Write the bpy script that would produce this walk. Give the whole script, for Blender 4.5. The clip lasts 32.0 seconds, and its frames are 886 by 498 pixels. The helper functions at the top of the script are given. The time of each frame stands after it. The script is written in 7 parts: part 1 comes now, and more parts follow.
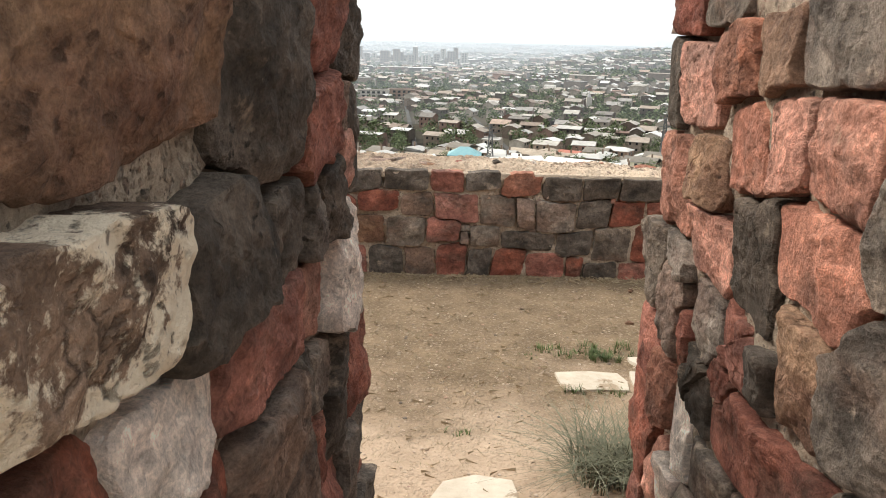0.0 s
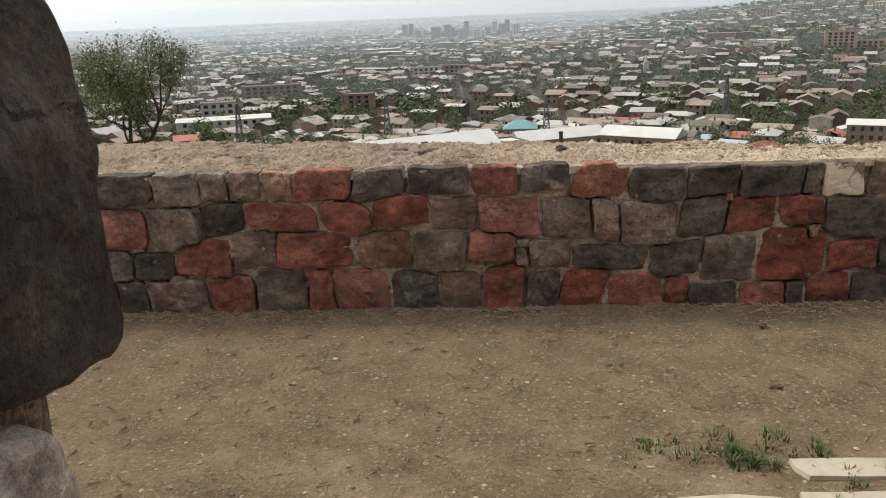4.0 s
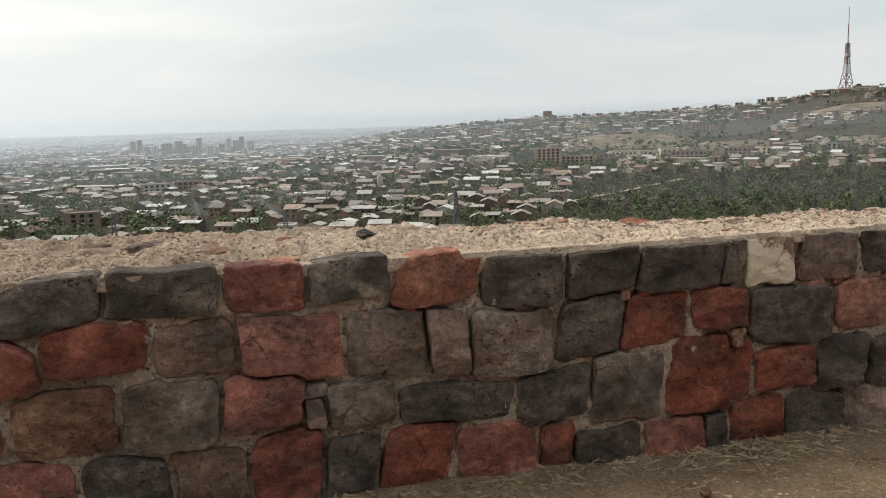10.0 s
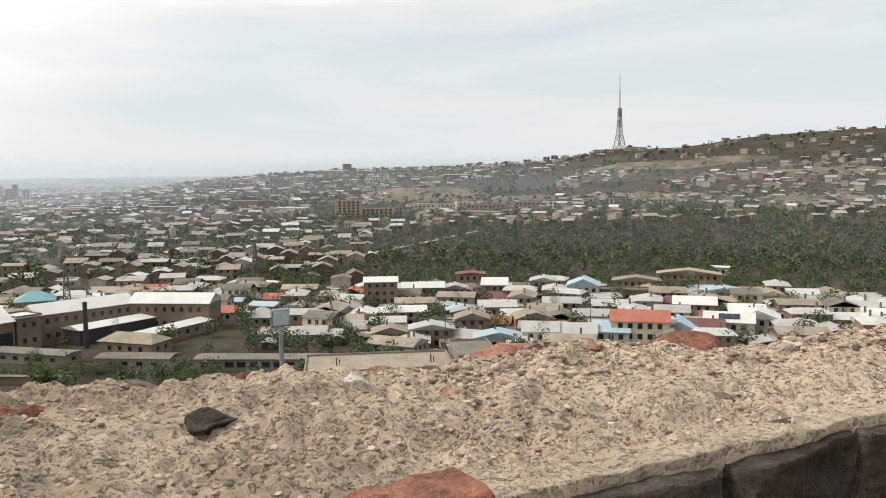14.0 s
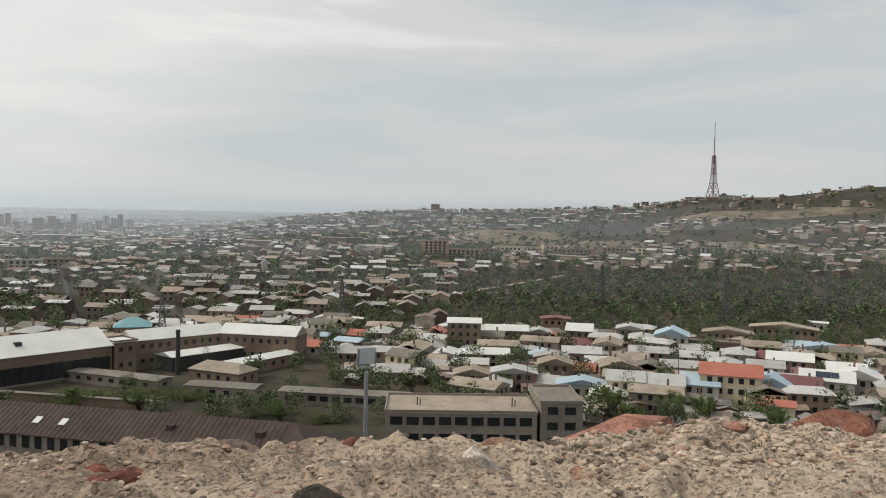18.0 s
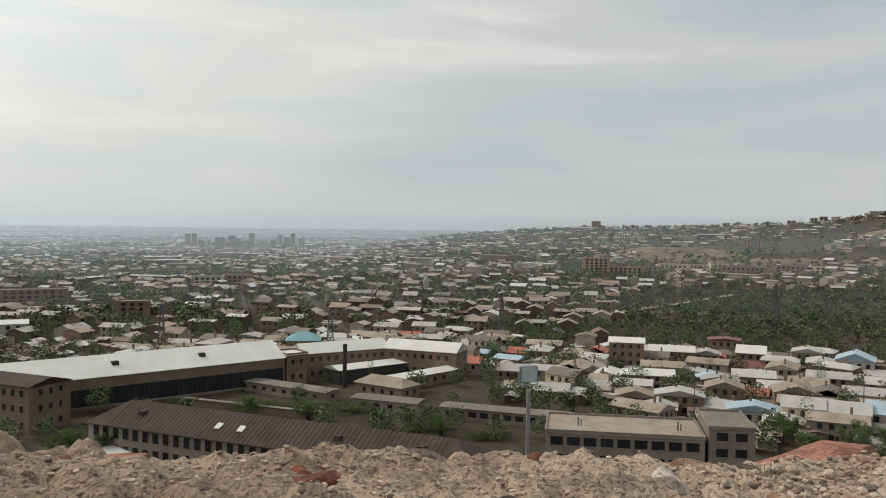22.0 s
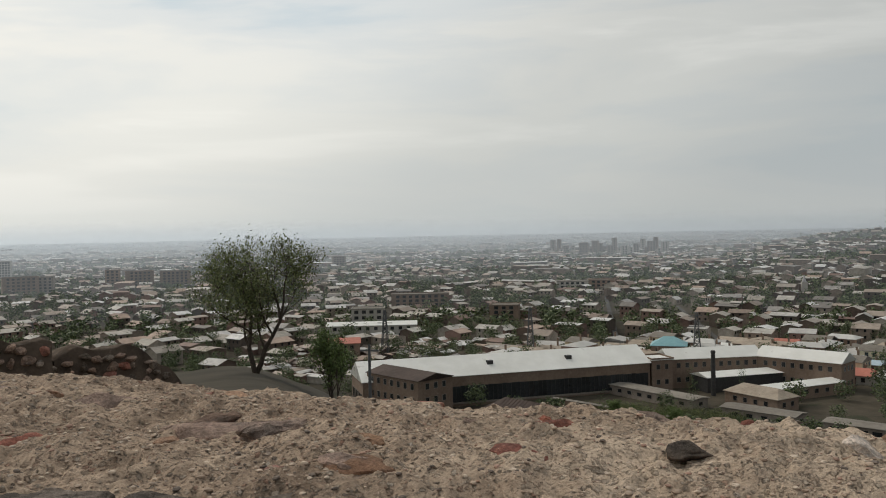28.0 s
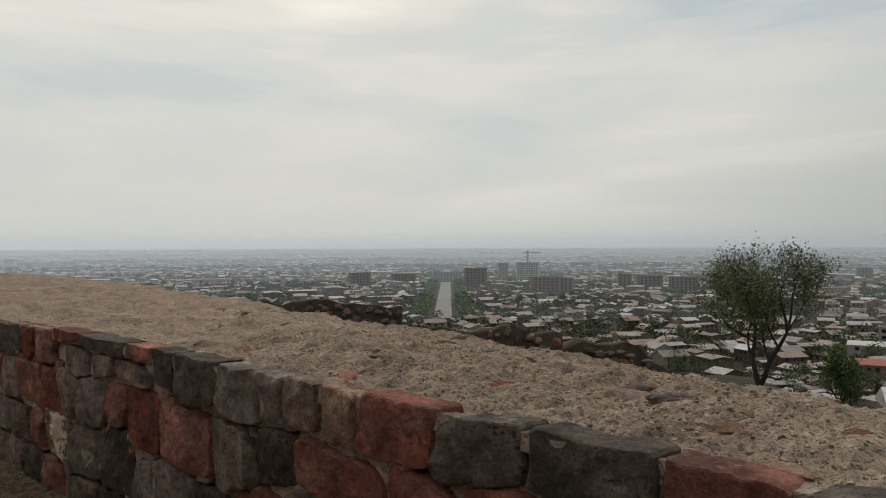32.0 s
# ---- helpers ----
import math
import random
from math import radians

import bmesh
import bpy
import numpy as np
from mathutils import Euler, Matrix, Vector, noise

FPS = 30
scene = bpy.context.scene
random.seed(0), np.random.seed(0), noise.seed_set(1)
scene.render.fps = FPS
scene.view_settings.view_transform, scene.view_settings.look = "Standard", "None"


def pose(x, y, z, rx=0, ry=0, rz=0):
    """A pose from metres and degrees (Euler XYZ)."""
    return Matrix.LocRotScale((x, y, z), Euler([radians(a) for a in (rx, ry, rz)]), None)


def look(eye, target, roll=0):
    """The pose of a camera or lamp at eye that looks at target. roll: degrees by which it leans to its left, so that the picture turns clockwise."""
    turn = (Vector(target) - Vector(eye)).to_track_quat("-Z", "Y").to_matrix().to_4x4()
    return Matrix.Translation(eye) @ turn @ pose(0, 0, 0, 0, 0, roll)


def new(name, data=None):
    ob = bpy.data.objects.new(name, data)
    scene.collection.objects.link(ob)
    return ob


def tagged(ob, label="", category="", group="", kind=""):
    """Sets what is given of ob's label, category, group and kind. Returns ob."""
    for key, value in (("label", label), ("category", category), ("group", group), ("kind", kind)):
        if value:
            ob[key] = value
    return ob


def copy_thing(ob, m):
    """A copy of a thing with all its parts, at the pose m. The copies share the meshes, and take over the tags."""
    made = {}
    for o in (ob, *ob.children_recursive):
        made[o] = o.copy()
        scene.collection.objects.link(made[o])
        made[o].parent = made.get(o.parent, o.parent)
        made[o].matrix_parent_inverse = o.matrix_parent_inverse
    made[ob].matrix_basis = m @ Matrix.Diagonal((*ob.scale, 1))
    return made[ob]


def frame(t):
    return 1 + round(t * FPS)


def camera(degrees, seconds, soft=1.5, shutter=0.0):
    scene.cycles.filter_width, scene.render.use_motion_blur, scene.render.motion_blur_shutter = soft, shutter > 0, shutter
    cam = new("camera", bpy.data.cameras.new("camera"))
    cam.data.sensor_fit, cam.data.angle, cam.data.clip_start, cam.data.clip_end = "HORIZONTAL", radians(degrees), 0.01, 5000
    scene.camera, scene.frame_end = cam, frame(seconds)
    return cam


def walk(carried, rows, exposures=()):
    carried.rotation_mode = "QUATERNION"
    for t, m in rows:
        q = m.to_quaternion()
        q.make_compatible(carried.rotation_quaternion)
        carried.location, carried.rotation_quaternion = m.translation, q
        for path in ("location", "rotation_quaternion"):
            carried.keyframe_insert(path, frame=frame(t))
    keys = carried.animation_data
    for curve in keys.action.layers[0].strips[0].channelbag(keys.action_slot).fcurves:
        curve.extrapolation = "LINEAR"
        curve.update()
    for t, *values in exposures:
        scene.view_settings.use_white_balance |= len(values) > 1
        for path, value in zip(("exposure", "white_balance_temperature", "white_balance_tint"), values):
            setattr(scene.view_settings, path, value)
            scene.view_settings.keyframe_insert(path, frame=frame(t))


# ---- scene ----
cam = camera(55.9, 32.0, 1.0)
PATH = [
    (0, (-0.524, -6.666, 1.891), (-0.509, -4.726, 1.402), 1.35),
    (0.5, (-0.502, -6.396, 1.840), (-0.502, -4.459, 1.344), 0.92),
    (1, (-0.476, -6.113, 1.797), (-0.532, -4.177, 1.297), 0.44),
    (1.5, (-0.483, -5.858, 1.770), (-0.572, -3.928, 1.255), -0.45),
    (2, (-0.469, -5.635, 1.758), (-0.586, -3.712, 1.223), -1.63),
    (2.5, (-0.441, -5.371, 1.752), (-0.619, -3.460, 1.189), -1.50),
    (4.5, (-0.448, -4.584, 1.692), (-0.531, -2.654, 1.174), -2.68),
    (5, (-0.490, -4.349, 1.658), (-0.508, -2.389, 1.259), -2.27),
    (5.5, (-0.509, -4.193, 1.636), (-0.674, -2.242, 1.226), -2.28),
    (6, (-0.454, -4.100, 1.570), (-0.895, -2.205, 1.102), -3.52),
    (6.5, (-0.499, -4.003, 1.522), (-0.834, -2.087, 1.054), -4.65),
    (7, (-0.513, -3.834, 1.368), (-0.556, -1.866, 1.014), -5.90),
    (7.5, (-0.499, -3.675, 1.346), (-0.410, -1.703, 1.025), -5.90),
    (8, (-0.527, -3.518, 1.346), (-0.381, -1.542, 1.076), -4.41),
    (8.5, (-0.577, -3.362, 1.338), (-0.378, -1.391, 1.061), -3.88),
    (9, (-0.600, -3.235, 1.334), (-0.365, -1.272, 1.030), -2.91),
    (9.5, (-0.571, -3.048, 1.324), (-0.248, -1.097, 1.022), -2.18),
    (10, (-0.544, -2.869, 1.316), (-0.058, -0.953, 1.016), -1.64),
    (10.5, (-0.556, -2.642, 1.313), (-0.026, -0.736, 1.017), -2.14),
    (11, (-0.527, -2.435, 1.308), (-0.014, -0.521, 1.032), -1.95),
    (11.5, (-0.467, -2.131, 1.295), (-0.000, -0.200, 1.062), -2.32),
    (12, (-0.416, -1.852, 1.256), (0.087, 0.071, 1.040), -1.63),
    (12.5, (-0.325, -1.583, 1.241), (0.270, 0.308, 0.982), -0.26),
    (13, (-0.307, -1.357, 1.252), (0.405, 0.491, 0.969), 0.08),
    (13.5, (-0.354, -1.134, 1.272), (0.501, 0.656, 1.012), -0.65),
    (14, (-0.307, -0.904, 1.275), (0.628, 0.853, 1.089), -0.57),
    (14.5, (-0.298, -0.852, 1.316), (0.647, 0.906, 1.187), -0.58),
    (16.5, (-0.293, -0.718, 1.293), (0.594, 1.072, 1.197), 1.08),
    (17, (-0.300, -0.719, 1.293), (0.548, 1.090, 1.196), 1.04),
    (17.5, (-0.303, -0.717, 1.293), (0.495, 1.115, 1.201), 0.99),
    (18, (-0.312, -0.724, 1.294), (0.441, 1.127, 1.206), 1.16),
    (18.5, (-0.319, -0.728, 1.294), (0.392, 1.140, 1.213), 1.06),
    (19, (-0.325, -0.728, 1.293), (0.352, 1.153, 1.218), 0.91),
    (19.5, (-0.333, -0.725, 1.293), (0.304, 1.169, 1.219), 0.90),
    (20, (-0.339, -0.726, 1.292), (0.250, 1.184, 1.226), 0.96),
    (20.5, (-0.348, -0.726, 1.292), (0.188, 1.200, 1.235), 0.99),
    (21, (-0.355, -0.730, 1.293), (0.127, 1.211, 1.242), 0.97),
    (21.5, (-0.360, -0.729, 1.293), (0.074, 1.223, 1.245), 0.86),
    (22, (-0.361, -0.727, 1.290), (0.027, 1.234, 1.238), 0.75),
    (22.5, (-0.371, -0.734, 1.289), (-0.035, 1.237, 1.247), 0.76),
    (23, (-0.395, -0.755, 1.286), (-0.143, 1.229, 1.269), 0.36),
    (23.5, (-0.386, -0.782, 1.285), (-0.236, 1.213, 1.286), -0.51),
    (24, (-0.337, -0.844, 1.286), (-0.295, 1.156, 1.295), -1.31),
    (24.5, (-0.316, -0.906, 1.286), (-0.351, 1.094, 1.297), -1.88),
    (26.5, (-0.151, -0.973, 1.283), (-0.426, 1.008, 1.262), -0.08),
    (27, (-0.128, -1.016, 1.280), (-0.541, 0.940, 1.239), -0.49),
    (27.5, (-0.127, -1.097, 1.287), (-0.573, 0.853, 1.245), -0.70),
    (28, (-0.105, -1.142, 1.289), (-0.566, 0.803, 1.250), -1.14),
    (28.5, (-0.049, -1.184, 1.291), (-0.615, 0.734, 1.262), -1.02),
    (29, (0.005, -1.224, 1.287), (-0.731, 0.635, 1.247), -0.92),
    (29.5, (0.044, -1.270, 1.291), (-0.817, 0.535, 1.265), -0.80),
    (30, (0.104, -1.341, 1.291), (-0.868, 0.407, 1.273), -0.54),
    (30.5, (0.165, -1.391, 1.293), (-0.900, 0.301, 1.255), -1.28),
    (31, (0.239, -1.417, 1.293), (-0.954, 0.188, 1.252), -0.77),
    (31.5, (0.320, -1.457, 1.295), (-1.051, -0.001, 1.263), -0.03),
    (32, (0.369, -1.507, 1.297), (-1.100, -0.149, 1.288), -0.20),
]
EXPOSURES = [(0, 1.0), (2.5, 1.0), (4.5, 0.1), (5, -0.1), (6, -0.26), (7, -0.24), (8, 0.04), (9, 0.2), (10, 0.3), (11, 0.46), (12, 0.4), (14, 0.42), (17, 0.08), (19, -0.03), (23, -0.16), (28, -0.36), (30, -0.5), (32, -0.68)]
walk(cam, [(t, look(eye, target, roll)) for t, eye, target, roll in PATH], EXPOSURES)

# ---- light: a bright overcast sky, the sun veiled, ahead and to the left ----
SUN_AZ, SUN_EL = -62.0, 48.0      # degrees from +y towards +x, and above the horizon
to_sun = Vector((math.sin(radians(SUN_AZ)) * math.cos(radians(SUN_EL)), math.cos(radians(SUN_AZ)) * math.cos(radians(SUN_EL)), math.sin(radians(SUN_EL))))


def link(nt, a, b):
    nt.links.new(a, b)


def node(nt, kind, **values):
    n = nt.nodes.new(kind)
    for key, value in values.items():
        n.inputs[key].default_value = value
    return n


def ramp(nt, fac, stops, smooth=False):
    n = nt.nodes.new("ShaderNodeValToRGB")
    e = n.color_ramp.elements
    while len(e) < len(stops):
        e.new(0.5)
    for k, (p, c) in enumerate(stops):
        e[k].position, e[k].color = p, (*c[:3], 1)
    if smooth:
        n.color_ramp.interpolation = "EASE"
    link(nt, fac, n.inputs["Fac"])
    return n.outputs["Color"]


def mix(nt, fac, a, b, mode="MIX"):
    n = nt.nodes.new("ShaderNodeMix")
    n.data_type, n.blend_type = "RGBA", mode
    for socket, value in ((n.inputs["Factor"], fac), (n.inputs["A"], a), (n.inputs["B"], b)):
        if hasattr(value, "links"):
            link(nt, value, socket)
        elif isinstance(value, (int, float)):
            socket.default_value = value
        else:
            socket.default_value = (*value[:3], 1)
    return n.outputs["Result"]


def math_node(nt, op, a, b=0.0, c=0.0):
    n = nt.nodes.new("ShaderNodeMath")
    n.operation = op
    for socket, value in zip(n.inputs, (a, b, c)):
        if hasattr(value, "links"):
            link(nt, value, socket)
        else:
            socket.default_value = value
    return n.outputs[0]


world = bpy.data.worlds.new("sky")
scene.world = world
world.use_nodes = True
wt = world.node_tree
wt.nodes.clear()
w_out = wt.nodes.new("ShaderNodeOutputWorld")
w_bg = wt.nodes.new("ShaderNodeBackground")
sky = wt.nodes.new("ShaderNodeTexSky")
sky.sky_type, sky.sun_disc = "NISHITA", False
sky.sun_elevation, sky.sun_rotation = radians(SUN_EL), radians(SUN_AZ)
sky.air_density, sky.dust_density, sky.ozone_density = 1.0, 3.0, 1.0
where = wt.nodes.new("ShaderNodeTexCoord")
split = wt.nodes.new("ShaderNodeSeparateXYZ")
link(wt, where.outputs["Generated"], split.inputs[0])
# veil of cloud: drawn out flat over the horizon
flat = wt.nodes.new("ShaderNodeMapping")
flat.inputs["Scale"].default_value = (1.0, 1.0, 5.5)
flat.inputs["Location"].default_value = (0.35, 0.1, 0.2)
link(wt, where.outputs["Generated"], flat.inputs["Vector"])
veil = node(wt, "ShaderNodeTexNoise", Scale=2.1, Detail=6.0, Roughness=0.5, Distortion=0.35)
link(wt, flat.outputs[0], veil.inputs["Vector"])
cloud_white = ramp(wt, veil.outputs["Fac"], [(0.36, (4.3, 5.4, 6.3)), (0.46, (6.3, 6.7, 6.95)), (0.57, (8.0, 7.9, 7.5)), (0.68, (10.5, 10.2, 9.6))], True)
overcast = mix(wt, 0.82, sky.outputs["Color"], cloud_white)
low = ramp(wt, split.outputs["Z"], [(0.0, (6.7, 6.95, 6.9)), (0.05, (7.0, 7.15, 7.05)), (0.16, (7.4, 7.5, 7.3))], True)
haze_amount = ramp(wt, split.outputs["Z"], [(0.0, (0.92,) * 3), (0.1, (0.7,) * 3), (0.24, (0.35,) * 3), (0.42, (0.05,) * 3)], True)
veiled = mix(wt, haze_amount, overcast, low)
glow_dot = wt.nodes.new("ShaderNodeVectorMath")
glow_dot.operation = "DOT_PRODUCT"
link(wt, where.outputs["Generated"], glow_dot.inputs[0])
glow_dot.inputs[1].default_value = to_sun
glow = ramp(wt, glow_dot.outputs["Value"], [(0.1, (0.87, 0.885, 0.89)), (0.26, (0.88, 0.9, 0.9)), (0.45, (1.04, 1.05, 1.035)), (0.7, (1.44, 1.42, 1.37)), (1.0, (1.75, 1.66, 1.5))], True)
lit_sky = mix(wt, 1.0, veiled, glow, "MULTIPLY")
link(wt, lit_sky, w_bg.inputs["Color"])
w_bg.inputs["Strength"].default_value = 0.1
link(wt, w_bg.outputs[0], w_out.inputs["Surface"])

sun_data = bpy.data.lights.new("sun", "SUN")
sun_data.energy, sun_data.angle, sun_data.color = 1.5, radians(12), (1.0, 0.94, 0.85)
sun = new("sun", sun_data)
sun.matrix_world = look(to_sun * 60, (0, 0, 0))

# ---- materials ----
def surface(name, dark, light, grain=8.0, rough=0.9, bump=0.3, spread=0.25, coarse=1.2, spots=None, spot_size=3.0, spot_edge=0.62, distance=0.01, metal=0.0, pits=0.0):
    """A rough natural or painted surface: colour varied at two scales, from piece to piece, with relief and, if given, spots."""
    m = bpy.data.materials.new(name)
    m.use_nodes = True
    nt = m.node_tree
    bsdf = nt.nodes["Principled BSDF"]
    geo = nt.nodes.new("ShaderNodeTexCoord").outputs["Object"]
    info = nt.nodes.new("ShaderNodeObjectInfo")
    shift = nt.nodes.new("ShaderNodeVectorMath")
    shift.operation = "ADD"
    link(nt, geo, shift.inputs[0])
    link(nt, info.outputs["Random"], shift.inputs[1])
    far = node(nt, "ShaderNodeTexNoise", Scale=coarse, Detail=4.0, Roughness=0.6)
    fine = node(nt, "ShaderNodeTexNoise", Scale=grain, Detail=8.0, Roughness=0.68)
    for n in (far, fine):
        link(nt, shift.outputs[0], n.inputs["Vector"])
    both = math_node(nt, "MULTIPLY_ADD", far.outputs["Fac"], 0.55, math_node(nt, "MULTIPLY", fine.outputs["Fac"], 0.45))
    colour = ramp(nt, both, [(0.36, dark), (0.64, light)])
    value = math_node(nt, "MULTIPLY_ADD", info.outputs["Random"], 2 * spread, 1.0 - spread)
    hsv = nt.nodes.new("ShaderNodeHueSaturation")
    link(nt, colour, hsv.inputs["Color"])
    link(nt, value, hsv.inputs["Value"])
    colour = hsv.outputs["Color"]
    if spots:
        patch = node(nt, "ShaderNodeTexNoise", Scale=spot_size, Detail=6.0, Roughness=0.7)
        link(nt, shift.outputs[0], patch.inputs["Vector"])
        cover = ramp(nt, patch.outputs["Fac"], [(spot_edge, (0, 0, 0)), (spot_edge + 0.06, (1, 1, 1))])
        colour = mix(nt, cover, colour, spots)
    relief = fine.outputs["Fac"]
    if pits:
        # scuffs, dark pores and split layers
        scuff = node(nt, "ShaderNodeTexNoise", Scale=grain * 0.45, Detail=9.0, Roughness=0.62, Distortion=0.8)
        pore = node(nt, "ShaderNodeTexVoronoi", Scale=grain * 2.6)
        tone = node(nt, "ShaderNodeTexNoise", Scale=grain * 1.6, Detail=8.0, Roughness=0.6)
        for n in (scuff, pore, tone):
            link(nt, shift.outputs[0], n.inputs["Vector"])
        shade = ramp(nt, scuff.outputs["Fac"], [(0.32, (1 - pits,) * 3), (0.48, (0.95,) * 3), (0.6, (1.05,) * 3), (0.68, (1 + pits,) * 3)])
        colour = mix(nt, 1.0, colour, shade, "MULTIPLY")
        grainy = ramp(nt, tone.outputs["Fac"], [(0.3, (1 - pits * 0.6,) * 3), (0.7, (1 + pits * 0.6,) * 3)])
        colour = mix(nt, 1.0, colour, grainy, "MULTIPLY")
        holes = ramp(nt, pore.outputs["Distance"], [(0.08, (0.35,) * 3), (0.2, (1.0,) * 3)])
        colour = mix(nt, 0.55, colour, mix(nt, 1.0, colour, holes, "MULTIPLY"))
        relief = math_node(nt, "MULTIPLY_ADD", scuff.outputs["Fac"], 1.6, math_node(nt, "MULTIPLY_ADD", tone.outputs["Fac"], 0.5, math_node(nt, "MINIMUM", pore.outputs["Distance"], 0.2)))
    link(nt, colour, bsdf.inputs["Base Color"])
    bsdf.inputs["Roughness"].default_value = rough
    bsdf.inputs["Metallic"].default_value = metal
    if rough > 0.8:
        bsdf.inputs["Specular IOR Level"].default_value = 0.2
    if bump:
        b = node(nt, "ShaderNodeBump", Strength=bump, Distance=distance)
        link(nt, relief, b.inputs["Height"])
        link(nt, b.outputs[0], bsdf.inputs["Normal"])
    return m


def stone_surface(name, dark, light, dust, dusty=0.63, pocks=0.0, size=1.0, dust_size=7.0, dust_mix=0.8, edge=0.09, other=None):
    """Broken natural stone: cloudy tone, split layers, fine grain, dusty scuffs, hairline cracks and, if given, pocks."""
    m = bpy.data.materials.new(name)
    m.use_nodes = True
    nt = m.node_tree
    bsdf = nt.nodes["Principled BSDF"]
    info = nt.nodes.new("ShaderNodeObjectInfo")
    shift = nt.nodes.new("ShaderNodeVectorMath")
    shift.operation = "ADD"
    link(nt, nt.nodes.new("ShaderNodeTexCoord").outputs["Object"], shift.inputs[0])
    link(nt, math_node(nt, "MULTIPLY", info.outputs["Random"], 41.0), shift.inputs[1])
    turn = nt.nodes.new("ShaderNodeMapping")
    turn.inputs["Rotation"].default_value = (0.3, 0.5, 0.2)
    turn.inputs["Scale"].default_value = (1.0, 1.0, 1.5)
    link(nt, shift.outputs[0], turn.inputs["Vector"])
    cloud = node(nt, "ShaderNodeTexNoise", Scale=6.0 / size, Detail=6.0, Roughness=0.55)
    layer = node(nt, "ShaderNodeTexNoise", Scale=7.0 / size, Detail=8.0, Roughness=0.6)
    chip = node(nt, "ShaderNodeTexNoise", Scale=30.0, Detail=7.0, Roughness=0.7)
    grain = node(nt, "ShaderNodeTexNoise", Scale=130.0, Detail=4.0, Roughness=0.75)
    scuff = node(nt, "ShaderNodeTexNoise", Scale=dust_size, Detail=10.0, Roughness=0.72)
    crack = nt.nodes.new("ShaderNodeTexVoronoi")
    crack.feature = "DISTANCE_TO_EDGE"
    crack.inputs["Scale"].default_value = 7.0
    warp = mix(nt, 0.12, shift.outputs[0], layer.outputs["Color"])
    for n in (cloud, chip, grain, scuff):
        link(nt, shift.outputs[0], n.inputs["Vector"])
    link(nt, turn.outputs[0], layer.inputs["Vector"])
    link(nt, warp, crack.inputs["Vector"])
    colour = ramp(nt, cloud.outputs["Fac"], [(0.34, dark), (0.66, light)])
    vein = node(nt, "ShaderNodeTexNoise", Scale=3.6 / size, Detail=7.0, Roughness=0.62)
    link(nt, turn.outputs[0], vein.inputs["Vector"])
    blotch = ramp(nt, vein.outputs["Fac"], [(0.5, (0, 0, 0)), (0.62, (1, 1, 1))])
    colour = mix(nt, math_node(nt, "MULTIPLY", blotch, 0.7), colour, other or tuple(0.5 * d + 0.25 * l for d, l in zip(dark, light)))
    tint = nt.nodes.new("ShaderNodeHueSaturation")
    link(nt, colour, tint.inputs["Color"])
    link(nt, math_node(nt, "MULTIPLY_ADD", info.outputs["Random"], 0.4, 0.78), tint.inputs["Value"])
    link(nt, math_node(nt, "MULTIPLY_ADD", info.outputs["Random"], -0.2, 1.0), tint.inputs["Saturation"])
    colour = mix(nt, 1.0, tint.outputs["Color"], ramp(nt, layer.outputs["Fac"], [(0.32, (0.55,) * 3), (0.5, (1.0,) * 3), (0.68, (1.45,) * 3)]), "MULTIPLY")
    colour = mix(nt, 1.0, colour, ramp(nt, chip.outputs["Fac"], [(0.3, (0.58,) * 3), (0.7, (1.42,) * 3)]), "MULTIPLY")
    colour = mix(nt, 1.0, colour, ramp(nt, grain.outputs["Fac"], [(0.3, (0.66,) * 3), (0.7, (1.36,) * 3)]), "MULTIPLY")
    cover = math_node(nt, "MULTIPLY", ramp(nt, scuff.outputs["Fac"], [(dusty, (0, 0, 0)), (dusty + edge, (1, 1, 1))]), dust_mix)
    colour = mix(nt, cover, colour, dust)
    worn = math_node(nt, "MULTIPLY", ramp(nt, nt.nodes.new("ShaderNodeNewGeometry").outputs["Pointiness"], [(0.53, (0, 0, 0)), (0.62, (1, 1, 1))]), ramp(nt, chip.outputs["Fac"], [(0.4, (0, 0, 0)), (0.6, (0.55,) * 3)]))
    colour = mix(nt, worn, colour, tuple(0.55 * c + 0.45 * d for c, d in zip(dust, light)))
    split_line = math_node(nt, "MULTIPLY", ramp(nt, crack.outputs["Distance"], [(0.0, (1, 1, 1)), (0.02, (0, 0, 0))]), ramp(nt, cloud.outputs["Fac"], [(0.55, (0, 0, 0)), (0.62, (1, 1, 1))]))
    colour = mix(nt, math_node(nt, "MULTIPLY", split_line, 0.55), colour, tuple(0.35 * c for c in dark))
    relief = math_node(nt, "MULTIPLY_ADD", layer.outputs["Fac"], 0.9, math_node(nt, "MULTIPLY_ADD", chip.outputs["Fac"], 0.85, math_node(nt, "MULTIPLY", grain.outputs["Fac"], 0.14)))
    relief = math_node(nt, "MULTIPLY_ADD", split_line, -0.35, relief)
    if pocks:
        hole = node(nt, "ShaderNodeTexVoronoi", Scale=34.0, Randomness=1.0)
        link(nt, mix(nt, 0.05, turn.outputs[0], chip.outputs["Color"]), hole.inputs["Vector"])
        deep = math_node(nt, "MULTIPLY", ramp(nt, hole.outputs["Distance"], [(0.14, (1, 1, 1)), (0.3, (0, 0, 0))]), ramp(nt, vein.outputs["Fac"], [(0.52, (0, 0, 0)), (0.6, (1, 1, 1))]))
        colour = mix(nt, math_node(nt, "MULTIPLY", deep, pocks), colour, tuple(0.3 * c for c in dark))
        relief = math_node(nt, "MULTIPLY_ADD", deep, -0.4, relief)
    link(nt, colour, bsdf.inputs["Base Color"])
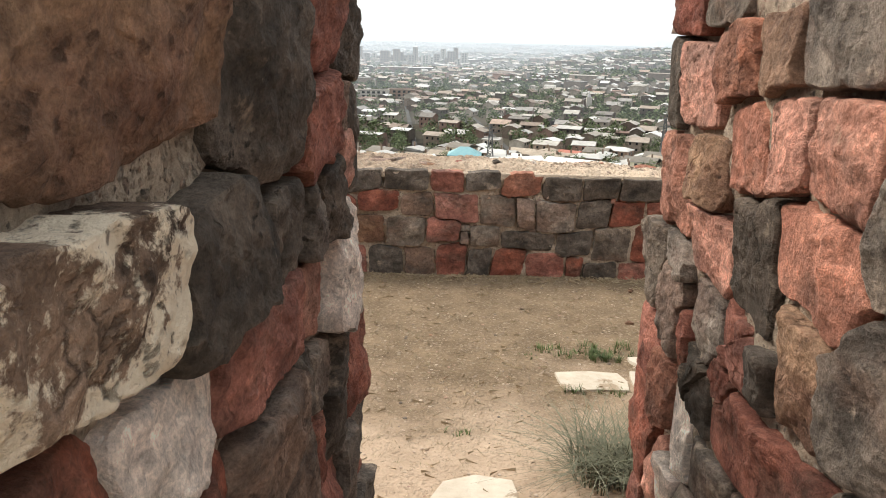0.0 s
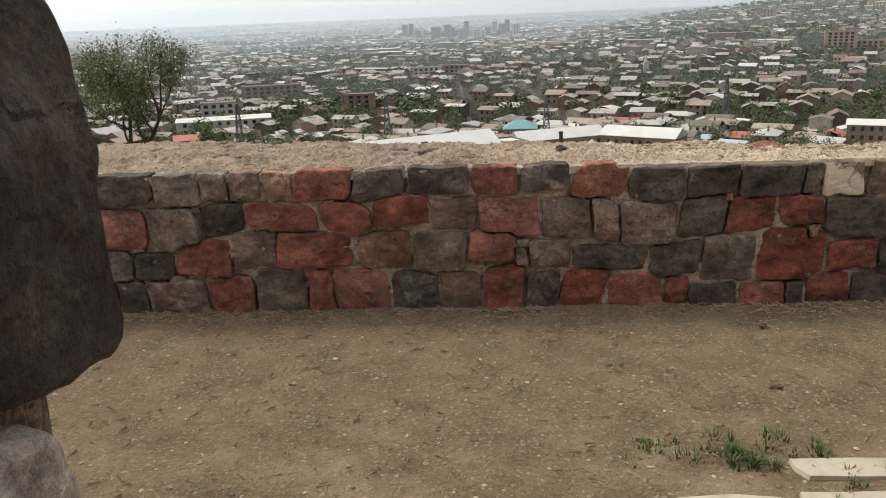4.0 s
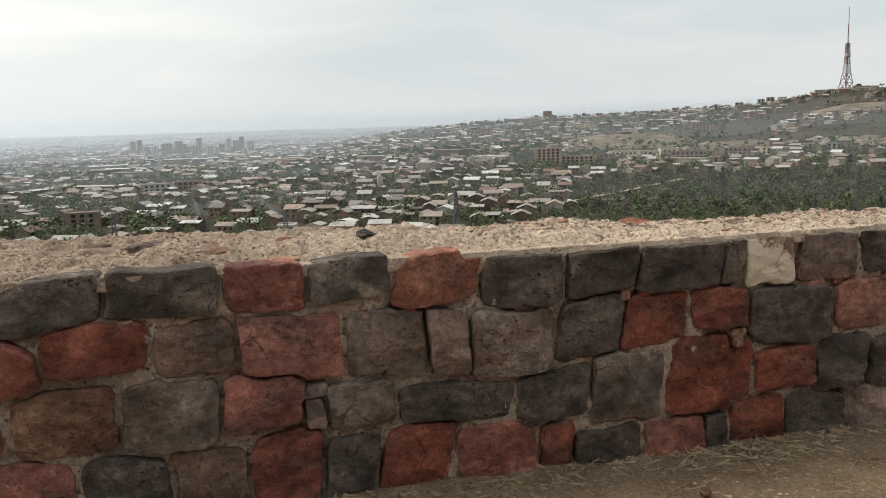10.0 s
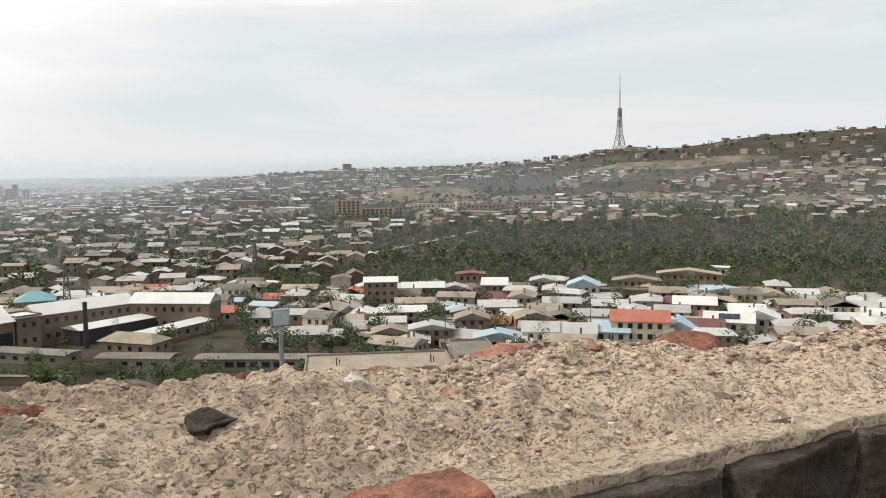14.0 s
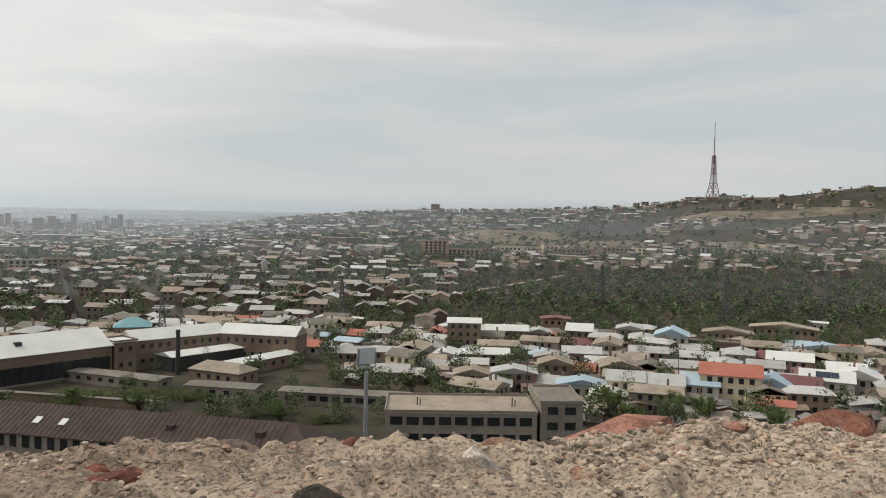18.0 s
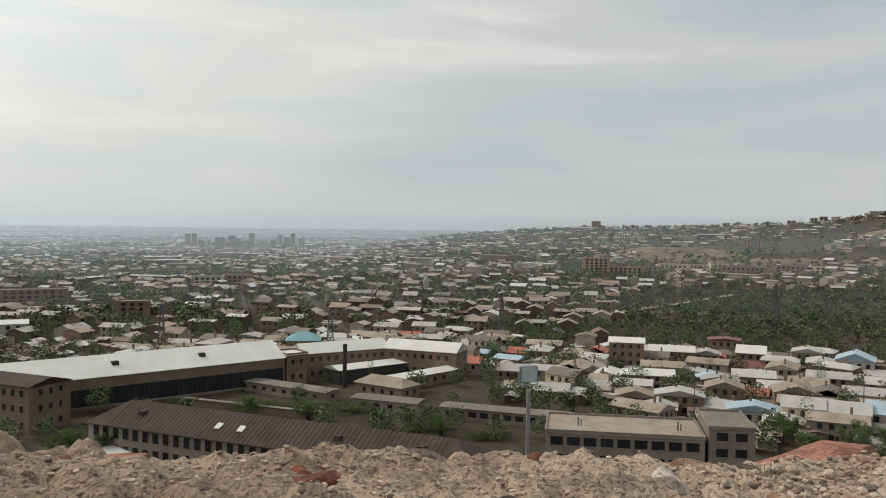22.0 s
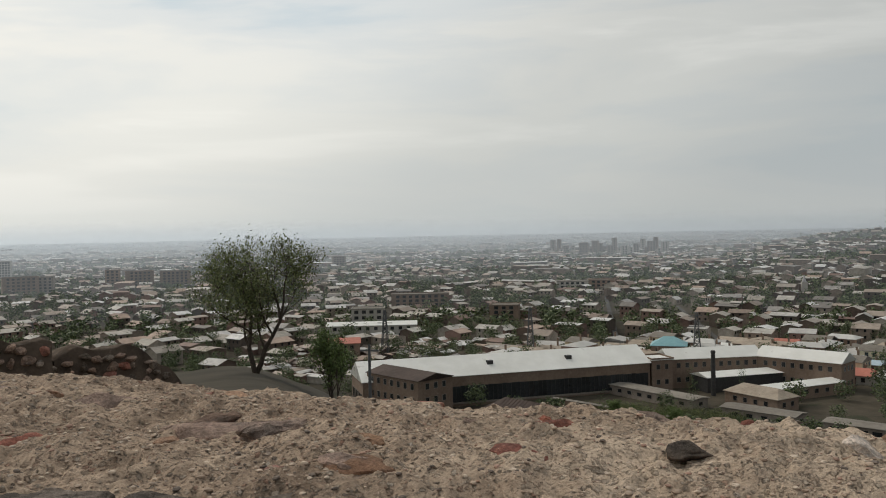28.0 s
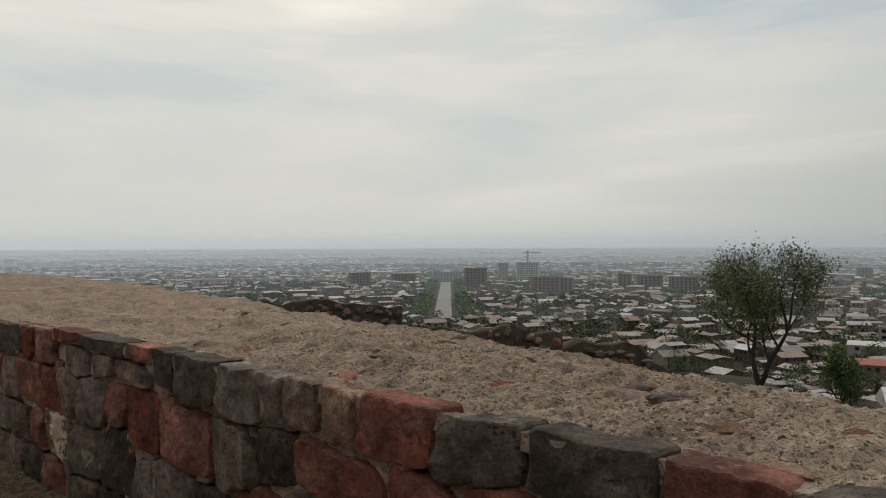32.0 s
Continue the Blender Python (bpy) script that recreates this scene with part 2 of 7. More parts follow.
    bsdf.inputs["Roughness"].default_value = 0.9
    bsdf.inputs["Specular IOR Level"].default_value = 0.25
    b = node(nt, "ShaderNodeBump", Strength=1.0, Distance=0.026)
    link(nt, relief, b.inputs["Height"])
    link(nt, b.outputs[0], bsdf.inputs["Normal"])
    return m


def pebbly(name, dark, light, pebbles, size=55.0, share=0.6, bump=1.0):
    """Rough lime mortar or trodden soil full of small stones, each of its own tone."""
    m = bpy.data.materials.new(name)
    m.use_nodes = True
    nt = m.node_tree
    bsdf = nt.nodes["Principled BSDF"]
    at = nt.nodes.new("ShaderNodeTexCoord").outputs["Object"]
    cloud = node(nt, "ShaderNodeTexNoise", Scale=3.5, Detail=7.0, Roughness=0.65)
    fine = node(nt, "ShaderNodeTexNoise", Scale=45.0, Detail=8.0, Roughness=0.72)
    patch = node(nt, "ShaderNodeTexNoise", Scale=14.0, Detail=5.0, Roughness=0.6)
    for n in (cloud, fine, patch):
        link(nt, at, n.inputs["Vector"])
    warp = mix(nt, 0.02, at, fine.outputs["Color"])
    both = math_node(nt, "MULTIPLY_ADD", cloud.outputs["Fac"], 0.5, math_node(nt, "MULTIPLY", fine.outputs["Fac"], 0.5))
    colour = ramp(nt, both, [(0.36, dark), (0.62, light)])
    relief = math_node(nt, "MULTIPLY_ADD", fine.outputs["Fac"], 0.7, math_node(nt, "MULTIPLY", patch.outputs["Fac"], 0.8))
    for scale, weight in ((size, 0.55), (size * 2.3, 0.3)):
        cell = node(nt, "ShaderNodeTexVoronoi", Scale=scale)
        link(nt, warp, cell.inputs["Vector"])
        hue = nt.nodes.new("ShaderNodeSeparateColor")
        link(nt, cell.outputs["Color"], hue.inputs[0])
        tone = ramp(nt, hue.outputs[0], [(k / len(pebbles), c) for k, c in enumerate(pebbles)])
        there = math_node(nt, "MULTIPLY", ramp(nt, cell.outputs["Distance"], [(0.36, (1, 1, 1)), (0.5, (0, 0, 0))]), ramp(nt, hue.outputs[1], [(1 - share - 0.02, (0, 0, 0)), (1 - share + 0.02, (1, 1, 1))]))
        colour = mix(nt, math_node(nt, "MULTIPLY", there, 0.75), colour, tone)
        relief = math_node(nt, "MULTIPLY_ADD", math_node(nt, "MULTIPLY", there, math_node(nt, "SUBTRACT", 0.9, cell.outputs["Distance"])), weight, relief)
    link(nt, colour, bsdf.inputs["Base Color"])
    bsdf.inputs["Roughness"].default_value = 0.97
    bsdf.inputs["Specular IOR Level"].default_value = 0.15
    b = node(nt, "ShaderNodeBump", Strength=bump, Distance=0.016)
    link(nt, relief, b.inputs["Height"])
    link(nt, b.outputs[0], bsdf.inputs["Normal"])
    return m


STONE = {
    "r": stone_surface("red_tuff", (0.187, 0.054, 0.033), (0.360, 0.114, 0.067), (0.480, 0.317, 0.226), 0.65, 0.4, other=(0.168, 0.086, 0.059)),
    "o": stone_surface("orange_tuff", (0.300, 0.116, 0.072), (0.474, 0.207, 0.135), (0.549, 0.374, 0.275), 0.62, 0.5, other=(0.249, 0.131, 0.093)),
    "c": stone_surface("coral_tuff", (0.34, 0.115, 0.064), (0.55, 0.215, 0.125), (0.52, 0.35, 0.24), 0.62, 0.6, other=(0.28, 0.14, 0.095)),
    "k": stone_surface("black_basalt", (0.060, 0.046, 0.035), (0.133, 0.101, 0.077), (0.404, 0.301, 0.219), 0.6, 0.8, other=(0.178, 0.134, 0.102)),
    "g": stone_surface("grey_basalt", (0.114, 0.089, 0.071), (0.284, 0.218, 0.166), (0.570, 0.444, 0.338), 0.585, 0.5, other=(0.208, 0.126, 0.089)),
    "b": stone_surface("brown_basalt", (0.147, 0.094, 0.068), (0.331, 0.211, 0.153), (0.572, 0.425, 0.315), 0.595, 0.4, other=(0.157, 0.130, 0.109)),
    "t": stone_surface("tan_tuff", (0.25, 0.135, 0.082), (0.44, 0.27, 0.165), (0.15, 0.062, 0.044), 0.57, 0.7, 1.5, 4.0, 0.7, other=(0.17, 0.08, 0.055)),
    "p": stone_surface("lime_crusted_stone", (0.16, 0.1, 0.07), (0.32, 0.21, 0.145), (0.8, 0.67, 0.51), 0.478, 0.7, 1.3, 2.6, 1.0, 0.025),
    "w": stone_surface("limewashed_stone", (0.56, 0.44, 0.36), (0.82, 0.69, 0.58), (0.3, 0.18, 0.135), 0.63, 0.0, 1.0, 6.0, other=(0.56, 0.44, 0.37)),
}
PEBBLES = [(0.34, 0.27, 0.21), (0.5, 0.42, 0.34), (0.26, 0.19, 0.14), (0.42, 0.33, 0.25), (0.56, 0.48, 0.4), (0.3, 0.16, 0.11), (0.38, 0.3, 0.23), (0.12, 0.1, 0.085)]
MORTAR = pebbly("mortar", (0.26, 0.2, 0.15), (0.64, 0.51, 0.39), PEBBLES, 60.0, 0.4, 1.2)
RUBBLE = pebbly("gritty_wall_top", (0.19, 0.135, 0.096), (0.58, 0.44, 0.325), PEBBLES, 70.0, 0.4, 1.2)
EARTH = pebbly("dry_earth", (0.095, 0.065, 0.038), (0.275, 0.196, 0.124), [(0.3, 0.22, 0.15), (0.36, 0.28, 0.2), (0.22, 0.16, 0.11), (0.28, 0.2, 0.14), (0.4, 0.32, 0.24), (0.24, 0.17, 0.115)], 38.0, 0.4, 1.0)


def part(name, bm, material, parent=None, label=""):
    """Links a bmesh as one mesh object, under its thing if one is given."""
    me = bpy.data.meshes.new(name)
    bm.to_mesh(me)
    bm.free()
    return put(name, me, material, parent, label)


def put(name, me, material, parent=None, label=""):
    if material and not me.materials:
        me.materials.append(material)
    ob = new(name, me)
    if parent:
        ob.parent = parent
    if label:
        ob["label"] = label
    return ob


def mesh_of(name, verts, faces, smooth=False, sharp=0):
    me = bpy.data.meshes.new(name)
    me.from_pydata([tuple(v) for v in verts], [], faces)
    if smooth:
        me.polygons.foreach_set("use_smooth", [True] * len(me.polygons))
    me.update()
    if sharp:
        me.set_sharp_from_angle(angle=radians(sharp))
    return me


def empty(name, place, label, category, group="", rz=0.0):
    ob = new(name)
    ob.matrix_world = pose(*place, 0, 0, rz)
    ob.empty_display_size = 0.1
    return tagged(ob, label, category, group)


def box(bm, lo, hi, m=None):
    """Adds a box between two corners to a bmesh."""
    v = [bm.verts.new((x, y, z)) for x in (lo[0], hi[0]) for y in (lo[1], hi[1]) for z in (lo[2], hi[2])]
    for f in ((0, 1, 3, 2), (4, 6, 7, 5), (0, 4, 5, 1), (2, 3, 7, 6), (0, 2, 6, 4), (1, 5, 7, 3)):
        bm.faces.new([v[k] for k in f])
    if m is not None:
        bmesh.ops.transform(bm, matrix=m, verts=v)
    return v


def wobble(x, y, z, size=1.0):
    return noise.noise(Vector((x, y, z)) * size)


def stone_mesh(corners, proud, seed, nu=48, nv=6, rough=1.0, shape=None):
    """A roughly squared stone: four corners in the plane of the wall (along, up), some knocked off, a face broken into a few flat facets, sides running back into the wall.
    Local axes: x along the wall, y into it, z up; the origin lies in its middle. nu points round the rim, nv rings to the middle."""
    cx, cz = sum(c[0] for c in corners) / 4, sum(c[1] for c in corners) / 4
    rng = random.Random(seed)
    ox = rng.uniform(0, 50)
    outline = []
    for k in range(4):
        c, before, after = Vector(corners[k]), Vector(corners[k - 1]), Vector(corners[(k + 1) % 4])
        cut = rng.random() ** 2.4 * 0.34
        if cut < 0.05:
            outline.append(c)
        else:
            outline.append(c + (before - c) * cut * rng.uniform(0.5, 1.0))
            outline.append(c + (after - c) * cut * rng.uniform(0.5, 1.0))
        middle = (c + after) / 2
        outline.append(middle + Vector((cx - middle.x, cz - middle.y)) * rng.uniform(-0.05, 0.07))
    if shape:
        outline, nu = shape, len(shape)
    lengths = [(outline[(k + 1) % len(outline)] - outline[k]).length for k in range(len(outline))]
    total, rim = sum(lengths), []
    for k in range(len(outline)):                          # keep the corners, fill between them
        count = 1 if shape else max(1, round(nu * lengths[k] / total))
        for n in range(count):
            p = outline[k].lerp(outline[(k + 1) % len(outline)], n / count)
            out = 0.010 * wobble(p.x, ox, p.y, 11) + 0.006 * wobble(p.x, ox, p.y, 34)
            away = (p - Vector((cx, cz))).normalized()
            rim.append(p + away * out * rough)
    half = max(abs(corners[1][0] - corners[0][0]), abs(corners[2][1] - corners[1][1])) / 2
    facets = []
    for _ in range(7):
        a, slope = rng.uniform(0, 6.2832), rng.uniform(0.06, 0.45) * rough
        facets.append((math.cos(a) * slope, math.sin(a) * slope, slope * half * rng.uniform(0.2, 0.95)))
    tilt_u, tilt_v = rng.uniform(-0.12, 0.12), rng.uniform(-0.14, 0.14)

    def depth(x, z):
        fall = max(0.0, max(gx * (x - cx) + gz * (z - cz) - h for gx, gz, h in facets))
        return -0.008 - proud + tilt_u * (x - cx) + tilt_v * (z - cz) + min(0.028 * rough, fall) + (0.012 * abs(wobble(x, ox, z, 5)) + wobble(x, ox, z, 9) * 0.007 + wobble(x, ox, z, 22) * 0.008 + wobble(x, ox, z, 60) * 0.004) * rough

    shares = [1.0, 0.975, 0.92] + [0.92 * (1 - k / (nv - 1)) ** 0.8 for k in range(1, nv - 1)]
    n, verts, faces = len(rim), [], []
    for r, f in enumerate(shares):
        for p in rim:
            x, z = cx + (p.x - cx) * f, cz + (p.y - cz) * f
            inner = (0.014 + 0.016 * wobble(x, ox + 5, z, 9)) if r == 0 else 0.002 if r == 1 else 0.0
            deep = depth(x, z) + max(0.0, inner)
            verts.append((x - cx, min(0.03, deep) if r == 0 else min(-0.004, deep) if r == 1 else min(-0.01, deep), z - cz))
    verts.append((0.0, depth(cx, cz), 0.0))
    for r in range(len(shares) - 1):
        faces.extend((r * n + k, r * n + (k + 1) % n, (r + 1) * n + (k + 1) % n, (r + 1) * n + k) for k in range(n))
    last = (len(shares) - 1) * n
    faces.extend((last + k, last + (k + 1) % n, len(verts) - 1) for k in range(n))
    base = len(verts)
    verts.extend((verts[k][0] * 0.97, 0.1, verts[k][2] * 0.97) for k in range(n))
    faces.extend((k, base + k, base + (k + 1) % n, (k + 1) % n) for k in range(n))
    return verts, faces, (cx, cz)


def joint(s, level, seed):
    """How far the corner of two stones strays along and up the wall."""
    return 0.03 * wobble(s * 2.3, level * 7.7, seed, 1.0), 0.042 * wobble(s * 1.7, level * 5.1, seed + 3.3, 1.0)


def course_stones(parent, courses, levels, place, seed, proud=0.028, gap=0.006, nu=56, nv=9, rough=1.0, stray=1.0, single=None):
    """Lays courses of stones: each a list of (start along the wall, colour); place(s, z) gives the pose of a stone's middle.
    single: the stretch of the wall whose stones are parts of their own; the rest is joined."""
    count, rest, keys = 0, ([], [], []), sorted(STONE)
    for c, row in enumerate(courses):
        bottom, top = levels[c], levels[c + 1]
        for k in range(len(row) - 1):
            s0, s1, colour = row[k][0], row[k + 1][0], row[k][1]
            if s1 - s0 < 0.03:
                continue
            pts = []
            for s, level, z, gx, gz in ((s0, c, bottom, gap, gap), (s1, c, bottom, -gap, gap), (s1, c + 1, top, -gap, -gap), (s0, c + 1, top, gap, -gap)):
                dx, dz = joint(s, level, seed)
                lean = 0.05 * stray * wobble(s * 3.1, c * 3.3, seed + 8.1) * (1 if level > c else -1)
                if 0 < level < len(levels) - 1:
                    z += dz * 1.9 * stray
                elif level:
                    z += dz * 0.6 * stray
                pts.append((s + lean + gx, z + gz))
            verts, faces, (ms, mz) = stone_mesh(pts, proud * random.Random(seed + count).uniform(0.5, 1.5), seed * 977 + count, nu, nv, rough)
            count += 1
            if single and not single[0] < ms < single[1]:
                m = place(ms, mz)
                n = len(rest[0])
                rest[0].extend(m @ Vector(v) for v in verts)
                rest[1].extend(tuple(n + q for q in f) for f in faces)
                rest[2].extend([keys.index(colour)] * len(faces))
                continue
            ob = put("stone", mesh_of("stone", verts, faces, True, 20), STONE[colour], parent)
            ob.matrix_world = place(ms, mz)
    if rest[0]:
        me = mesh_of("far_stones", rest[0], rest[1], True)
        for key in keys:
            me.materials.append(STONE[key])
        me.polygons.foreach_set("material_index", rest[2])
        tagged(put("far_stones", me, None, parent), kind="stuff")


def laid_stones(parent, text, place, seed, proud, turn=1, rough=1.0, nu=72, nv=10, gap=0.008, reach=1.06, cap=9.0):
    """Lays rough stones one by one from a schedule: colour, start, end, foot and head of each. Each swells until it meets its neighbours, which gives the slanted, fitted joints of rubble."""
    stones = []
    for count, line in enumerate(text.replace("\n", " ").split(",")):
        colour, *sizes = line.split()
        s0, s1, z0, z1 = (float(w) / 100 for w in sizes)
        if turn < 0:
            s0, s1 = -s1, -s0
        rng = random.Random(seed * 131 + count)
        stones.append(((s0 + s1) / 2, (z0 + z1) / 2, (s1 - s0) / 2, (z1 - z0) / 2, rng.uniform(-0.2, 0.2), rng.uniform(-0.13, 0.13), rng.uniform(3.6, 9.0), colour))

    def far(st, x, z):
        """How far out a point lies from a stone's middle: 1 on its rim."""
        dx, dz = x - st[0], z - st[1]
        u, v = abs(dx + st[4] * dz) / st[2], abs(dz + st[5] * dx) / st[3]
        return (u ** st[6] + v ** st[6]) ** (1 / st[6])

    for count, st in enumerate(stones):
        cx, cz, w, h = st[:4]
        near = [o for o in stones if o is not st and abs(o[0] - cx) < (w + o[2]) * 1.3 and abs(o[1] - cz) < (h + o[3]) * 1.3]
        shape = []
        for k in range(nu):
            a = 2 * math.pi * k / nu
            dx, dz = math.cos(a) * w * 1.5, math.sin(a) * h * 1.5
            lo, hi = 0.05, 1.0
            for _ in range(9):
                q = (lo + hi) / 2
                x, z = cx + dx * q, cz + dz * q
                mine = far(st, x, z)
                if mine < reach and all(far(o, x, z) > mine for o in near):
                    lo = q
                else:
                    hi = q
            out = Vector((dx, dz)) * lo
            rim = Vector((cx, cz)) + out * max(0.5, 1 - gap / out.length)
            shape.append(Vector((rim.x, min(rim.y, cap + (0.024 if rim.x < 0.25 else -0.012) + 0.01 * wobble(rim.x, seed, 0, 7)))))
        corners = ((cx - w, cz - h), (cx + w, cz - h), (cx + w, cz + h), (cx - w, cz + h))
        rng = random.Random(seed * 17 + count)
        verts, faces, (ms, mz) = stone_mesh(corners, proud * rng.uniform(0.4, 1.5), seed * 977 + count, nu, nv, rough, shape)
        put("stone", mesh_of("stone", verts, faces, True, 20), STONE[st[7]], parent).matrix_world = place(ms, mz)


def fill_row(row, lo, hi, seed, palette, wide=(0.24, 0.44)):
    """Carries a course on at both ends with stones of chance width and colour."""
    rng = random.Random(seed)
    row = list(row)
    while row[0][0] > lo:
        row.insert(0, (row[0][0] - rng.uniform(*wide), rng.choice(palette)))
    while row[-1][0] < hi:
        row[-1] = (row[-1][0], rng.choice(palette) if row[-1][1] == "." else row[-1][1])
        row.append((row[-1][0] + rng.uniform(*wide), "."))
    return row


def mortar_sheet(parent, lo, hi, z0, z1, place, step=0.03, depth=0.012):
    """The uneven mortar between the stones: a sheet along the wall."""
    n, m = int((hi - lo) / step), int((z1 - z0) / step)
    verts, faces = [], []
    for i in range(n + 1):
        s = lo + (hi - lo) * i / n
        for j in range(m + 1):
            z = z0 + (z1 - z0) * j / m
            deep = 0.085 * max(0.0, wobble(s, 11, z, 4.2) + 0.06)
            verts.append(place(s, z) @ Vector((0, deep + depth * (1.4 * wobble(s, 0, z, 6) + 0.9 * wobble(s, 3, z, 19) + 0.5 * wobble(s, 6, z, 45)), 0)))
    faces = [(i * (m + 1) + j, (i + 1) * (m + 1) + j, (i + 1) * (m + 1) + j + 1, i * (m + 1) + j + 1) for i in range(n) for j in range(m)]
    put("mortar", mesh_of("mortar", verts, faces, True), MORTAR, parent)

# ---- the terrace, its parapet and the gap in the wall ----
TOP = 0.85


def land(x, y):
    """Height of the ground outside the parapet: the hill's flank, the plain, and the long ridge to the right."""
    d = math.hypot(x, y)
    az = math.degrees(math.atan2(x, y))
    s = min(1.0, max(0.0, (az + 28) / 22))
    s = s * s * (3 - 2 * s)
    flank = -0.45 - (0.125 + 0.215 * s) * max(0.0, d - 1.4) - (1 - s) * max(0.0, d - 55) * 0.16
    plain = -50.0 if d < 1300 else -50.0 + (d - 1300) * 0.0101
    z = max(flank, plain) if d < 420 else plain
    if az > 0 and d > 480:
        el = np.interp(az, (0, 2.7, 5.9, 8.9, 11, 13.4, 16.5, 21.8, 27.6, 33.4, 37, 40, 44, 47.6, 53, 75), (-2.4, -2.05, -1.5, -1.05, -0.7, -0.5, -0.2, 0.05, 0.15, 0.4, 0.9, 1.33, 1.4, 1.95, 2.3, 2.5))
        top = 1.3 + 1700 * math.tan(radians(el))
        f = min(1.0, (d - 480) / 1220)
        f = f * f * (2.0 - 1.0 * f)
        hill = -50 + (top + 50) * f + (3.0 * wobble(x * 0.006, y * 0.006, 0.5) + 5.0 * wobble(x * 0.002, y * 0.002, 4.5)) * min(1.0, (d - 480) / 300) * (1 - 0.7 * f)
        if d > 1700:
            hill -= (d - 1700) * 0.06
        z = max(plain, hill)
    return z


ground = bpy.data.meshes.new("ground")
rings = [0.45, 0.8, 1.25, 1.6, 2.2, 3, 4, 5.5, 7.5, 10, 13, 17, 22, 28, 36, 46, 58, 72, 90, 110, 130, 150, 175, 205, 240, 280, 330, 400, 480, 560, 650, 750, 860, 980, 1110, 1250, 1400, 1550, 1700, 1900, 2200, 2600, 3100, 3700, 4300, 4700]
steps = 200
gv, gf = [], []
for d in rings:
    for k in range(steps + 1):
        a = radians(-115 + 230 * k / steps)
        x, y = d * math.sin(a), d * math.cos(a)
        bump_up = 0.0 if d < 2 else min(0.6, d * 0.012) * wobble(x, y, 1.0, 0.25 if d < 60 else 0.03) * (3 if d > 300 else 1)
        gv.append((x, y, land(x, y) + bump_up) if y > 0.9 or abs(x) > 20 else (x, max(y, 0.42), land(x, max(y, 1.0))))
for r in range(len(rings) - 1):
    for k in range(steps):
        n = r * (steps + 1) + k
        gf.append((n, n + 1, n + steps + 2, n + steps + 1))
ground.from_pydata(gv, [], gf)
ground.polygons.foreach_set("use_smooth", [True] * len(gf))
LAND = surface("hillside_earth", (0.026, 0.023, 0.015), (0.088, 0.072, 0.051), 0.25, 1.0, 0.2, 0.0, 0.012, (0.033, 0.037, 0.02), 0.05, 0.56)
tagged(put("ground", ground, LAND), kind="structure", label="dusty hillside and green town plain")

# the terrace floor
tv, tf = [], []
nx, ny = 260, 200
for j in range(ny + 1):
    y = -26 + 26.3 * (1 - (1 - j / ny) ** 1.8)
    for i in range(nx + 1):
        x = -24 + 44 * i / nx
        z = 0.012 * wobble(x, y, 0, 1.3) + 0.006 * wobble(x, y, 3, 6)
        rise = min(1.0, max(0.0, (-3.75 - y) / 0.6))
        z += 0.22 * rise * rise * (3 - 2 * rise)
        tv.append((x, y, z))
for j in range(ny):
    for i in range(nx):
        n = j * (nx + 1) + i
        tf.append((n, n + 1, n + nx + 2, n + nx + 1))
floor_me = mesh_of("floor", tv, tf, True)
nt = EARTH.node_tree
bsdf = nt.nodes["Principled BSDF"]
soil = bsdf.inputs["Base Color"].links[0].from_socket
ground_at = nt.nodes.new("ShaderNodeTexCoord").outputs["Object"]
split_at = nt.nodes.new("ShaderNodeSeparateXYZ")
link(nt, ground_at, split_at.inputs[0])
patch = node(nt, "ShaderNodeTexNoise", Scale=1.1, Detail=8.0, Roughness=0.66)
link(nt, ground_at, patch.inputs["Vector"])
# paler away from the parapet: bare sandy soil, with sunlit brightness painted in
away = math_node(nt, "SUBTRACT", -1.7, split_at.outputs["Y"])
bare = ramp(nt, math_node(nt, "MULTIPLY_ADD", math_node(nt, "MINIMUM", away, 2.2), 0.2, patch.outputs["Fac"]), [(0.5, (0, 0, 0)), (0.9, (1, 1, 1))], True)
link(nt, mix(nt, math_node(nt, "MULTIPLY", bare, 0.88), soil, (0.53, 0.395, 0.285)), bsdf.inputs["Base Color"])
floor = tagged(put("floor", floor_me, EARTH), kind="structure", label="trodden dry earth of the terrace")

def row_of(text):
    """Reads a course: joints in centimetres along the wall, each with the colour of the stone to its right."""
    return [(float(w[1:]) / 100, w[0]) for w in text.split()]


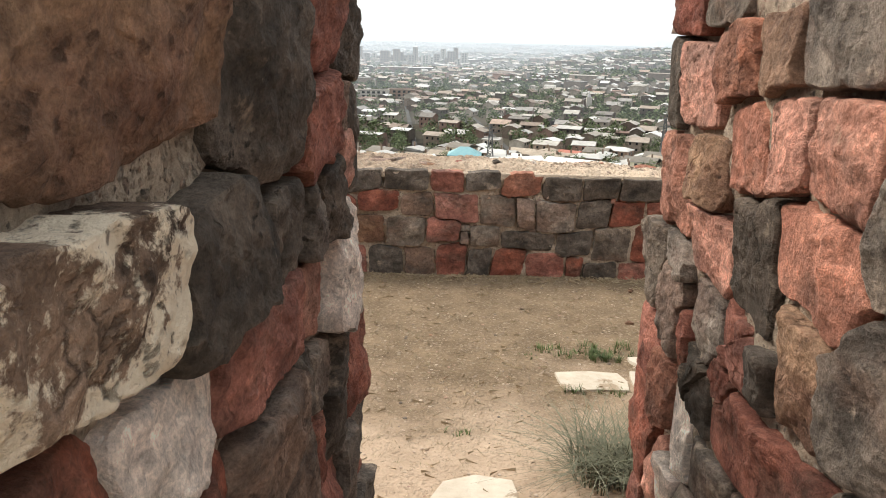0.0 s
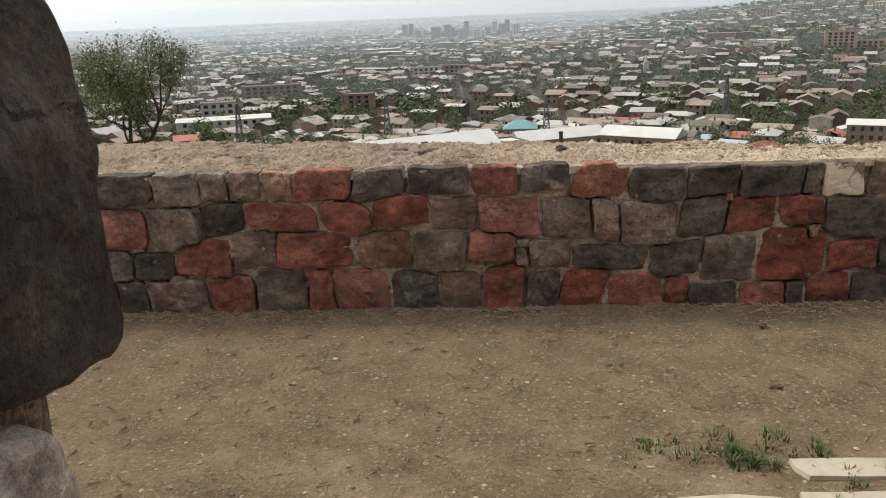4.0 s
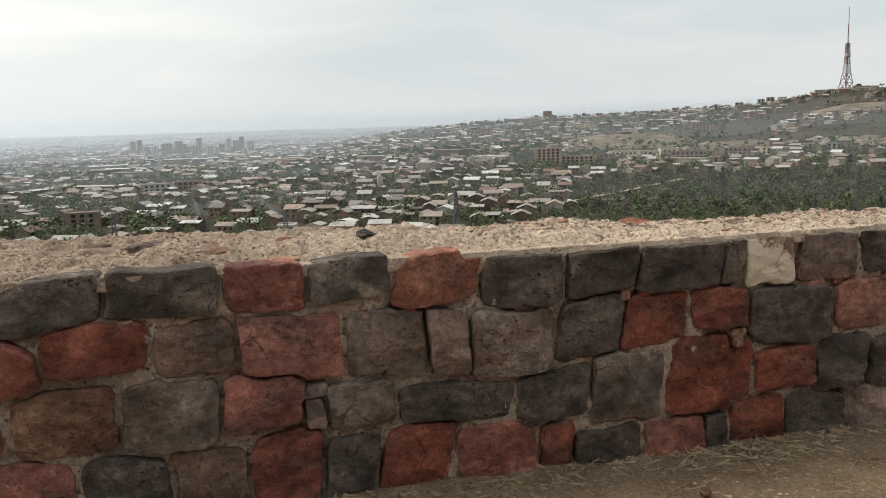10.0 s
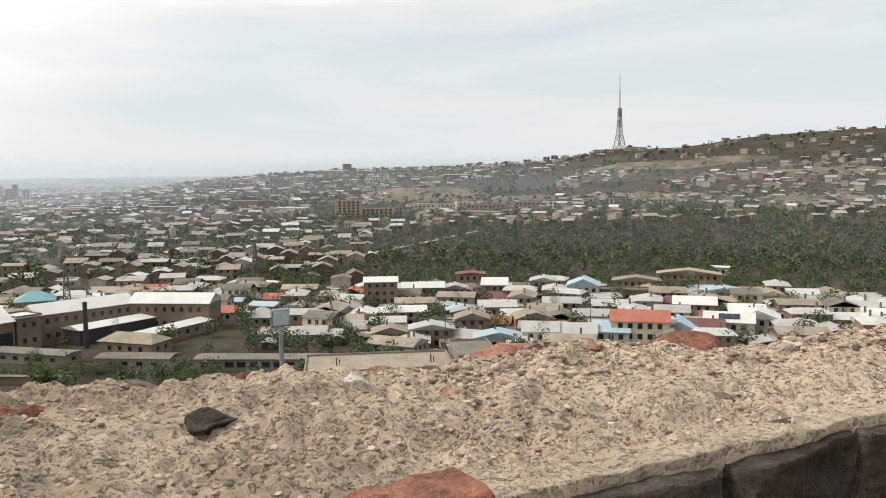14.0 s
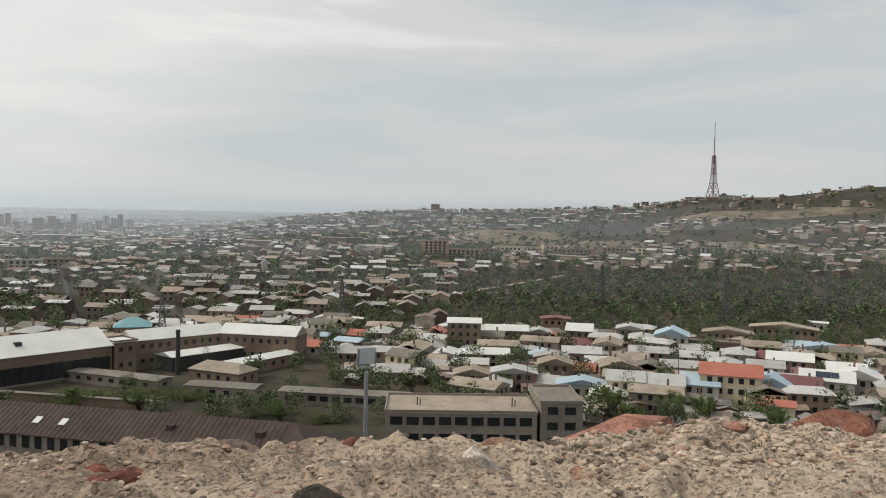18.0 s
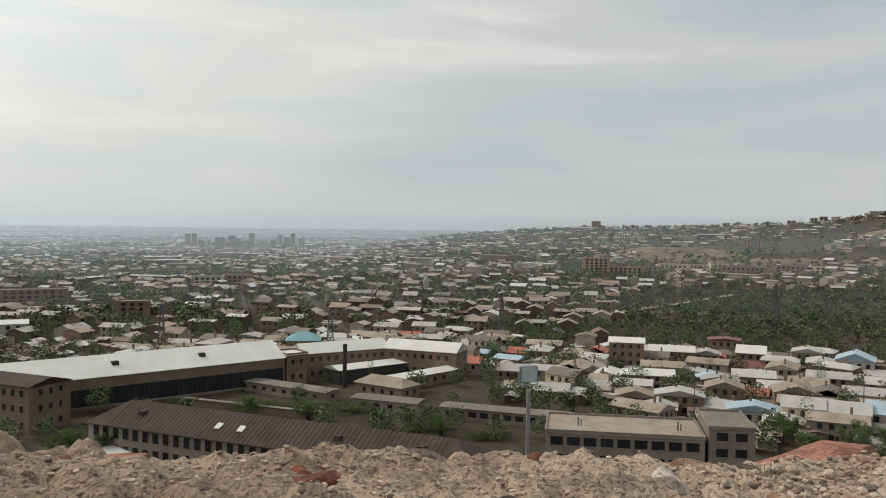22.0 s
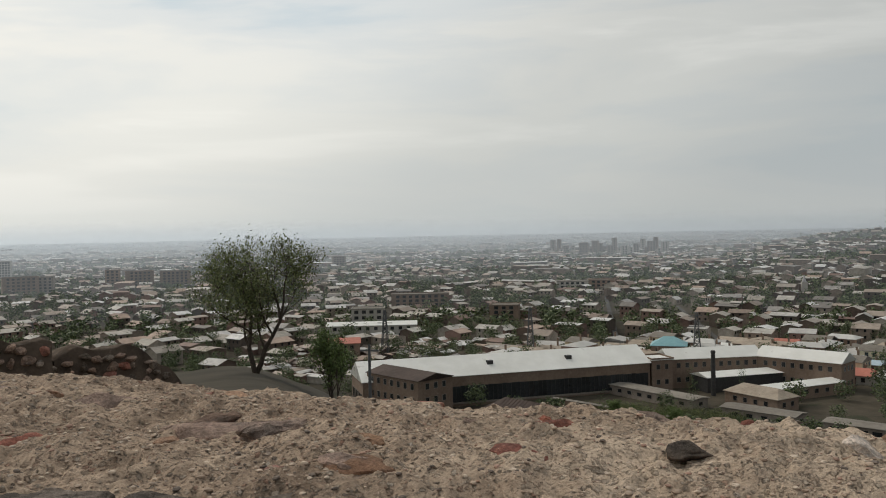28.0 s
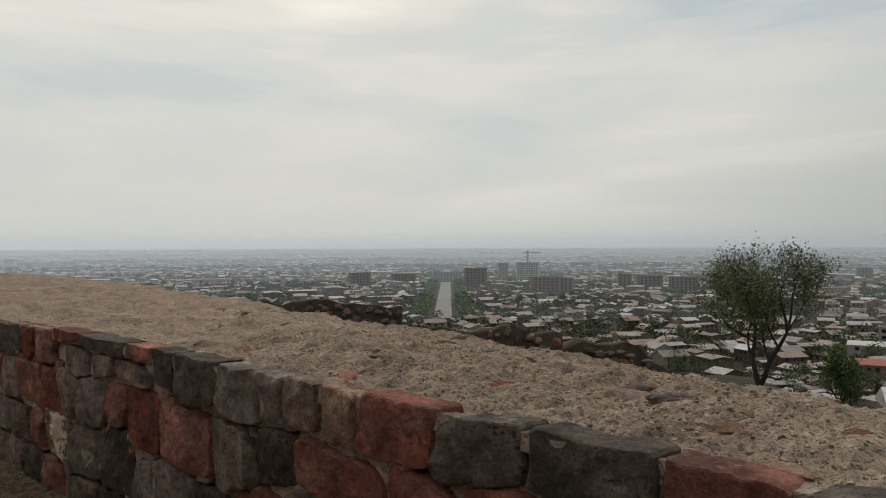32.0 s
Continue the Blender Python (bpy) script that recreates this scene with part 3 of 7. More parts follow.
# each stone: colour, then its two ends along the wall, its foot and its head, in centimetres
PARAPET = """
r -434 -393 80 91, k -393 -337 79 90, g -414 -380 66 79, g -379 -351 67 79, b -351 -309 69 78, r -337 -307 79 90, k -307 -288 70 89, k -288 -249 67 90, g -248 -220 67 88,
g -220 -203 69 88, b -203 -183 69 87, t -183 -164 68 86, r -164 -129 68 87, k -129 -97 68 86, k -97 -60 70 87, r -59 -31 68 87, k -31 -1 71 86, o 0 32 66 86, k 32 64 63 86,
k 65 95 65 86, k 96 130 63 86, g 131 140 65 85, p 141 164 62 86, b 167 195 63 85, k 196 215 65 84,
b -422 -388 43 66, g -388 -358 42 67, r -357 -335 46 67, r -334 -300 41 69, o -300 -286 41 68, r -286 -256 41 66, g -255 -223 39 66, k -222 -195 48 68, r -194 -152 50 67, r -149 -118 47 67,
r -117 -84 52 70, b -83 -56 48 68, r -54 -19 44 68, g -18 11 41 67, b 12 27 40 65, g 27 60 37 63, k 62 88 41 66, r 89 116 43 65, r 118 143 47 65, k 144 182 39 63, t 135 142 37 48, o 184 217 42 63,
p -444 -407 17 42, g -405 -362 17 42, k -361 -327 17 47, g -326 -301 18 38, g -300 -268 20 41, k -267 -241 20 38, r -239 -205 22 46, b -205 -177 27 51, r -176 -131 27 49, t -128 -95 26 49,
g -95 -62 23 49, r -61 -33 28 48, b -34 -26 25 37, g -26 -1 24 42, k 0 44 22 37, k 45 75 17 38, g 76 107 13 42, r 107 146 13 45, r 147 175 20 37, k 175 200 15 40, k 201 219 15 38,
b -416 -367 -4 16, k -366 -340 -4 17, r -339 -301 -4 17, b -300 -280 -4 19, k -279 -260 -4 20, b -259 -222 -4 20, r -221 -193 -4 22, g -192 -160 -4 27, r -160 -144 -4 26, r -142 -110 -4 25,
k -109 -80 -4 23, b -79 -54 -4 23, r -53 -28 -4 26, k -27 -8 -4 22, r -7 20 -4 23, r 21 53 -4 20, r 54 68 -4 18, k 69 97 -4 13, r 98 124 -4 13, k 124 135 -4 13, r 136 161 -4 18, k 162 189 -4 18
"""
LEVELS = [-0.05, 0.18, 0.4, 0.65, TOP]
parapet = tagged(new("wall_parapet"), "low parapet of red, brown and black squared stones", kind="structure")


def far_edge(x):
    return min(2.7, max(0.5, 0.9 - 0.19 * x)) + 0.07 * wobble(x, 0, 7, 1.7)


def crest(x, y):
    """Height of the worn top of the parapet."""
    w = far_edge(x)
    f = y / w
    swell = 0.055 if x < 0 else max(0.022, 0.055 - 0.05 * x)
    z = TOP - 0.026 + swell * math.sin(math.pi * min(1.0, max(0.0, f * 0.85))) + 0.026 * wobble(x, y, 2, 2.6) + 0.014 * wobble(x, y, 5, 9)
    z += 0.010 * wobble(x, y, 8, 24) + 0.007 * wobble(x, y, 3, 55) + 0.004 * wobble(x, y, 6, 110)
    crust = wobble(x * 0.8, y * 1.5, 20, 3.2) + 0.6 * wobble(x, y * 1.4, 23, 8.0)
    z += 0.010 * math.tanh(6 * crust) + 0.005 * math.tanh(9 * wobble(x, y, 27, 17))
    clod = noise.voronoi(Vector((x * 11, y * 11, 3)))[0]
    z += 0.012 * max(0.0, 0.35 - clod[0]) / 0.35
    near = min(1.0, max(0.0, (y - 0.02) / 0.12))
    z = (TOP - 0.004 + 0.007 * wobble(x, 0, 4, 14)) * (1 - near) + z * near
    if f > 0.93:
        z -= (f - 0.93) * 2.2
    return z


tx, ty = 1000, 80
cv, cf = [], []
for i in range(tx + 1):
    x = -15.8 + 12.6 * i / 180 if i < 180 else -3.2 + 5.8 * (i - 180) / 720 if i < 900 else 2.6 + 6.6 * (i - 900) / 100
    w = far_edge(x) * 1.12
    cv.append((x, -0.004 + 0.012 * wobble(x, 3, 3, 9), TOP - 0.05))
    for j in range(ty + 1):
        y = (w - 0.004) * j / ty - 0.004 + 0.018 * wobble(x, 5, 1, 11) * (1 - min(1.0, j / 6))
        cv.append((x, y, crest(x, y)))
    cv.append((x, w + 0.03, -0.9))
for i in range(tx):
    for j in range(ty + 2):
        n = i * (ty + 3) + j
        cf.append((n, n + ty + 3, n + ty + 4, n + 1))
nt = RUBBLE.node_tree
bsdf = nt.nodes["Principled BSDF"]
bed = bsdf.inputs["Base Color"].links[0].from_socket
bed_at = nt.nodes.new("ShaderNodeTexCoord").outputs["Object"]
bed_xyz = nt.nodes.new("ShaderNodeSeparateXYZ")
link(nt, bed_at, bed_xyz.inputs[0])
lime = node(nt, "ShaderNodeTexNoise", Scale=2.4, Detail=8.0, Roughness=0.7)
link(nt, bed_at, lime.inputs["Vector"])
# paler towards +x: lime patches, plus brighter light painted into the bed colour
lime_and_light = ramp(nt, math_node(nt, "MULTIPLY_ADD", bed_xyz.outputs["X"], 0.22, lime.outputs["Fac"]), [(0.3, (0, 0, 0)), (0.68, (1, 1, 1))], True)
link(nt, mix(nt, math_node(nt, "MULTIPLY", lime_and_light, 0.6), bed, (0.78, 0.62, 0.47)), bsdf.inputs["Base Color"])
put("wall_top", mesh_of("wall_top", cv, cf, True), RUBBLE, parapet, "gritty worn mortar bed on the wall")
bm = bmesh.new()
box(bm, (-15.8, 0.095, -0.6), (9.2, 0.45, TOP - 0.06))
part("mortar_bed", bm, MORTAR, parapet)
mortar_sheet(parapet, -15.2, 8.6, -0.1, TOP - 0.02, lambda s, z: pose(s, 0.003, z), 0.014, 0.012)
laid_stones(parapet, PARAPET, lambda s, z: pose(s, 0.0, z), 5, 0.026, cap=TOP - 0.012)
for k, (left, right) in enumerate(((-4.16, 1.89), (-4.44, 2.19), (-4.22, 2.17), (-4.34, 2.15))):
    before = fill_row([(left - 0.3, "r"), (left, ".")], -15.2, left, 40 + k, "rrrbbkggko")
    after = fill_row([(right, "b"), (right + 0.32, ".")], right, 8.6, 60 + k, "rrrbbkggko")
    for row in (before, after):
        course_stones(parapet, [row], LEVELS[k:k + 2], lambda s, z: pose(s, 0.0, z), 5 + k, single=(-6.2, 3.4))
# small stones wedged into the joints
rng = random.Random(77)
for k in range(110):
    s, z = rng.uniform(-4.5, 2.8), rng.choice(LEVELS[1:4]) + rng.uniform(-0.03, 0.03)
    w, h = rng.uniform(0.02, 0.05), rng.uniform(0.015, 0.032)
    verts, faces, _ = stone_mesh(((s - w, z - h), (s + w, z - h * 0.6), (s + w * 0.8, z + h), (s - w * 0.7, z + h * 0.8)), 0.012, 900 + k, 14, 4, 0.6)
    chip = put("wedge_stone", mesh_of("wedge_stone", verts, faces, True, 20), STONE[rng.choice("obtbgr")], parapet)
    chip.matrix_world = pose(s, 0.01, z)

# ---- the gap in the old wall, where the walk begins ----
def side_wall(name, face, outer, back, end, low, levels, high, stones, seed, turn, proud, rough):
    wall = tagged(new(name), "thick old stone wall beside the gap", kind="structure")
    bm = bmesh.new()
    box(bm, (min(face, outer), back, -0.3), (max(face, outer), end, 2.2))
    part("mortar_core", bm, MORTAR, wall)
    if turn > 0:
        place = lambda s, z: pose(face + 0.045, s, z, 0, 0, 90)
    else:
        place = lambda s, z: pose(face - 0.045, -s, z, 0, 0, -90)
    sheet = (lambda s, z: pose(face + 0.03, s, z, 0, 0, 90)) if turn > 0 else (lambda s, z: pose(face - 0.04, -s, z, 0, 0, -90))
    mortar_sheet(wall, *((back, end) if turn > 0 else (-end, -back)), 0.1, 2.2, sheet, 0.025, 0.014)
    laid_stones(wall, stones, place, seed, proud, turn, rough, 108, 20)
    course_stones(wall, low, levels, place, seed, proud, 0.0, 48, 7, rough, 0.9)
    course_stones(wall, [high], [2.01, 2.26], place, seed + 4, proud, 0.0, 40, 6, rough, 0.9)
    return wall


LEFT = """
t -642 -569 177 206, p -642 -591 159 176, r -642 -608 137 157, w -603 -573 134 151, k -591 -552 152 172, k -547 -519 147 165, k -518 -500 145 164, k -501 -472 144 162,
k -567 -522 167 203, r -523 -470 163 181, r -518 -471 182 203, k -472 -415 179 200, b -490 -450 167 179, k -453 -423 146 177, o -474 -444 147 166, w -489 -433 117 146,
o -520 -488 126 146, r -569 -523 132 149, r -464 -435 83 113, g -506 -476 105 121, k -490 -464 85 116, k -530 -508 113 127, r -607 -568 108 134, g -642 -606 112 137,
b -568 -530 106 131, k -642 -592 84 111, r -591 -551 84 107, b -550 -507 84 112, r -508 -489 84 104
"""
LEFT_LOW = [row_of("r-640 g-600 k-560 r-525 b-480 r-448 .-428"), row_of("g-640 r-605 r-570 k-530 g-490 k-455 .-426"), row_of("p-640 b-590 k-548 r-510 g-475 k-452 .-428")]
LEFT_HIGH = row_of("b-640 t-590 r-548 b-500 r-462 k-440 .-418")
old_left = side_wall("wall_left", -0.70, -6.0, -6.5, -4.32, LEFT_LOW, [-0.05, 0.28, 0.55, 0.84], LEFT_HIGH, LEFT, 11, 1, 0.045, 1.25)
RIGHT = """
k -460 -438 166 190, o -475 -440 140 166, c -487 -456 168 189, c -511 -485 176 194, t -531 -511 179 195, g -563 -531 182 201, t -579 -562 183 197, t -498 -472 152 169,
c -521 -498 158 178, c -539 -520 162 181, c -566 -540 163 181, g -588 -567 154 181, c -510 -476 135 152, k -531 -509 134 161, c -567 -528 145 164, g -590 -558 128 153,
t -558 -536 125 146, k -536 -526 121 135, r -527 -507 121 136, r -563 -502 102 121, g -507 -485 118 137, k -502 -481 99 118, b -475 -448 108 131, g -478 -451 131 141,
g -451 -430 113 140, r -456 -427 91 113, o -474 -454 88 109, r -484 -471 107 124, k -499 -480 101 117, w -492 -473 82 106, r -457 -426 64 91, r -526 -505 124 138,
r -517 -500 112 124, r -471 -446 190 204, g -501 -471 191 204, b -560 -520 84 102, g -520 -492 84 100, g -612 -562 103 127, k -604 -560 82 103, t -614 -588 128 160, g -614 -579 160 204
"""
RIGHT_LOW = [row_of("c430 r450 g490 r520 b560 .600"), row_of("r432 k446 g460 r492 r535 g580 .615"), row_of("c457 w470 g488 r505 b530 g580 .612")]
RIGHT_HIGH = row_of("r428 g450 t490 g520 t560 .610")
old_right = side_wall("wall_right", 0.30, 6.0, -6.1, -4.4, RIGHT_LOW, [-0.05, 0.3, 0.56, 0.83], RIGHT_HIGH, RIGHT, 23, -1, 0.022, 1.05)


# the sides of the old wall that face the terrace
def terrace_face(wall, x0, x1, y, seed):
    levels = [-0.05, 0.3, 0.58, 0.85, 1.1, 1.36, 1.62, 1.9, 2.16]
    rows = [fill_row([(-(x0 + x1) / 2, "r"), (-(x0 + x1) / 2 + 0.3, ".")], -max(x0, x1) + 0.2, -min(x0, x1) - 0.3, seed + k, "rrbbkggoc") for k in range(len(levels) - 1)]
    course_stones(wall, rows, levels, lambda s, z: pose(-s, y, z, 0, 0, 180), seed, 0.03, 0.004, 30, 5, 1.2, 0.8, single=(900, 901))


terrace_face(old_left, -6.0, -0.75, -4.30, 71)
terrace_face(old_right, 0.35, 6.0, -4.38, 83)
# the old wall stands a little askew to the parapet
askew = Matrix.Translation((-0.476, -6.113, 0)) @ pose(0, 0, 0, 0, 0, -1.92) @ Matrix.Translation((0.282, 6.212, 0))
old_left.matrix_world = Matrix.Translation((0, 0, -0.009)) @ askew
old_right.matrix_world = Matrix.Translation((0, 0, 0.009)) @ askew

# ---- the town below: named buildings first ----
def islands(name, stops, rough=0.8, grain=0.6, bump=0.0, metal=0.0, wear=None):
    """A material that gives each separate piece of a joined mesh, and each object, a colour of its own."""
    m = bpy.data.materials.new(name)
    m.use_nodes = True
    nt = m.node_tree
    bsdf = nt.nodes["Principled BSDF"]
    geo, info = nt.nodes.new("ShaderNodeNewGeometry"), nt.nodes.new("ShaderNodeObjectInfo")
    chance = math_node(nt, "FRACT", math_node(nt, "ADD", geo.outputs["Random Per Island"], info.outputs["Random"]))
    colour = ramp(nt, chance, [(k / len(stops), c) for k, c in enumerate(stops)])
    colour_ramp = nt.nodes[-1].color_ramp
    colour_ramp.interpolation = "CONSTANT"
    where_at = nt.nodes.new("ShaderNodeTexCoord")
    dirt = node(nt, "ShaderNodeTexNoise", Scale=grain, Detail=6.0, Roughness=0.65)
    link(nt, where_at.outputs["Object"], dirt.inputs["Vector"])
    shade = ramp(nt, dirt.outputs["Fac"], [(0.3, (0.62,) * 3), (0.7, (1.15,) * 3)])
    colour = mix(nt, 1.0, colour, shade, "MULTIPLY")
    if wear:
        cover = ramp(nt, dirt.outputs["Fac"], [(0.6, (0, 0, 0)), (0.66, (1, 1, 1))])
        colour = mix(nt, cover, colour, wear)
    link(nt, colour, bsdf.inputs["Base Color"])
    bsdf.inputs["Roughness"].default_value = rough
    bsdf.inputs["Metallic"].default_value = metal
    return m


ROOF_MIX = islands("town_roofs", [(0.42, 0.39, 0.345), (0.32, 0.285, 0.24), (0.4, 0.36, 0.31), (0.22, 0.165, 0.128), (0.3, 0.262, 0.22), (0.5, 0.48, 0.45), (0.2, 0.125, 0.095), (0.36, 0.34, 0.31), (0.17, 0.15, 0.132), (0.6, 0.585, 0.56), (0.33, 0.27, 0.22), (0.24, 0.19, 0.15), (0.36, 0.26, 0.2), (0.44, 0.42, 0.39), (0.27, 0.25, 0.23), (0.3, 0.24, 0.19)], 0.7, 0.4)
WALL_MIX = islands("town_walls", [(0.19, 0.145, 0.112), (0.28, 0.22, 0.175), (0.13, 0.092, 0.072), (0.25, 0.16, 0.128), (0.36, 0.31, 0.255), (0.11, 0.087, 0.07), (0.42, 0.37, 0.31)], 0.9, 0.5)
GLASS_DARK = surface("dark_window_glass", (0.012, 0.014, 0.016), (0.03, 0.033, 0.036), 2, 0.25, 0.0, 0.3)
FRAME = surface("window_frame", (0.15, 0.13, 0.11), (0.24, 0.21, 0.18), 4, 0.7, 0.0, 0.2)
WHITE_ROOF = surface("white_sheet_roof", (0.56, 0.55, 0.51), (0.68, 0.67, 0.63), 0.25, 0.6, 0.0, 0.05, 0.06, (0.46, 0.44, 0.4), 0.12, 0.62)
PALE_SHEET = surface("pale_sheet_roof", (0.4, 0.385, 0.355), (0.54, 0.525, 0.49), 0.5, 0.6, 0.0, 0.15, 0.1, (0.3, 0.26, 0.22), 0.3, 0.62)
BROWN_ROOF = surface("brown_rusted_roof", (0.052, 0.037, 0.031), (0.095, 0.07, 0.059), 0.8, 0.85, 0.2, 0.05, 0.1, (0.055, 0.04, 0.035), 0.3, 0.6)
FELT_ROOF = surface("grey_felt_roof", (0.13, 0.115, 0.097), (0.24, 0.215, 0.182), 0.9, 0.9, 0.0, 0.1, 0.15, (0.14, 0.12, 0.1), 0.4, 0.6)
TAN_ROOF = surface("tan_slate_roof", (0.25, 0.2, 0.155), (0.4, 0.34, 0.27), 0.9, 0.9, 0.0, 0.12, 0.2, (0.17, 0.13, 0.1), 0.5, 0.62)
RED_ROOF = surface("red_painted_roof", (0.32, 0.09, 0.055), (0.44, 0.15, 0.1), 0.9, 0.6, 0.0, 0.1, 0.2)
BLUE_ROOF = surface("pale_blue_sheet_roof", (0.3, 0.4, 0.46), (0.42, 0.5, 0.55), 0.9, 0.55, 0.0, 0.08, 0.2)
MAROON_ROOF = surface("maroon_sheet_roof", (0.14, 0.05, 0.05), (0.2, 0.075, 0.072), 0.9, 0.6, 0.0, 0.08, 0.2)
TEAL_ROOF = surface("teal_sheet_roof", (0.12, 0.27, 0.3), (0.2, 0.36, 0.38), 0.9, 0.6, 0.0, 0.08, 0.2)
BRICK = surface("weathered_brick", (0.15, 0.105, 0.077), (0.255, 0.188, 0.143), 1.5, 0.95, 0.0, 0.1, 0.12, (0.28, 0.22, 0.17), 0.4, 0.62)
CONCRETE = surface("stained_concrete", (0.19, 0.158, 0.13), (0.31, 0.265, 0.225), 1.2, 0.95, 0.0, 0.08, 0.12, (0.17, 0.14, 0.115), 0.5, 0.62)
TUFF_WALL = surface("pinkish_tuff_wall", (0.22, 0.145, 0.108), (0.32, 0.22, 0.17), 1.2, 0.95, 0.0, 0.08, 0.12)
ROSE_WALL = surface("rosy_stone_wall", (0.34, 0.225, 0.165), (0.46, 0.33, 0.25), 1.2, 0.95, 0.0, 0.08, 0.12)
# cream plaster, lightened so that the far blocks look sunlit
CREAM_WALL = surface("cream_plaster_wall", (0.5, 0.42, 0.29), (0.64, 0.55, 0.4), 1.2, 0.9, 0.0, 0.06, 0.12)
PALE_WALL = surface("pale_rendered_wall", (0.34, 0.315, 0.275), (0.45, 0.42, 0.375), 1.2, 0.9, 0.0, 0.06, 0.12)
# dark metal parts; also painted shade under the canopy and in the hall front
SOOT_AND_SHADE = surface("sooty_metal_and_shade", (0.02, 0.019, 0.018), (0.045, 0.042, 0.04), 2, 0.7, 0.0, 0.1)
STEEL = surface("galvanised_steel", (0.3, 0.31, 0.32), (0.42, 0.43, 0.44), 3, 0.45, 0.0, 0.05, metal=0.6)

PANES = {}


def pane_mesh(w, h):
    """A window in one piece: a frame proud of the wall, the glass set back in it."""
    if (w, h) not in PANES:
        me = bpy.data.meshes.new("window")
        rings = [(w / 2 + 0.08, h / 2 + 0.08, 0.02), (w / 2 + 0.08, h / 2 + 0.08, -0.08), (w / 2, h / 2, -0.08), (w / 2, h / 2, -0.02)]
        verts = [(sx * a, y, sz * b) for a, b, y in rings for sx, sz in ((-1, -1), (1, -1), (1, 1), (-1, 1))]
        faces = [(4 * r + k, 4 * r + (k + 1) % 4, 4 * r + 4 + (k + 1) % 4, 4 * r + 4 + k) for r in range(3) for k in range(4)] + [(12, 13, 14, 15)]
        me.from_pydata(verts, [], faces)
        me.materials.append(FRAME)
        me.materials.append(GLASS_DARK)
        me.polygons[12].material_index = 1
        PANES[w, h] = me
    return PANES[w, h]


def glaze(parent, spans, w, h):
    """Hangs windows on a building: each span is (x, y, z, turn) in the building's own axes."""
    for x, y, z, turn in spans:
        ob = put("window", pane_mesh(w, h), None, parent)
        ob.matrix_basis = pose(x, y, z, 0, 0, turn)


def gable_roof(L, W, z, rise, over=0.4, thick=0.15, hip=0.0):
    """A roof of two slopes along x, closed below; hip pulls the ridge in at its ends."""
    bm = bmesh.new()
    a, b = L / 2 + over, W / 2 + over
    low = z - rise * over / (W / 2) if rise else z
    pts = [(-a, -b, low), (a, -b, low), (a, b, low), (-a, b, low), (-a + hip, 0, z + rise), (a - hip, 0, z + rise)]
    top = [bm.verts.new((x, y, zz + thick)) for x, y, zz in pts]
    bot = [bm.verts.new((x, y, zz)) for x, y, zz in pts]
    for f in ((0, 1, 5, 4), (2, 3, 4, 5), (1, 2, 5), (3, 0, 4)):
        if len(f) == 3 and hip == 0:
            bm.faces.new([bot[k] for k in (f[0], f[1])] + [top[k] for k in (f[1], f[0])])
            bm.faces.new([bot[f[0]], bot[f[1]], bot[f[2]]])
            bm.faces.new([top[f[0]], top[f[1]], top[f[2]]])
            continue
        bm.faces.new([top[k] for k in f])
        bm.faces.new([bot[k] for k in reversed(f)])
    for k, m in ((0, 1), (2, 3)) + (((1, 2), (3, 0)) if hip else ()):
        bm.faces.new([bot[k], bot[m], top[m], top[k]])
    return bm


def ribs(L, W, z, rise, step, over=0.4):
    """Standing seams on the near slope of a roof."""
    bm = bmesh.new()
    b = W / 2 + over
    low = z - rise * over / (W / 2)
    x = -L / 2
    while x < L / 2:
        v = [bm.verts.new(p) for p in ((x, -b, low + 0.15), (x + 0.14, -b, low + 0.15), (x + 0.14, 0, z + rise + 0.15), (x, 0, z + rise + 0.15),
                                       (x, -b, low + 0.24), (x + 0.14, -b, low + 0.24), (x + 0.14, 0, z + rise + 0.24), (x, 0, z + rise + 0.24))]
        for f in ((4, 5, 6, 7), (0, 1, 5, 4), (0, 4, 7, 3), (1, 2, 6, 5)):
            bm.faces.new([v[k] for k in f])
        x += step
    return bm


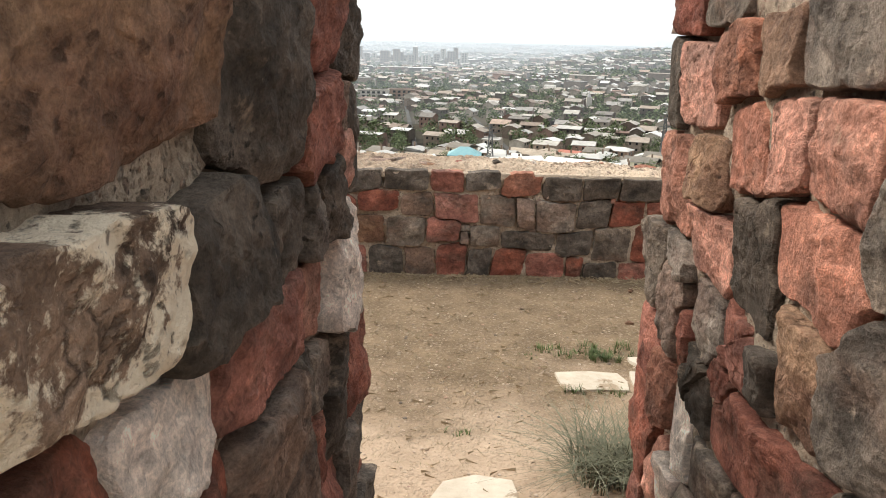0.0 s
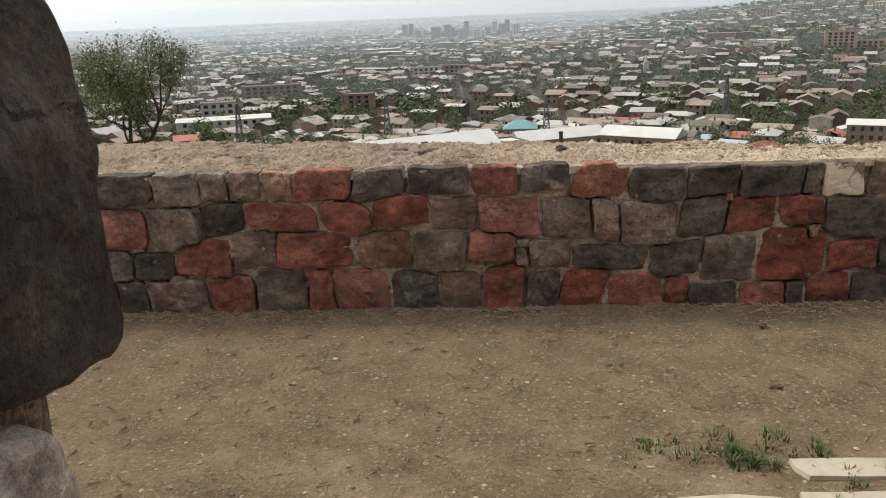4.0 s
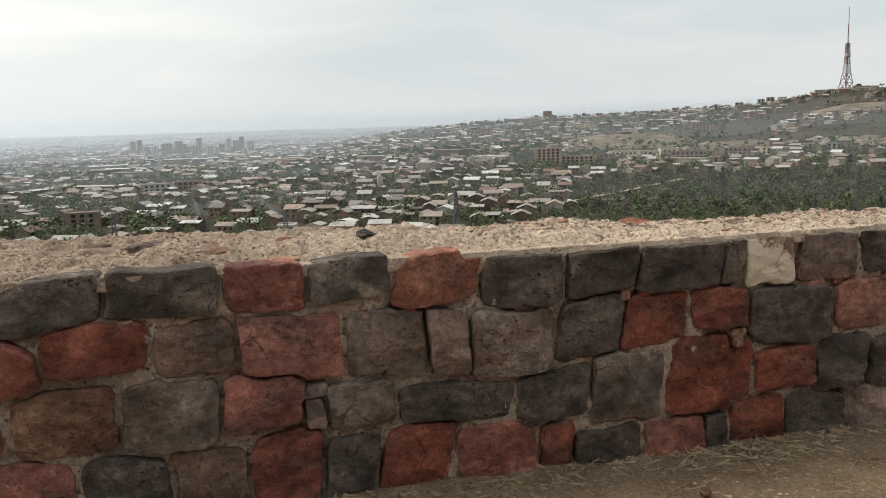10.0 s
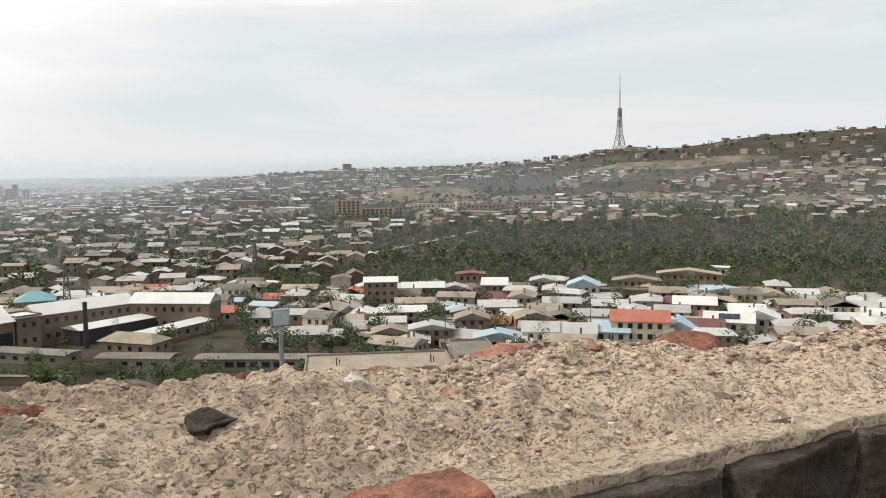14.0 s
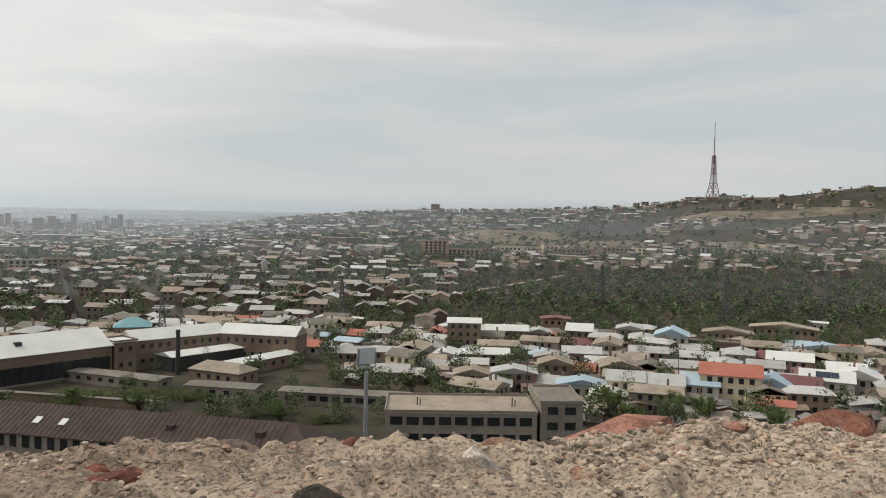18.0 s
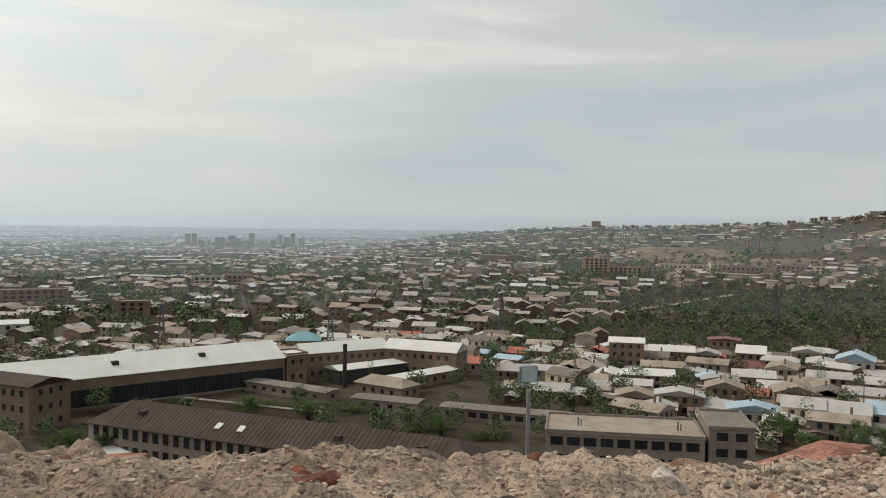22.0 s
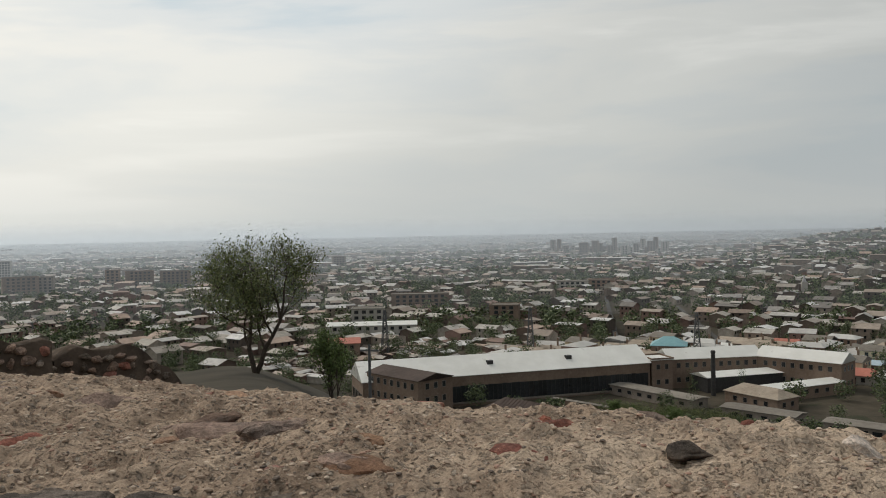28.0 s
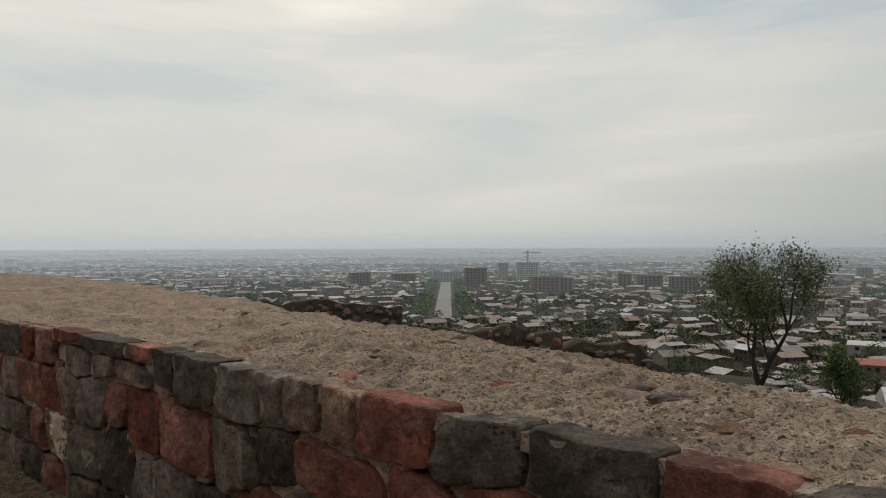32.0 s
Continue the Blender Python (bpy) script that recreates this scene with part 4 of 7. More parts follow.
def building(name, place, turn, L, W, H, wall, roof, rise, label, category, floors=2, bay=3.0, win=(1.2, 1.5), over=0.4, hip=0.0, flat=False, sides="fr", group="", base=-50.0, skip=0, sink=1.5):
    """A building with its foot at (x, y, base), its long front towards its own -y."""
    ob = empty(name, (place[0], place[1], base), label, category, group, turn)
    bm = bmesh.new()
    box(bm, (-L / 2, -W / 2, -sink), (L / 2, W / 2, H))
    part("wall", bm, wall, ob)
    if flat:
        bm = bmesh.new()
        box(bm, (-L / 2 - over, -W / 2 - over, H), (L / 2 + over, W / 2 + over, H + 0.25))
        part("roof", bm, roof, ob)
        bm = bmesh.new()
        for lo, hi in (((-L / 2 - over, -W / 2 - over), (L / 2 + over, -W / 2 - over + 0.3)), ((-L / 2 - over, W / 2 + over - 0.3), (L / 2 + over, W / 2 + over)),
                       ((-L / 2 - over, -W / 2 - over + 0.3), (-L / 2 - over + 0.3, W / 2 + over - 0.3)), ((L / 2 + over - 0.3, -W / 2 - over + 0.3), (L / 2 + over, W / 2 + over - 0.3))):
            box(bm, (*lo, H + 0.25), (*hi, H + 0.7))
        part("roof_edge", bm, wall, ob)
    else:
        part("roof", gable_roof(L, W, H, rise, over, hip=hip), roof, ob)
        if not hip:
            for x in (-L / 2 + 0.02, L / 2 - 0.02):
                bm = bmesh.new()
                bm.faces.new([bm.verts.new(p) for p in ((x, -W / 2, H - 0.05), (x, W / 2, H - 0.05), (x, 0, H + rise - 0.05))])
                part("gable", bm, wall, ob)
    storey = H / floors
    spans = []
    n = max(1, int((L - 1.2) / bay))
    for f in range(skip, floors):
        z = storey * (f + 0.55)
        for k in range(n):
            spans.append(((k - (n - 1) / 2) * bay, -W / 2 - 0.01, z, 0))
        m = max(1, int((W - 1.2) / bay))
        for k in range(m):
            if "r" in sides:
                spans.append((L / 2 + 0.01, (k - (m - 1) / 2) * bay, z, 90))
            if "l" in sides:
                spans.append((-L / 2 - 0.01, (k - (m - 1) / 2) * bay, z, -90))
    if "f" in sides:
        glaze(ob, spans, *win)
    return ob


def turned(x, y):
    """The turn that shows a building's front to the terrace."""
    return -math.degrees(math.atan2(x, y))


# the long white-roofed hall; a band of dark panes imitates its shaded open front
hall = building("factory_hall", (-42.4, 255.3), 29.4, 92, 18, 9.0, BRICK, WHITE_ROOF, 4.5, "long factory hall with white sheet roof, dark panes standing in for its shaded open front", "factory", sides="")
rng = random.Random(4)
for k in range(50):
    x = -26 + k * 1.44
    ob = put("pane", pane_mesh(1.36, 4.6), None, hall)
    ob.matrix_basis = pose(x, -9.06 + rng.uniform(-0.04, 0.0), 3.5 + rng.uniform(-0.08, 0.08))
# frames nearly black too, so the band reads as shade inside
pane_mesh(1.36, 4.6).materials[0] = SOOT_AND_SHADE
bm = bmesh.new()
box(bm, (-27, -9.25, 0.6), (46, -9.02, 1.1))
part("ledge", bm, CONCRETE, hall)
for x in (-6, 20):
    bm = bmesh.new()
    box(bm, (x - 0.9, -5.2, 10.6), (x + 0.9, -3.6, 12.2))
    part("roof_vent", bm, SOOT_AND_SHADE, hall)
for k in range(6):
    ob = put("window", pane_mesh(1.6, 3.2), None, hall)
    ob.matrix_basis = pose(-46.03, -6.5 + 2.6 * k, 3.6, 0, 0, -90)
# brick wing in two lengths, its canopy and sheds
building("factory_wing", (21.2, 286.5), 22, 32, 11, 9.2, BRICK, WHITE_ROOF, 2.6, "two-storey brick factory wing with pale sheet roof", "factory", 2, 2.9)
building("factory_wing", (50.2, 284.2), -33, 27, 11, 9.2, BRICK, WHITE_ROOF, 2.6, "two-storey brick factory wing with pale sheet roof", "factory", 2, 2.9)
building("link_building", (4.0, 275.5), 26, 7, 9, 9.6, BRICK, WHITE_ROOF, 0.5, "narrow brick block between hall and wing", "factory", 2, 2.9, flat=True)
# solid near-black body stands in for the shade under an open canopy
canopy = building("canopy", (29.5, 279.5), 29, 28, 9, 4.6, SOOT_AND_SHADE, WHITE_ROOF, 1.0, "pale canopy roof on a solid dark body imitating the shade beneath", "shelter", 1, 4, sides="")
building("long_shed", (44.5, 265.5), 36, 31, 7.5, 3.8, BRICK, WHITE_ROOF, 0.9, "low shed with white roof", "shed", 1, 4.2, (1.4, 1.2))
building("brick_house", (32.5, 250), -46, 18, 9, 3.9, BRICK, TAN_ROOF, 2.0, "low brick house with tan hipped roof", "house", 1, 3.5, (1.2, 1.3), hip=3.5)
building("long_shed", (1.0, 257), -43, 40, 6.5, 3.0, CONCRETE, FELT_ROOF, 0.4, "low derelict shed with mossy grey roof", "shed", 1, 4.0, (1.6, 1.0))
building("long_shed", (30.5, 231), -33, 20, 7, 3.0, CONCRETE, FELT_ROOF, 0.5, "low derelict shed with grey roof", "shed", 1, 4.0, (1.6, 1.0))
building("long_shed", (59, 212), -30.6, 34, 6.5, 3.2, CONCRETE, FELT_ROOF, 0.4, "low row of open sheds with grey roof", "shed", 1, 3.2, (2.2, 1.4))
building("long_shed", (-6, 231), -33, 46, 1.2, 2.2, BRICK, FELT_ROOF, 0.1, "ruined brick yard wall", "wall", 1, 9.0, sides="")
building("long_shed", (-35.5, 189.5), -4, 21, 6, 2.0, PALE_WALL, WHITE_ROOF, 1.1, "low shed under white sheeting beside the workshop", "shed", 1, 6.0, sides="")
# chimney
chimney = empty("chimney", (20.8, 264.6, -50), "tall dark sooty chimney pipe in the yard", "chimney")
bm = bmesh.new()
bmesh.ops.create_cone(bm, cap_ends=True, segments=20, radius1=0.75, radius2=0.62, depth=13.8, matrix=Matrix.Translation((0, 0, 6.9)))
part("pipe", bm, SOOT_AND_SHADE, chimney)
for z in (4.5, 9.2, 13.3):
    bm = bmesh.new()
    bmesh.ops.create_cone(bm, cap_ends=True, segments=20, radius1=0.8, radius2=0.8, depth=0.25, matrix=Matrix.Translation((0, 0, z)))
    part("band", bm, SOOT_AND_SHADE, chimney)
# long building with rusted brown roof
brown = building("workshop", (0.4, 174.2), -34.4, 90, 15, 7.6, CONCRETE, BROWN_ROOF, 3.8, "long workshop with rusted brown seamed roof", "workshop", 2, 2.75, (1.5, 2.3), over=0.6, hip=6.0, sides="fl")
part("roof_seams", ribs(78, 15, 7.6, 3.8, 1.1, 0.6), BROWN_ROOF, brown)
for x in (-12.0, -6.3):
    bm = bmesh.new()
    m = pose(x, -4.6, 7.6 + 3.8 * 0.42 + 0.3, math.degrees(math.atan2(3.8, 7.5)))
    box(bm, (-0.7, -0.9, -0.1), (0.7, 0.9, 0.08), m)
    part("skylight", bm, WHITE_ROOF, brown)
for x in (-33, 16, 34):
    bm = bmesh.new()
    box(bm, (x - 0.7, -4.4, 9.0), (x + 0.7, -3.0, 10.4))
    part("roof_vent", bm, BROWN_ROOF, brown)
# office block with its taller end
office = building("office_block", (70.0, 161.0), -20.4, 31, 16, 10.4, CONCRETE, TAN_ROOF, 0.3, "two-tone concrete office block with rows of dark windows", "office", 3, 3.3, (2.5, 1.7), flat=True, over=0.15, sides="fl")
building("office_block", (89.3, 154.0), -20.4, 8.6, 16, 12.6, CONCRETE, FELT_ROOF, 0.3, "taller concrete end of the office block", "office", 4, 3.6, (2.2, 1.6), flat=True, over=0.15, sides="fr")
for x in (-9, 11):
    bm = bmesh.new()
    box(bm, (x - 0.12, -2.1, 10.6), (x + 0.12, -1.9, 12.4))
    box(bm, (x + 0.5, -2.1, 10.6), (x + 0.7, -1.9, 12.0))
    part("roof_pipe", bm, SOOT_AND_SHADE, office)
building("brick_block", (-64.7, 226.3), -35, 23, 12.5, 11.4, BRICK, BROWN_ROOF, 1.5, "three-storey brick block with rusty roof", "building", 3, 3.0, (1.2, 1.6), flat=False, over=0.3)

# flood lamp on its steel mast
lamp = empty("flood_lamp", (4.4, 14.66, land(4.4, 14.66)), "grey steel mast with a square glass floodlight", "lamp")
up = -1.52 - land(4.4, 14.66)
bm = bmesh.new()
bmesh.ops.create_cone(bm, cap_ends=True, segments=16, radius1=0.05, radius2=0.04, depth=up + 0.2, matrix=Matrix.Translation((0, 0, up / 2 - 0.4)))
part("mast", bm, STEEL, lamp)
bm = bmesh.new()
box(bm, (-0.175, -0.02, -0.165), (0.175, 0.09, 0.165), pose(0, 0, up, 12))
bmesh.ops.bevel(bm, geom=bm.edges[:], offset=0.014, segments=2, affect="EDGES")
housing = part("lamp_housing", bm, STEEL, lamp)
bm = bmesh.new()
box(bm, (-0.153, -0.031, -0.143), (0.153, -0.02, 0.143), pose(0, 0, up, 12))
part("glass", bm, surface("lamp_glass", (0.5, 0.55, 0.58), (0.66, 0.7, 0.72), 4, 0.1, 0.0, 0.0), housing, "pale glass front")
bm = bmesh.new()
for s in (-0.187, 0.187):
    box(bm, (s - 0.01, 0.01, -0.2), (s + 0.01, 0.035, 0.03), pose(0, 0, up))
box(bm, (-0.19, 0.01, -0.22), (0.19, 0.035, -0.195), pose(0, 0, up))
part("bracket", bm, STEEL, lamp)


def lattice(name, place, height, foot, head, label, category, bars, material, arms=0):
    """A lattice mast on four legs with crossed braces."""
    ob = empty(name, place, label, category)
    r0, r1 = foot / 2, head / 2
    legs = []
    for sx, sy in ((-1, -1), (1, -1), (1, 1), (-1, 1)):
        bm = bmesh.new()
        strut(bm, (sx * r0, sy * r0, -2), (sx * r1, sy * r1, height), max(0.12, height * 0.005))
        part("leg", bm, material, ob)
    for k in range(bars):
        bm = bmesh.new()
        z0, z1 = height * k / bars, height * (k + 1) / bars
        a, b = r0 + (r1 - r0) * k / bars, r0 + (r1 - r0) * (k + 1) / bars
        for (sx, sy), (tx2, ty2) in (((-1, -1), (1, -1)), ((1, -1), (1, 1)), ((1, 1), (-1, 1)), ((-1, 1), (-1, -1))):
            strut(bm, (sx * a, sy * a, z0), (tx2 * b, ty2 * b, z1), max(0.08, height * 0.003))
            strut(bm, (tx2 * a, ty2 * a, z0), (sx * b, sy * b, z1), max(0.08, height * 0.003))
            strut(bm, (sx * b, sy * b, z1), (tx2 * b, ty2 * b, z1), max(0.08, height * 0.003))
        tagged(part("brace", bm, material, ob), kind="stuff")
    for k in range(arms):
        bm = bmesh.new()
        z = height * (0.72 + 0.11 * k)
        strut(bm, (-3.2 + k * 0.6, 0, z), (3.2 - k * 0.6, 0, z), 0.12)
        part("arm", bm, material, ob)
    return ob


def strut(bm, a, b, r):
    a, b = Vector(a), Vector(b)
    m = Matrix.Translation((a + b) / 2) @ (b - a).to_track_quat("Z", "Y").to_matrix().to_4x4()
    d = (b - a).length / 2
    box(bm, (-r, -r, -d), (r, r, d), m)


def polar(az, d):
    return d * math.sin(radians(az)), d * math.cos(radians(az))


PYLON = surface("grey_lattice_steel", (0.07, 0.07, 0.07), (0.12, 0.12, 0.12), 3, 0.6, 0.0, 0.1)
for az, d, h in ((15.25, 366, 21), (3.5, 330, 19), (-7.5, 345, 20), (-17.5, 352, 19), (33.0, 470, 24), (41.0, 430, 24), (47.0, 520, 26)):
    x, y = polar(az, d)
    lattice("pylon", (x, y, land(x, y)), h, 3.4, 0.7, "grey lattice power pylon among the houses", "pylon", 7, PYLON, 3)

# the broadcasting tower on the ridge
RED_STEEL = surface("red_painted_steel", (0.15, 0.085, 0.078), (0.22, 0.125, 0.115), 1, 0.6, 0.0, 0.05)
WHITE_STEEL = surface("white_painted_steel", (0.32, 0.305, 0.3), (0.42, 0.4, 0.39), 1, 0.6, 0.0, 0.05)
mx, my = polar(39.95, 1690)
mz = land(mx, my)
mast = empty("broadcast_tower", (mx, my, mz), "tall red and white lattice broadcasting tower on the ridge", "tower")


def tower_part(z0, z1, w0, w1, bars, material, name):
    bm = bmesh.new()
    for k in range(bars):
        a, b = w0 + (w1 - w0) * k / bars, w0 + (w1 - w0) * (k + 1) / bars
        p, q = z0 + (z1 - z0) * k / bars, z0 + (z1 - z0) * (k + 1) / bars
        ring = ((-1, -1), (1, -1), (1, 1), (-1, 1))
        for n in range(4):
            (sx, sy), (ux, uy) = ring[n], ring[(n + 1) % 4]
            strut(bm, (sx * a, sy * a, p), (sx * b, sy * b, q), 0.55)
            strut(bm, (sx * a, sy * a, p), (ux * b, uy * b, q), 0.28)
            strut(bm, (ux * a, uy * a, p), (sx * b, sy * b, q), 0.28)
            strut(bm, (sx * b, sy * b, q), (ux * b, uy * b, q), 0.35)
    part(name, bm, material, mast)


peak = 1690 * math.tan(radians(6.16)) + 1.3 - mz
tower_part(-4, peak * 0.19, 9.5, 5.0, 2, RED_STEEL, "legs")
tower_part(peak * 0.19, peak * 0.30, 5.0, 3.6, 3, WHITE_STEEL, "lower_lattice")
tower_part(peak * 0.30, peak * 0.40, 3.6, 2.9, 3, RED_STEEL, "middle_lattice")
tower_part(peak * 0.44, peak * 0.56, 2.8, 2.4, 5, RED_STEEL, "upper_lattice")
bm = bmesh.new()
bmesh.ops.create_cone(bm, cap_ends=True, segments=16, radius1=5.0, radius2=5.0, depth=peak * 0.04, matrix=Matrix.Translation((0, 0, peak * 0.42)))
part("platform", bm, WHITE_STEEL, mast)
for k, (a, b, r, mat_) in enumerate(((0.56, 0.68, 1.3, WHITE_STEEL), (0.68, 0.8, 1.0, RED_STEEL), (0.8, 0.9, 0.75, WHITE_STEEL), (0.9, 1.0, 0.5, RED_STEEL))):
    bm = bmesh.new()
    bmesh.ops.create_cone(bm, cap_ends=True, segments=8, radius1=r, radius2=r * 0.85, depth=peak * (b - a), matrix=Matrix.Translation((0, 0, peak * (a + b) / 2)))
    part("antenna", bm, mat_, mast)

# slabs of flats and other large blocks, far off
FAR_BLOCKS = ((-45.05, 941, 25, 14, 25, BRICK, 8), (-40.3, 853, 30, 13, 18, BRICK, 6), (-39.0, 862, 18, 13, 17, CONCRETE, 6), (-35.0, 900, 14, 13, 20, BRICK, 7), (-33.4, 905, 26, 13, 18, BRICK, 6), (-31.2, 900, 30, 13, 17, BRICK, 6),
              (-53.0, 1010, 26, 14, 18, BRICK, 6), (-50.0, 1040, 30, 14, 15, BRICK, 5), (-47.0, 1150, 40, 14, 14, CONCRETE, 5), (-43.2, 1250, 14, 14, 24, CONCRETE, 8), (-15.0, 556, 38, 14, 10.7, BRICK, 4), (-26.5, 1020, 18, 13, 20, BRICK, 7),
              (-24.2, 1180, 24, 13, 16, BRICK, 5), (-20.5, 1280, 20, 13, 18, CONCRETE, 6), (21.6, 790, 25, 15, 16, ROSE_WALL, 6), (23.6, 795, 34, 14, 8, ROSE_WALL, 3), (26.7, 846, 30, 12, 8, CREAM_WALL, 2), (28.3, 856, 24, 12, 7, CREAM_WALL, 2), (29.5, 848, 17, 12, 10, CREAM_WALL, 2), (31.0, 840, 40, 14, 7, TUFF_WALL, 2), (25.0, 835, 30, 13, 6, TUFF_WALL, 2), (36.2, 850, 30, 12, 6, CREAM_WALL, 2), (39.0, 870, 44, 12, 5, PALE_WALL, 2), (43.0, 860, 50, 12, 5, PALE_WALL, 2), (20.0, 1320, 40, 13, 9, TUFF_WALL, 3), (23.5, 1300, 30, 13, 9, CREAM_WALL, 3), (31.5, 1180, 26, 12, 10, TUFF_WALL, 3), (38.9, 1640, 40, 14, 7, PALE_WALL, 2), (40.8, 1650, 30, 14, 6, PALE_WALL, 2),
              (33.6, 860, 36, 14, 7, TUFF_WALL, 2), (17.2, 1250, 26, 13, 12, TUFF_WALL, 4), (21.55, 1650, 17, 15, 17, TUFF_WALL, 5), (-18.6, 470, 18, 12, 9.5, PALE_WALL, 3), (-9.2, 470, 16, 13, 10, BRICK, 4), (-4.6, 700, 26, 14, 9, PALE_WALL, 3), (-2.6, 715, 22, 14, 9, TUFF_WALL, 3))
for az, d, L, W, H, wall, floors in FAR_BLOCKS:
    x, y = polar(az, d)
    building("block_of_flats", (x, y), turned(x, y) + (az * 7) % 23 - 11, L, W, H, wall, FELT_ROOF, 0.4, "far flat-roofed block with rows of windows", "building", floors, 4.2, (2.2, 1.7), flat=True, over=0.2, sides="f", base=land(x, y), sink=4)
# the cluster of towers beyond the plain, and the row on the skyline
rng = random.Random(12)
for k in range(26):
    az = -6.1 + 7.8 * k / 25 + rng.uniform(-0.15, 0.15)
    d = rng.uniform(1480, 1750)
    x, y = polar(az, d)
    H = rng.choice((16, 20, 24, 26, 30)) if k % 3 else 12
    building("tower_block", (x, y), turned(x, y), rng.uniform(9, 17), 12, H, rng.choice((PALE_WALL, CONCRETE, BRICK)), FELT_ROOF, 0.4, "distant tower block in the haze", "building", int(H / 4), 5.0, (2.6, 2.2), flat=True, over=0.2, sides="f", base=land(x, y), sink=6)
for k in range(34):
    az = rng.uniform(15, 37)
    x, y = polar(az, 1690)
    H = rng.uniform(4, 9.5)
    building("tower_block", (x, y), turned(x, y), rng.uniform(5, 9), 8, H, rng.choice((PALE_WALL, PALE_WALL, TUFF_WALL)), FELT_ROOF, 0.4, "distant tower block on the skyline", "building", 3, 5.0, (2.2, 2.2), flat=True, over=0.2, sides="f", base=land(x, y), sink=6)
# tower under construction with its crane
x, y = polar(-41.5, 1130)
site = building("unfinished_tower", (x, y), turned(x, y), 31, 26, 27, PALE_WALL, FELT_ROOF, 0.3, "pale unfinished concrete tower with open floors", "building", 9, 3.0, (2.2, 2.0), flat=True, over=0.6, sides="f", base=land(x, y))
crane = lattice("tower_crane", (x, y, land(x, y) + 27), 17, 2.2, 1.6, "thin tower crane on the unfinished block", "crane", 8, PYLON)
bm = bmesh.new()
strut(bm, (-9, 0, 14), (22, 0, 14), 0.35)
strut(bm, (0, 0, 17), (22, 0, 14.3), 0.15)
part("jib", bm, PYLON, crane)

# minaret-like white tower and yellow hoarding amid the houses
x, y = polar(10.05, 660)
spire = empty("white_tower", (x, y, land(x, y)), "slim white bell tower among low houses", "tower")
bm = bmesh.new()
box(bm, (-2, -2, -1), (2, 2, 9))
part("shaft", bm, PALE_WALL, spire)
bm = bmesh.new()
bmesh.ops.create_cone(bm, cap_ends=True, segments=8, radius1=1.6, radius2=0.1, depth=5, matrix=Matrix.Translation((0, 0, 11.5)))
part("cap", bm, WHITE_STEEL, spire)

# ---- houses near the foot of the hill ----
SHEET_ROOF = surface("dull_sheet_roof", (0.3, 0.285, 0.265), (0.44, 0.42, 0.39), 0.9, 0.65, 0.0, 0.1, 0.2, (0.25, 0.19, 0.15), 0.6, 0.62)


def house(kind):
    """One of a dozen small houses with walls, roof, windows, door and chimney."""
    rng = random.Random(300 + kind)
    L, W, H = rng.uniform(9.5, 14), rng.uniform(8, 11), rng.choice((2.9, 3.1, 3.3, 3.5, 5.2, 5.6))
    wall = (BRICK, TUFF_WALL, CONCRETE, PALE_WALL, BRICK, CREAM_WALL)[kind % 6]
    roof = (FELT_ROOF, PALE_SHEET, TAN_ROOF, SHEET_ROOF, BLUE_ROOF, FELT_ROOF, TAN_ROOF, PALE_SHEET, TAN_ROOF, RED_ROOF, WHITE_ROOF, MAROON_ROOF, SHEET_ROOF, TAN_ROOF)[kind % 14]
    names = {FELT_ROOF: "grey", WHITE_ROOF: "white sheet", PALE_SHEET: "pale grey sheet", SHEET_ROOF: "dull grey sheet", TAN_ROOF: "tan slate", BLUE_ROOF: "pale blue", RED_ROOF: "red", MAROON_ROOF: "maroon"}
    stuff = {BRICK: "brick", TUFF_WALL: "pink stone", CONCRETE: "concrete", PALE_WALL: "pale rendered", CREAM_WALL: "cream plastered"}
    ob = building("house", (0, 0), 0, L, W, H, wall, roof, rng.uniform(0.9, 1.9), f"{stuff[wall]} town house under a {names[roof]} roof", "house", 1 if H < 4 else 2, 2.6, (1.1, 1.35), hip=rng.choice((0, 0, 0, 2.5)), sides="fr", group="houses below the hill", base=0, sink=4)
    bm = bmesh.new()
    box(bm, (-0.5, -W / 2 - 0.06, -0.2), (0.5, -W / 2 + 0.05, 2.0))
    part("door", bm, BROWN_ROOF, ob)
    bm = bmesh.new()
    box(bm, (L * 0.2, 0.6, H), (L * 0.2 + 0.6, 1.2, H + 3.0))
    part("chimney", bm, BRICK, ob)
    if kind % 3 == 0:
        bm = bmesh.new()
        box(bm, (L / 2, -W / 2 + 0.6, -4), (L / 2 + 4.5, W / 2 - 0.6, 2.7))
        part("annex", bm, wall, ob)
        bm = bmesh.new()
        box(bm, (L / 2 + 0.02, -W / 2 + 0.3, 2.7), (L / 2 + 4.9, W / 2 - 0.3, 2.9), None)
        part("annex_roof", bm, ROOF_MIX, ob)
    return ob


KINDS = [house(k) for k in range(14)]
used = [0] * len(KINDS)
TAKEN = []          # (x, y, radius) of the ground that is built on
for ob in list(scene.objects):
    if ob.type == "EMPTY" and ob.get("category") in ("factory", "workshop", "office", "shed", "building", "shelter", "wall", "house") and ob.parent is None and ob not in KINDS:
        walls = [c for c in ob.children if c.name.startswith("wall")]
        if walls:
            half = max(abs(v.co.x) for v in walls[0].data.vertices)
            n = max(1, int(half / 7))
            for k in range(-n, n + 1):
                p = ob.matrix_world @ Vector((half * k / max(n, 1), 0, 0))
                TAKEN.append((p.x, p.y, 11))


def is_free(x, y, r):
    return all((x - a) ** 2 + (y - b) ** 2 > (r + c - 4) ** 2 for a, b, c in TAKEN)


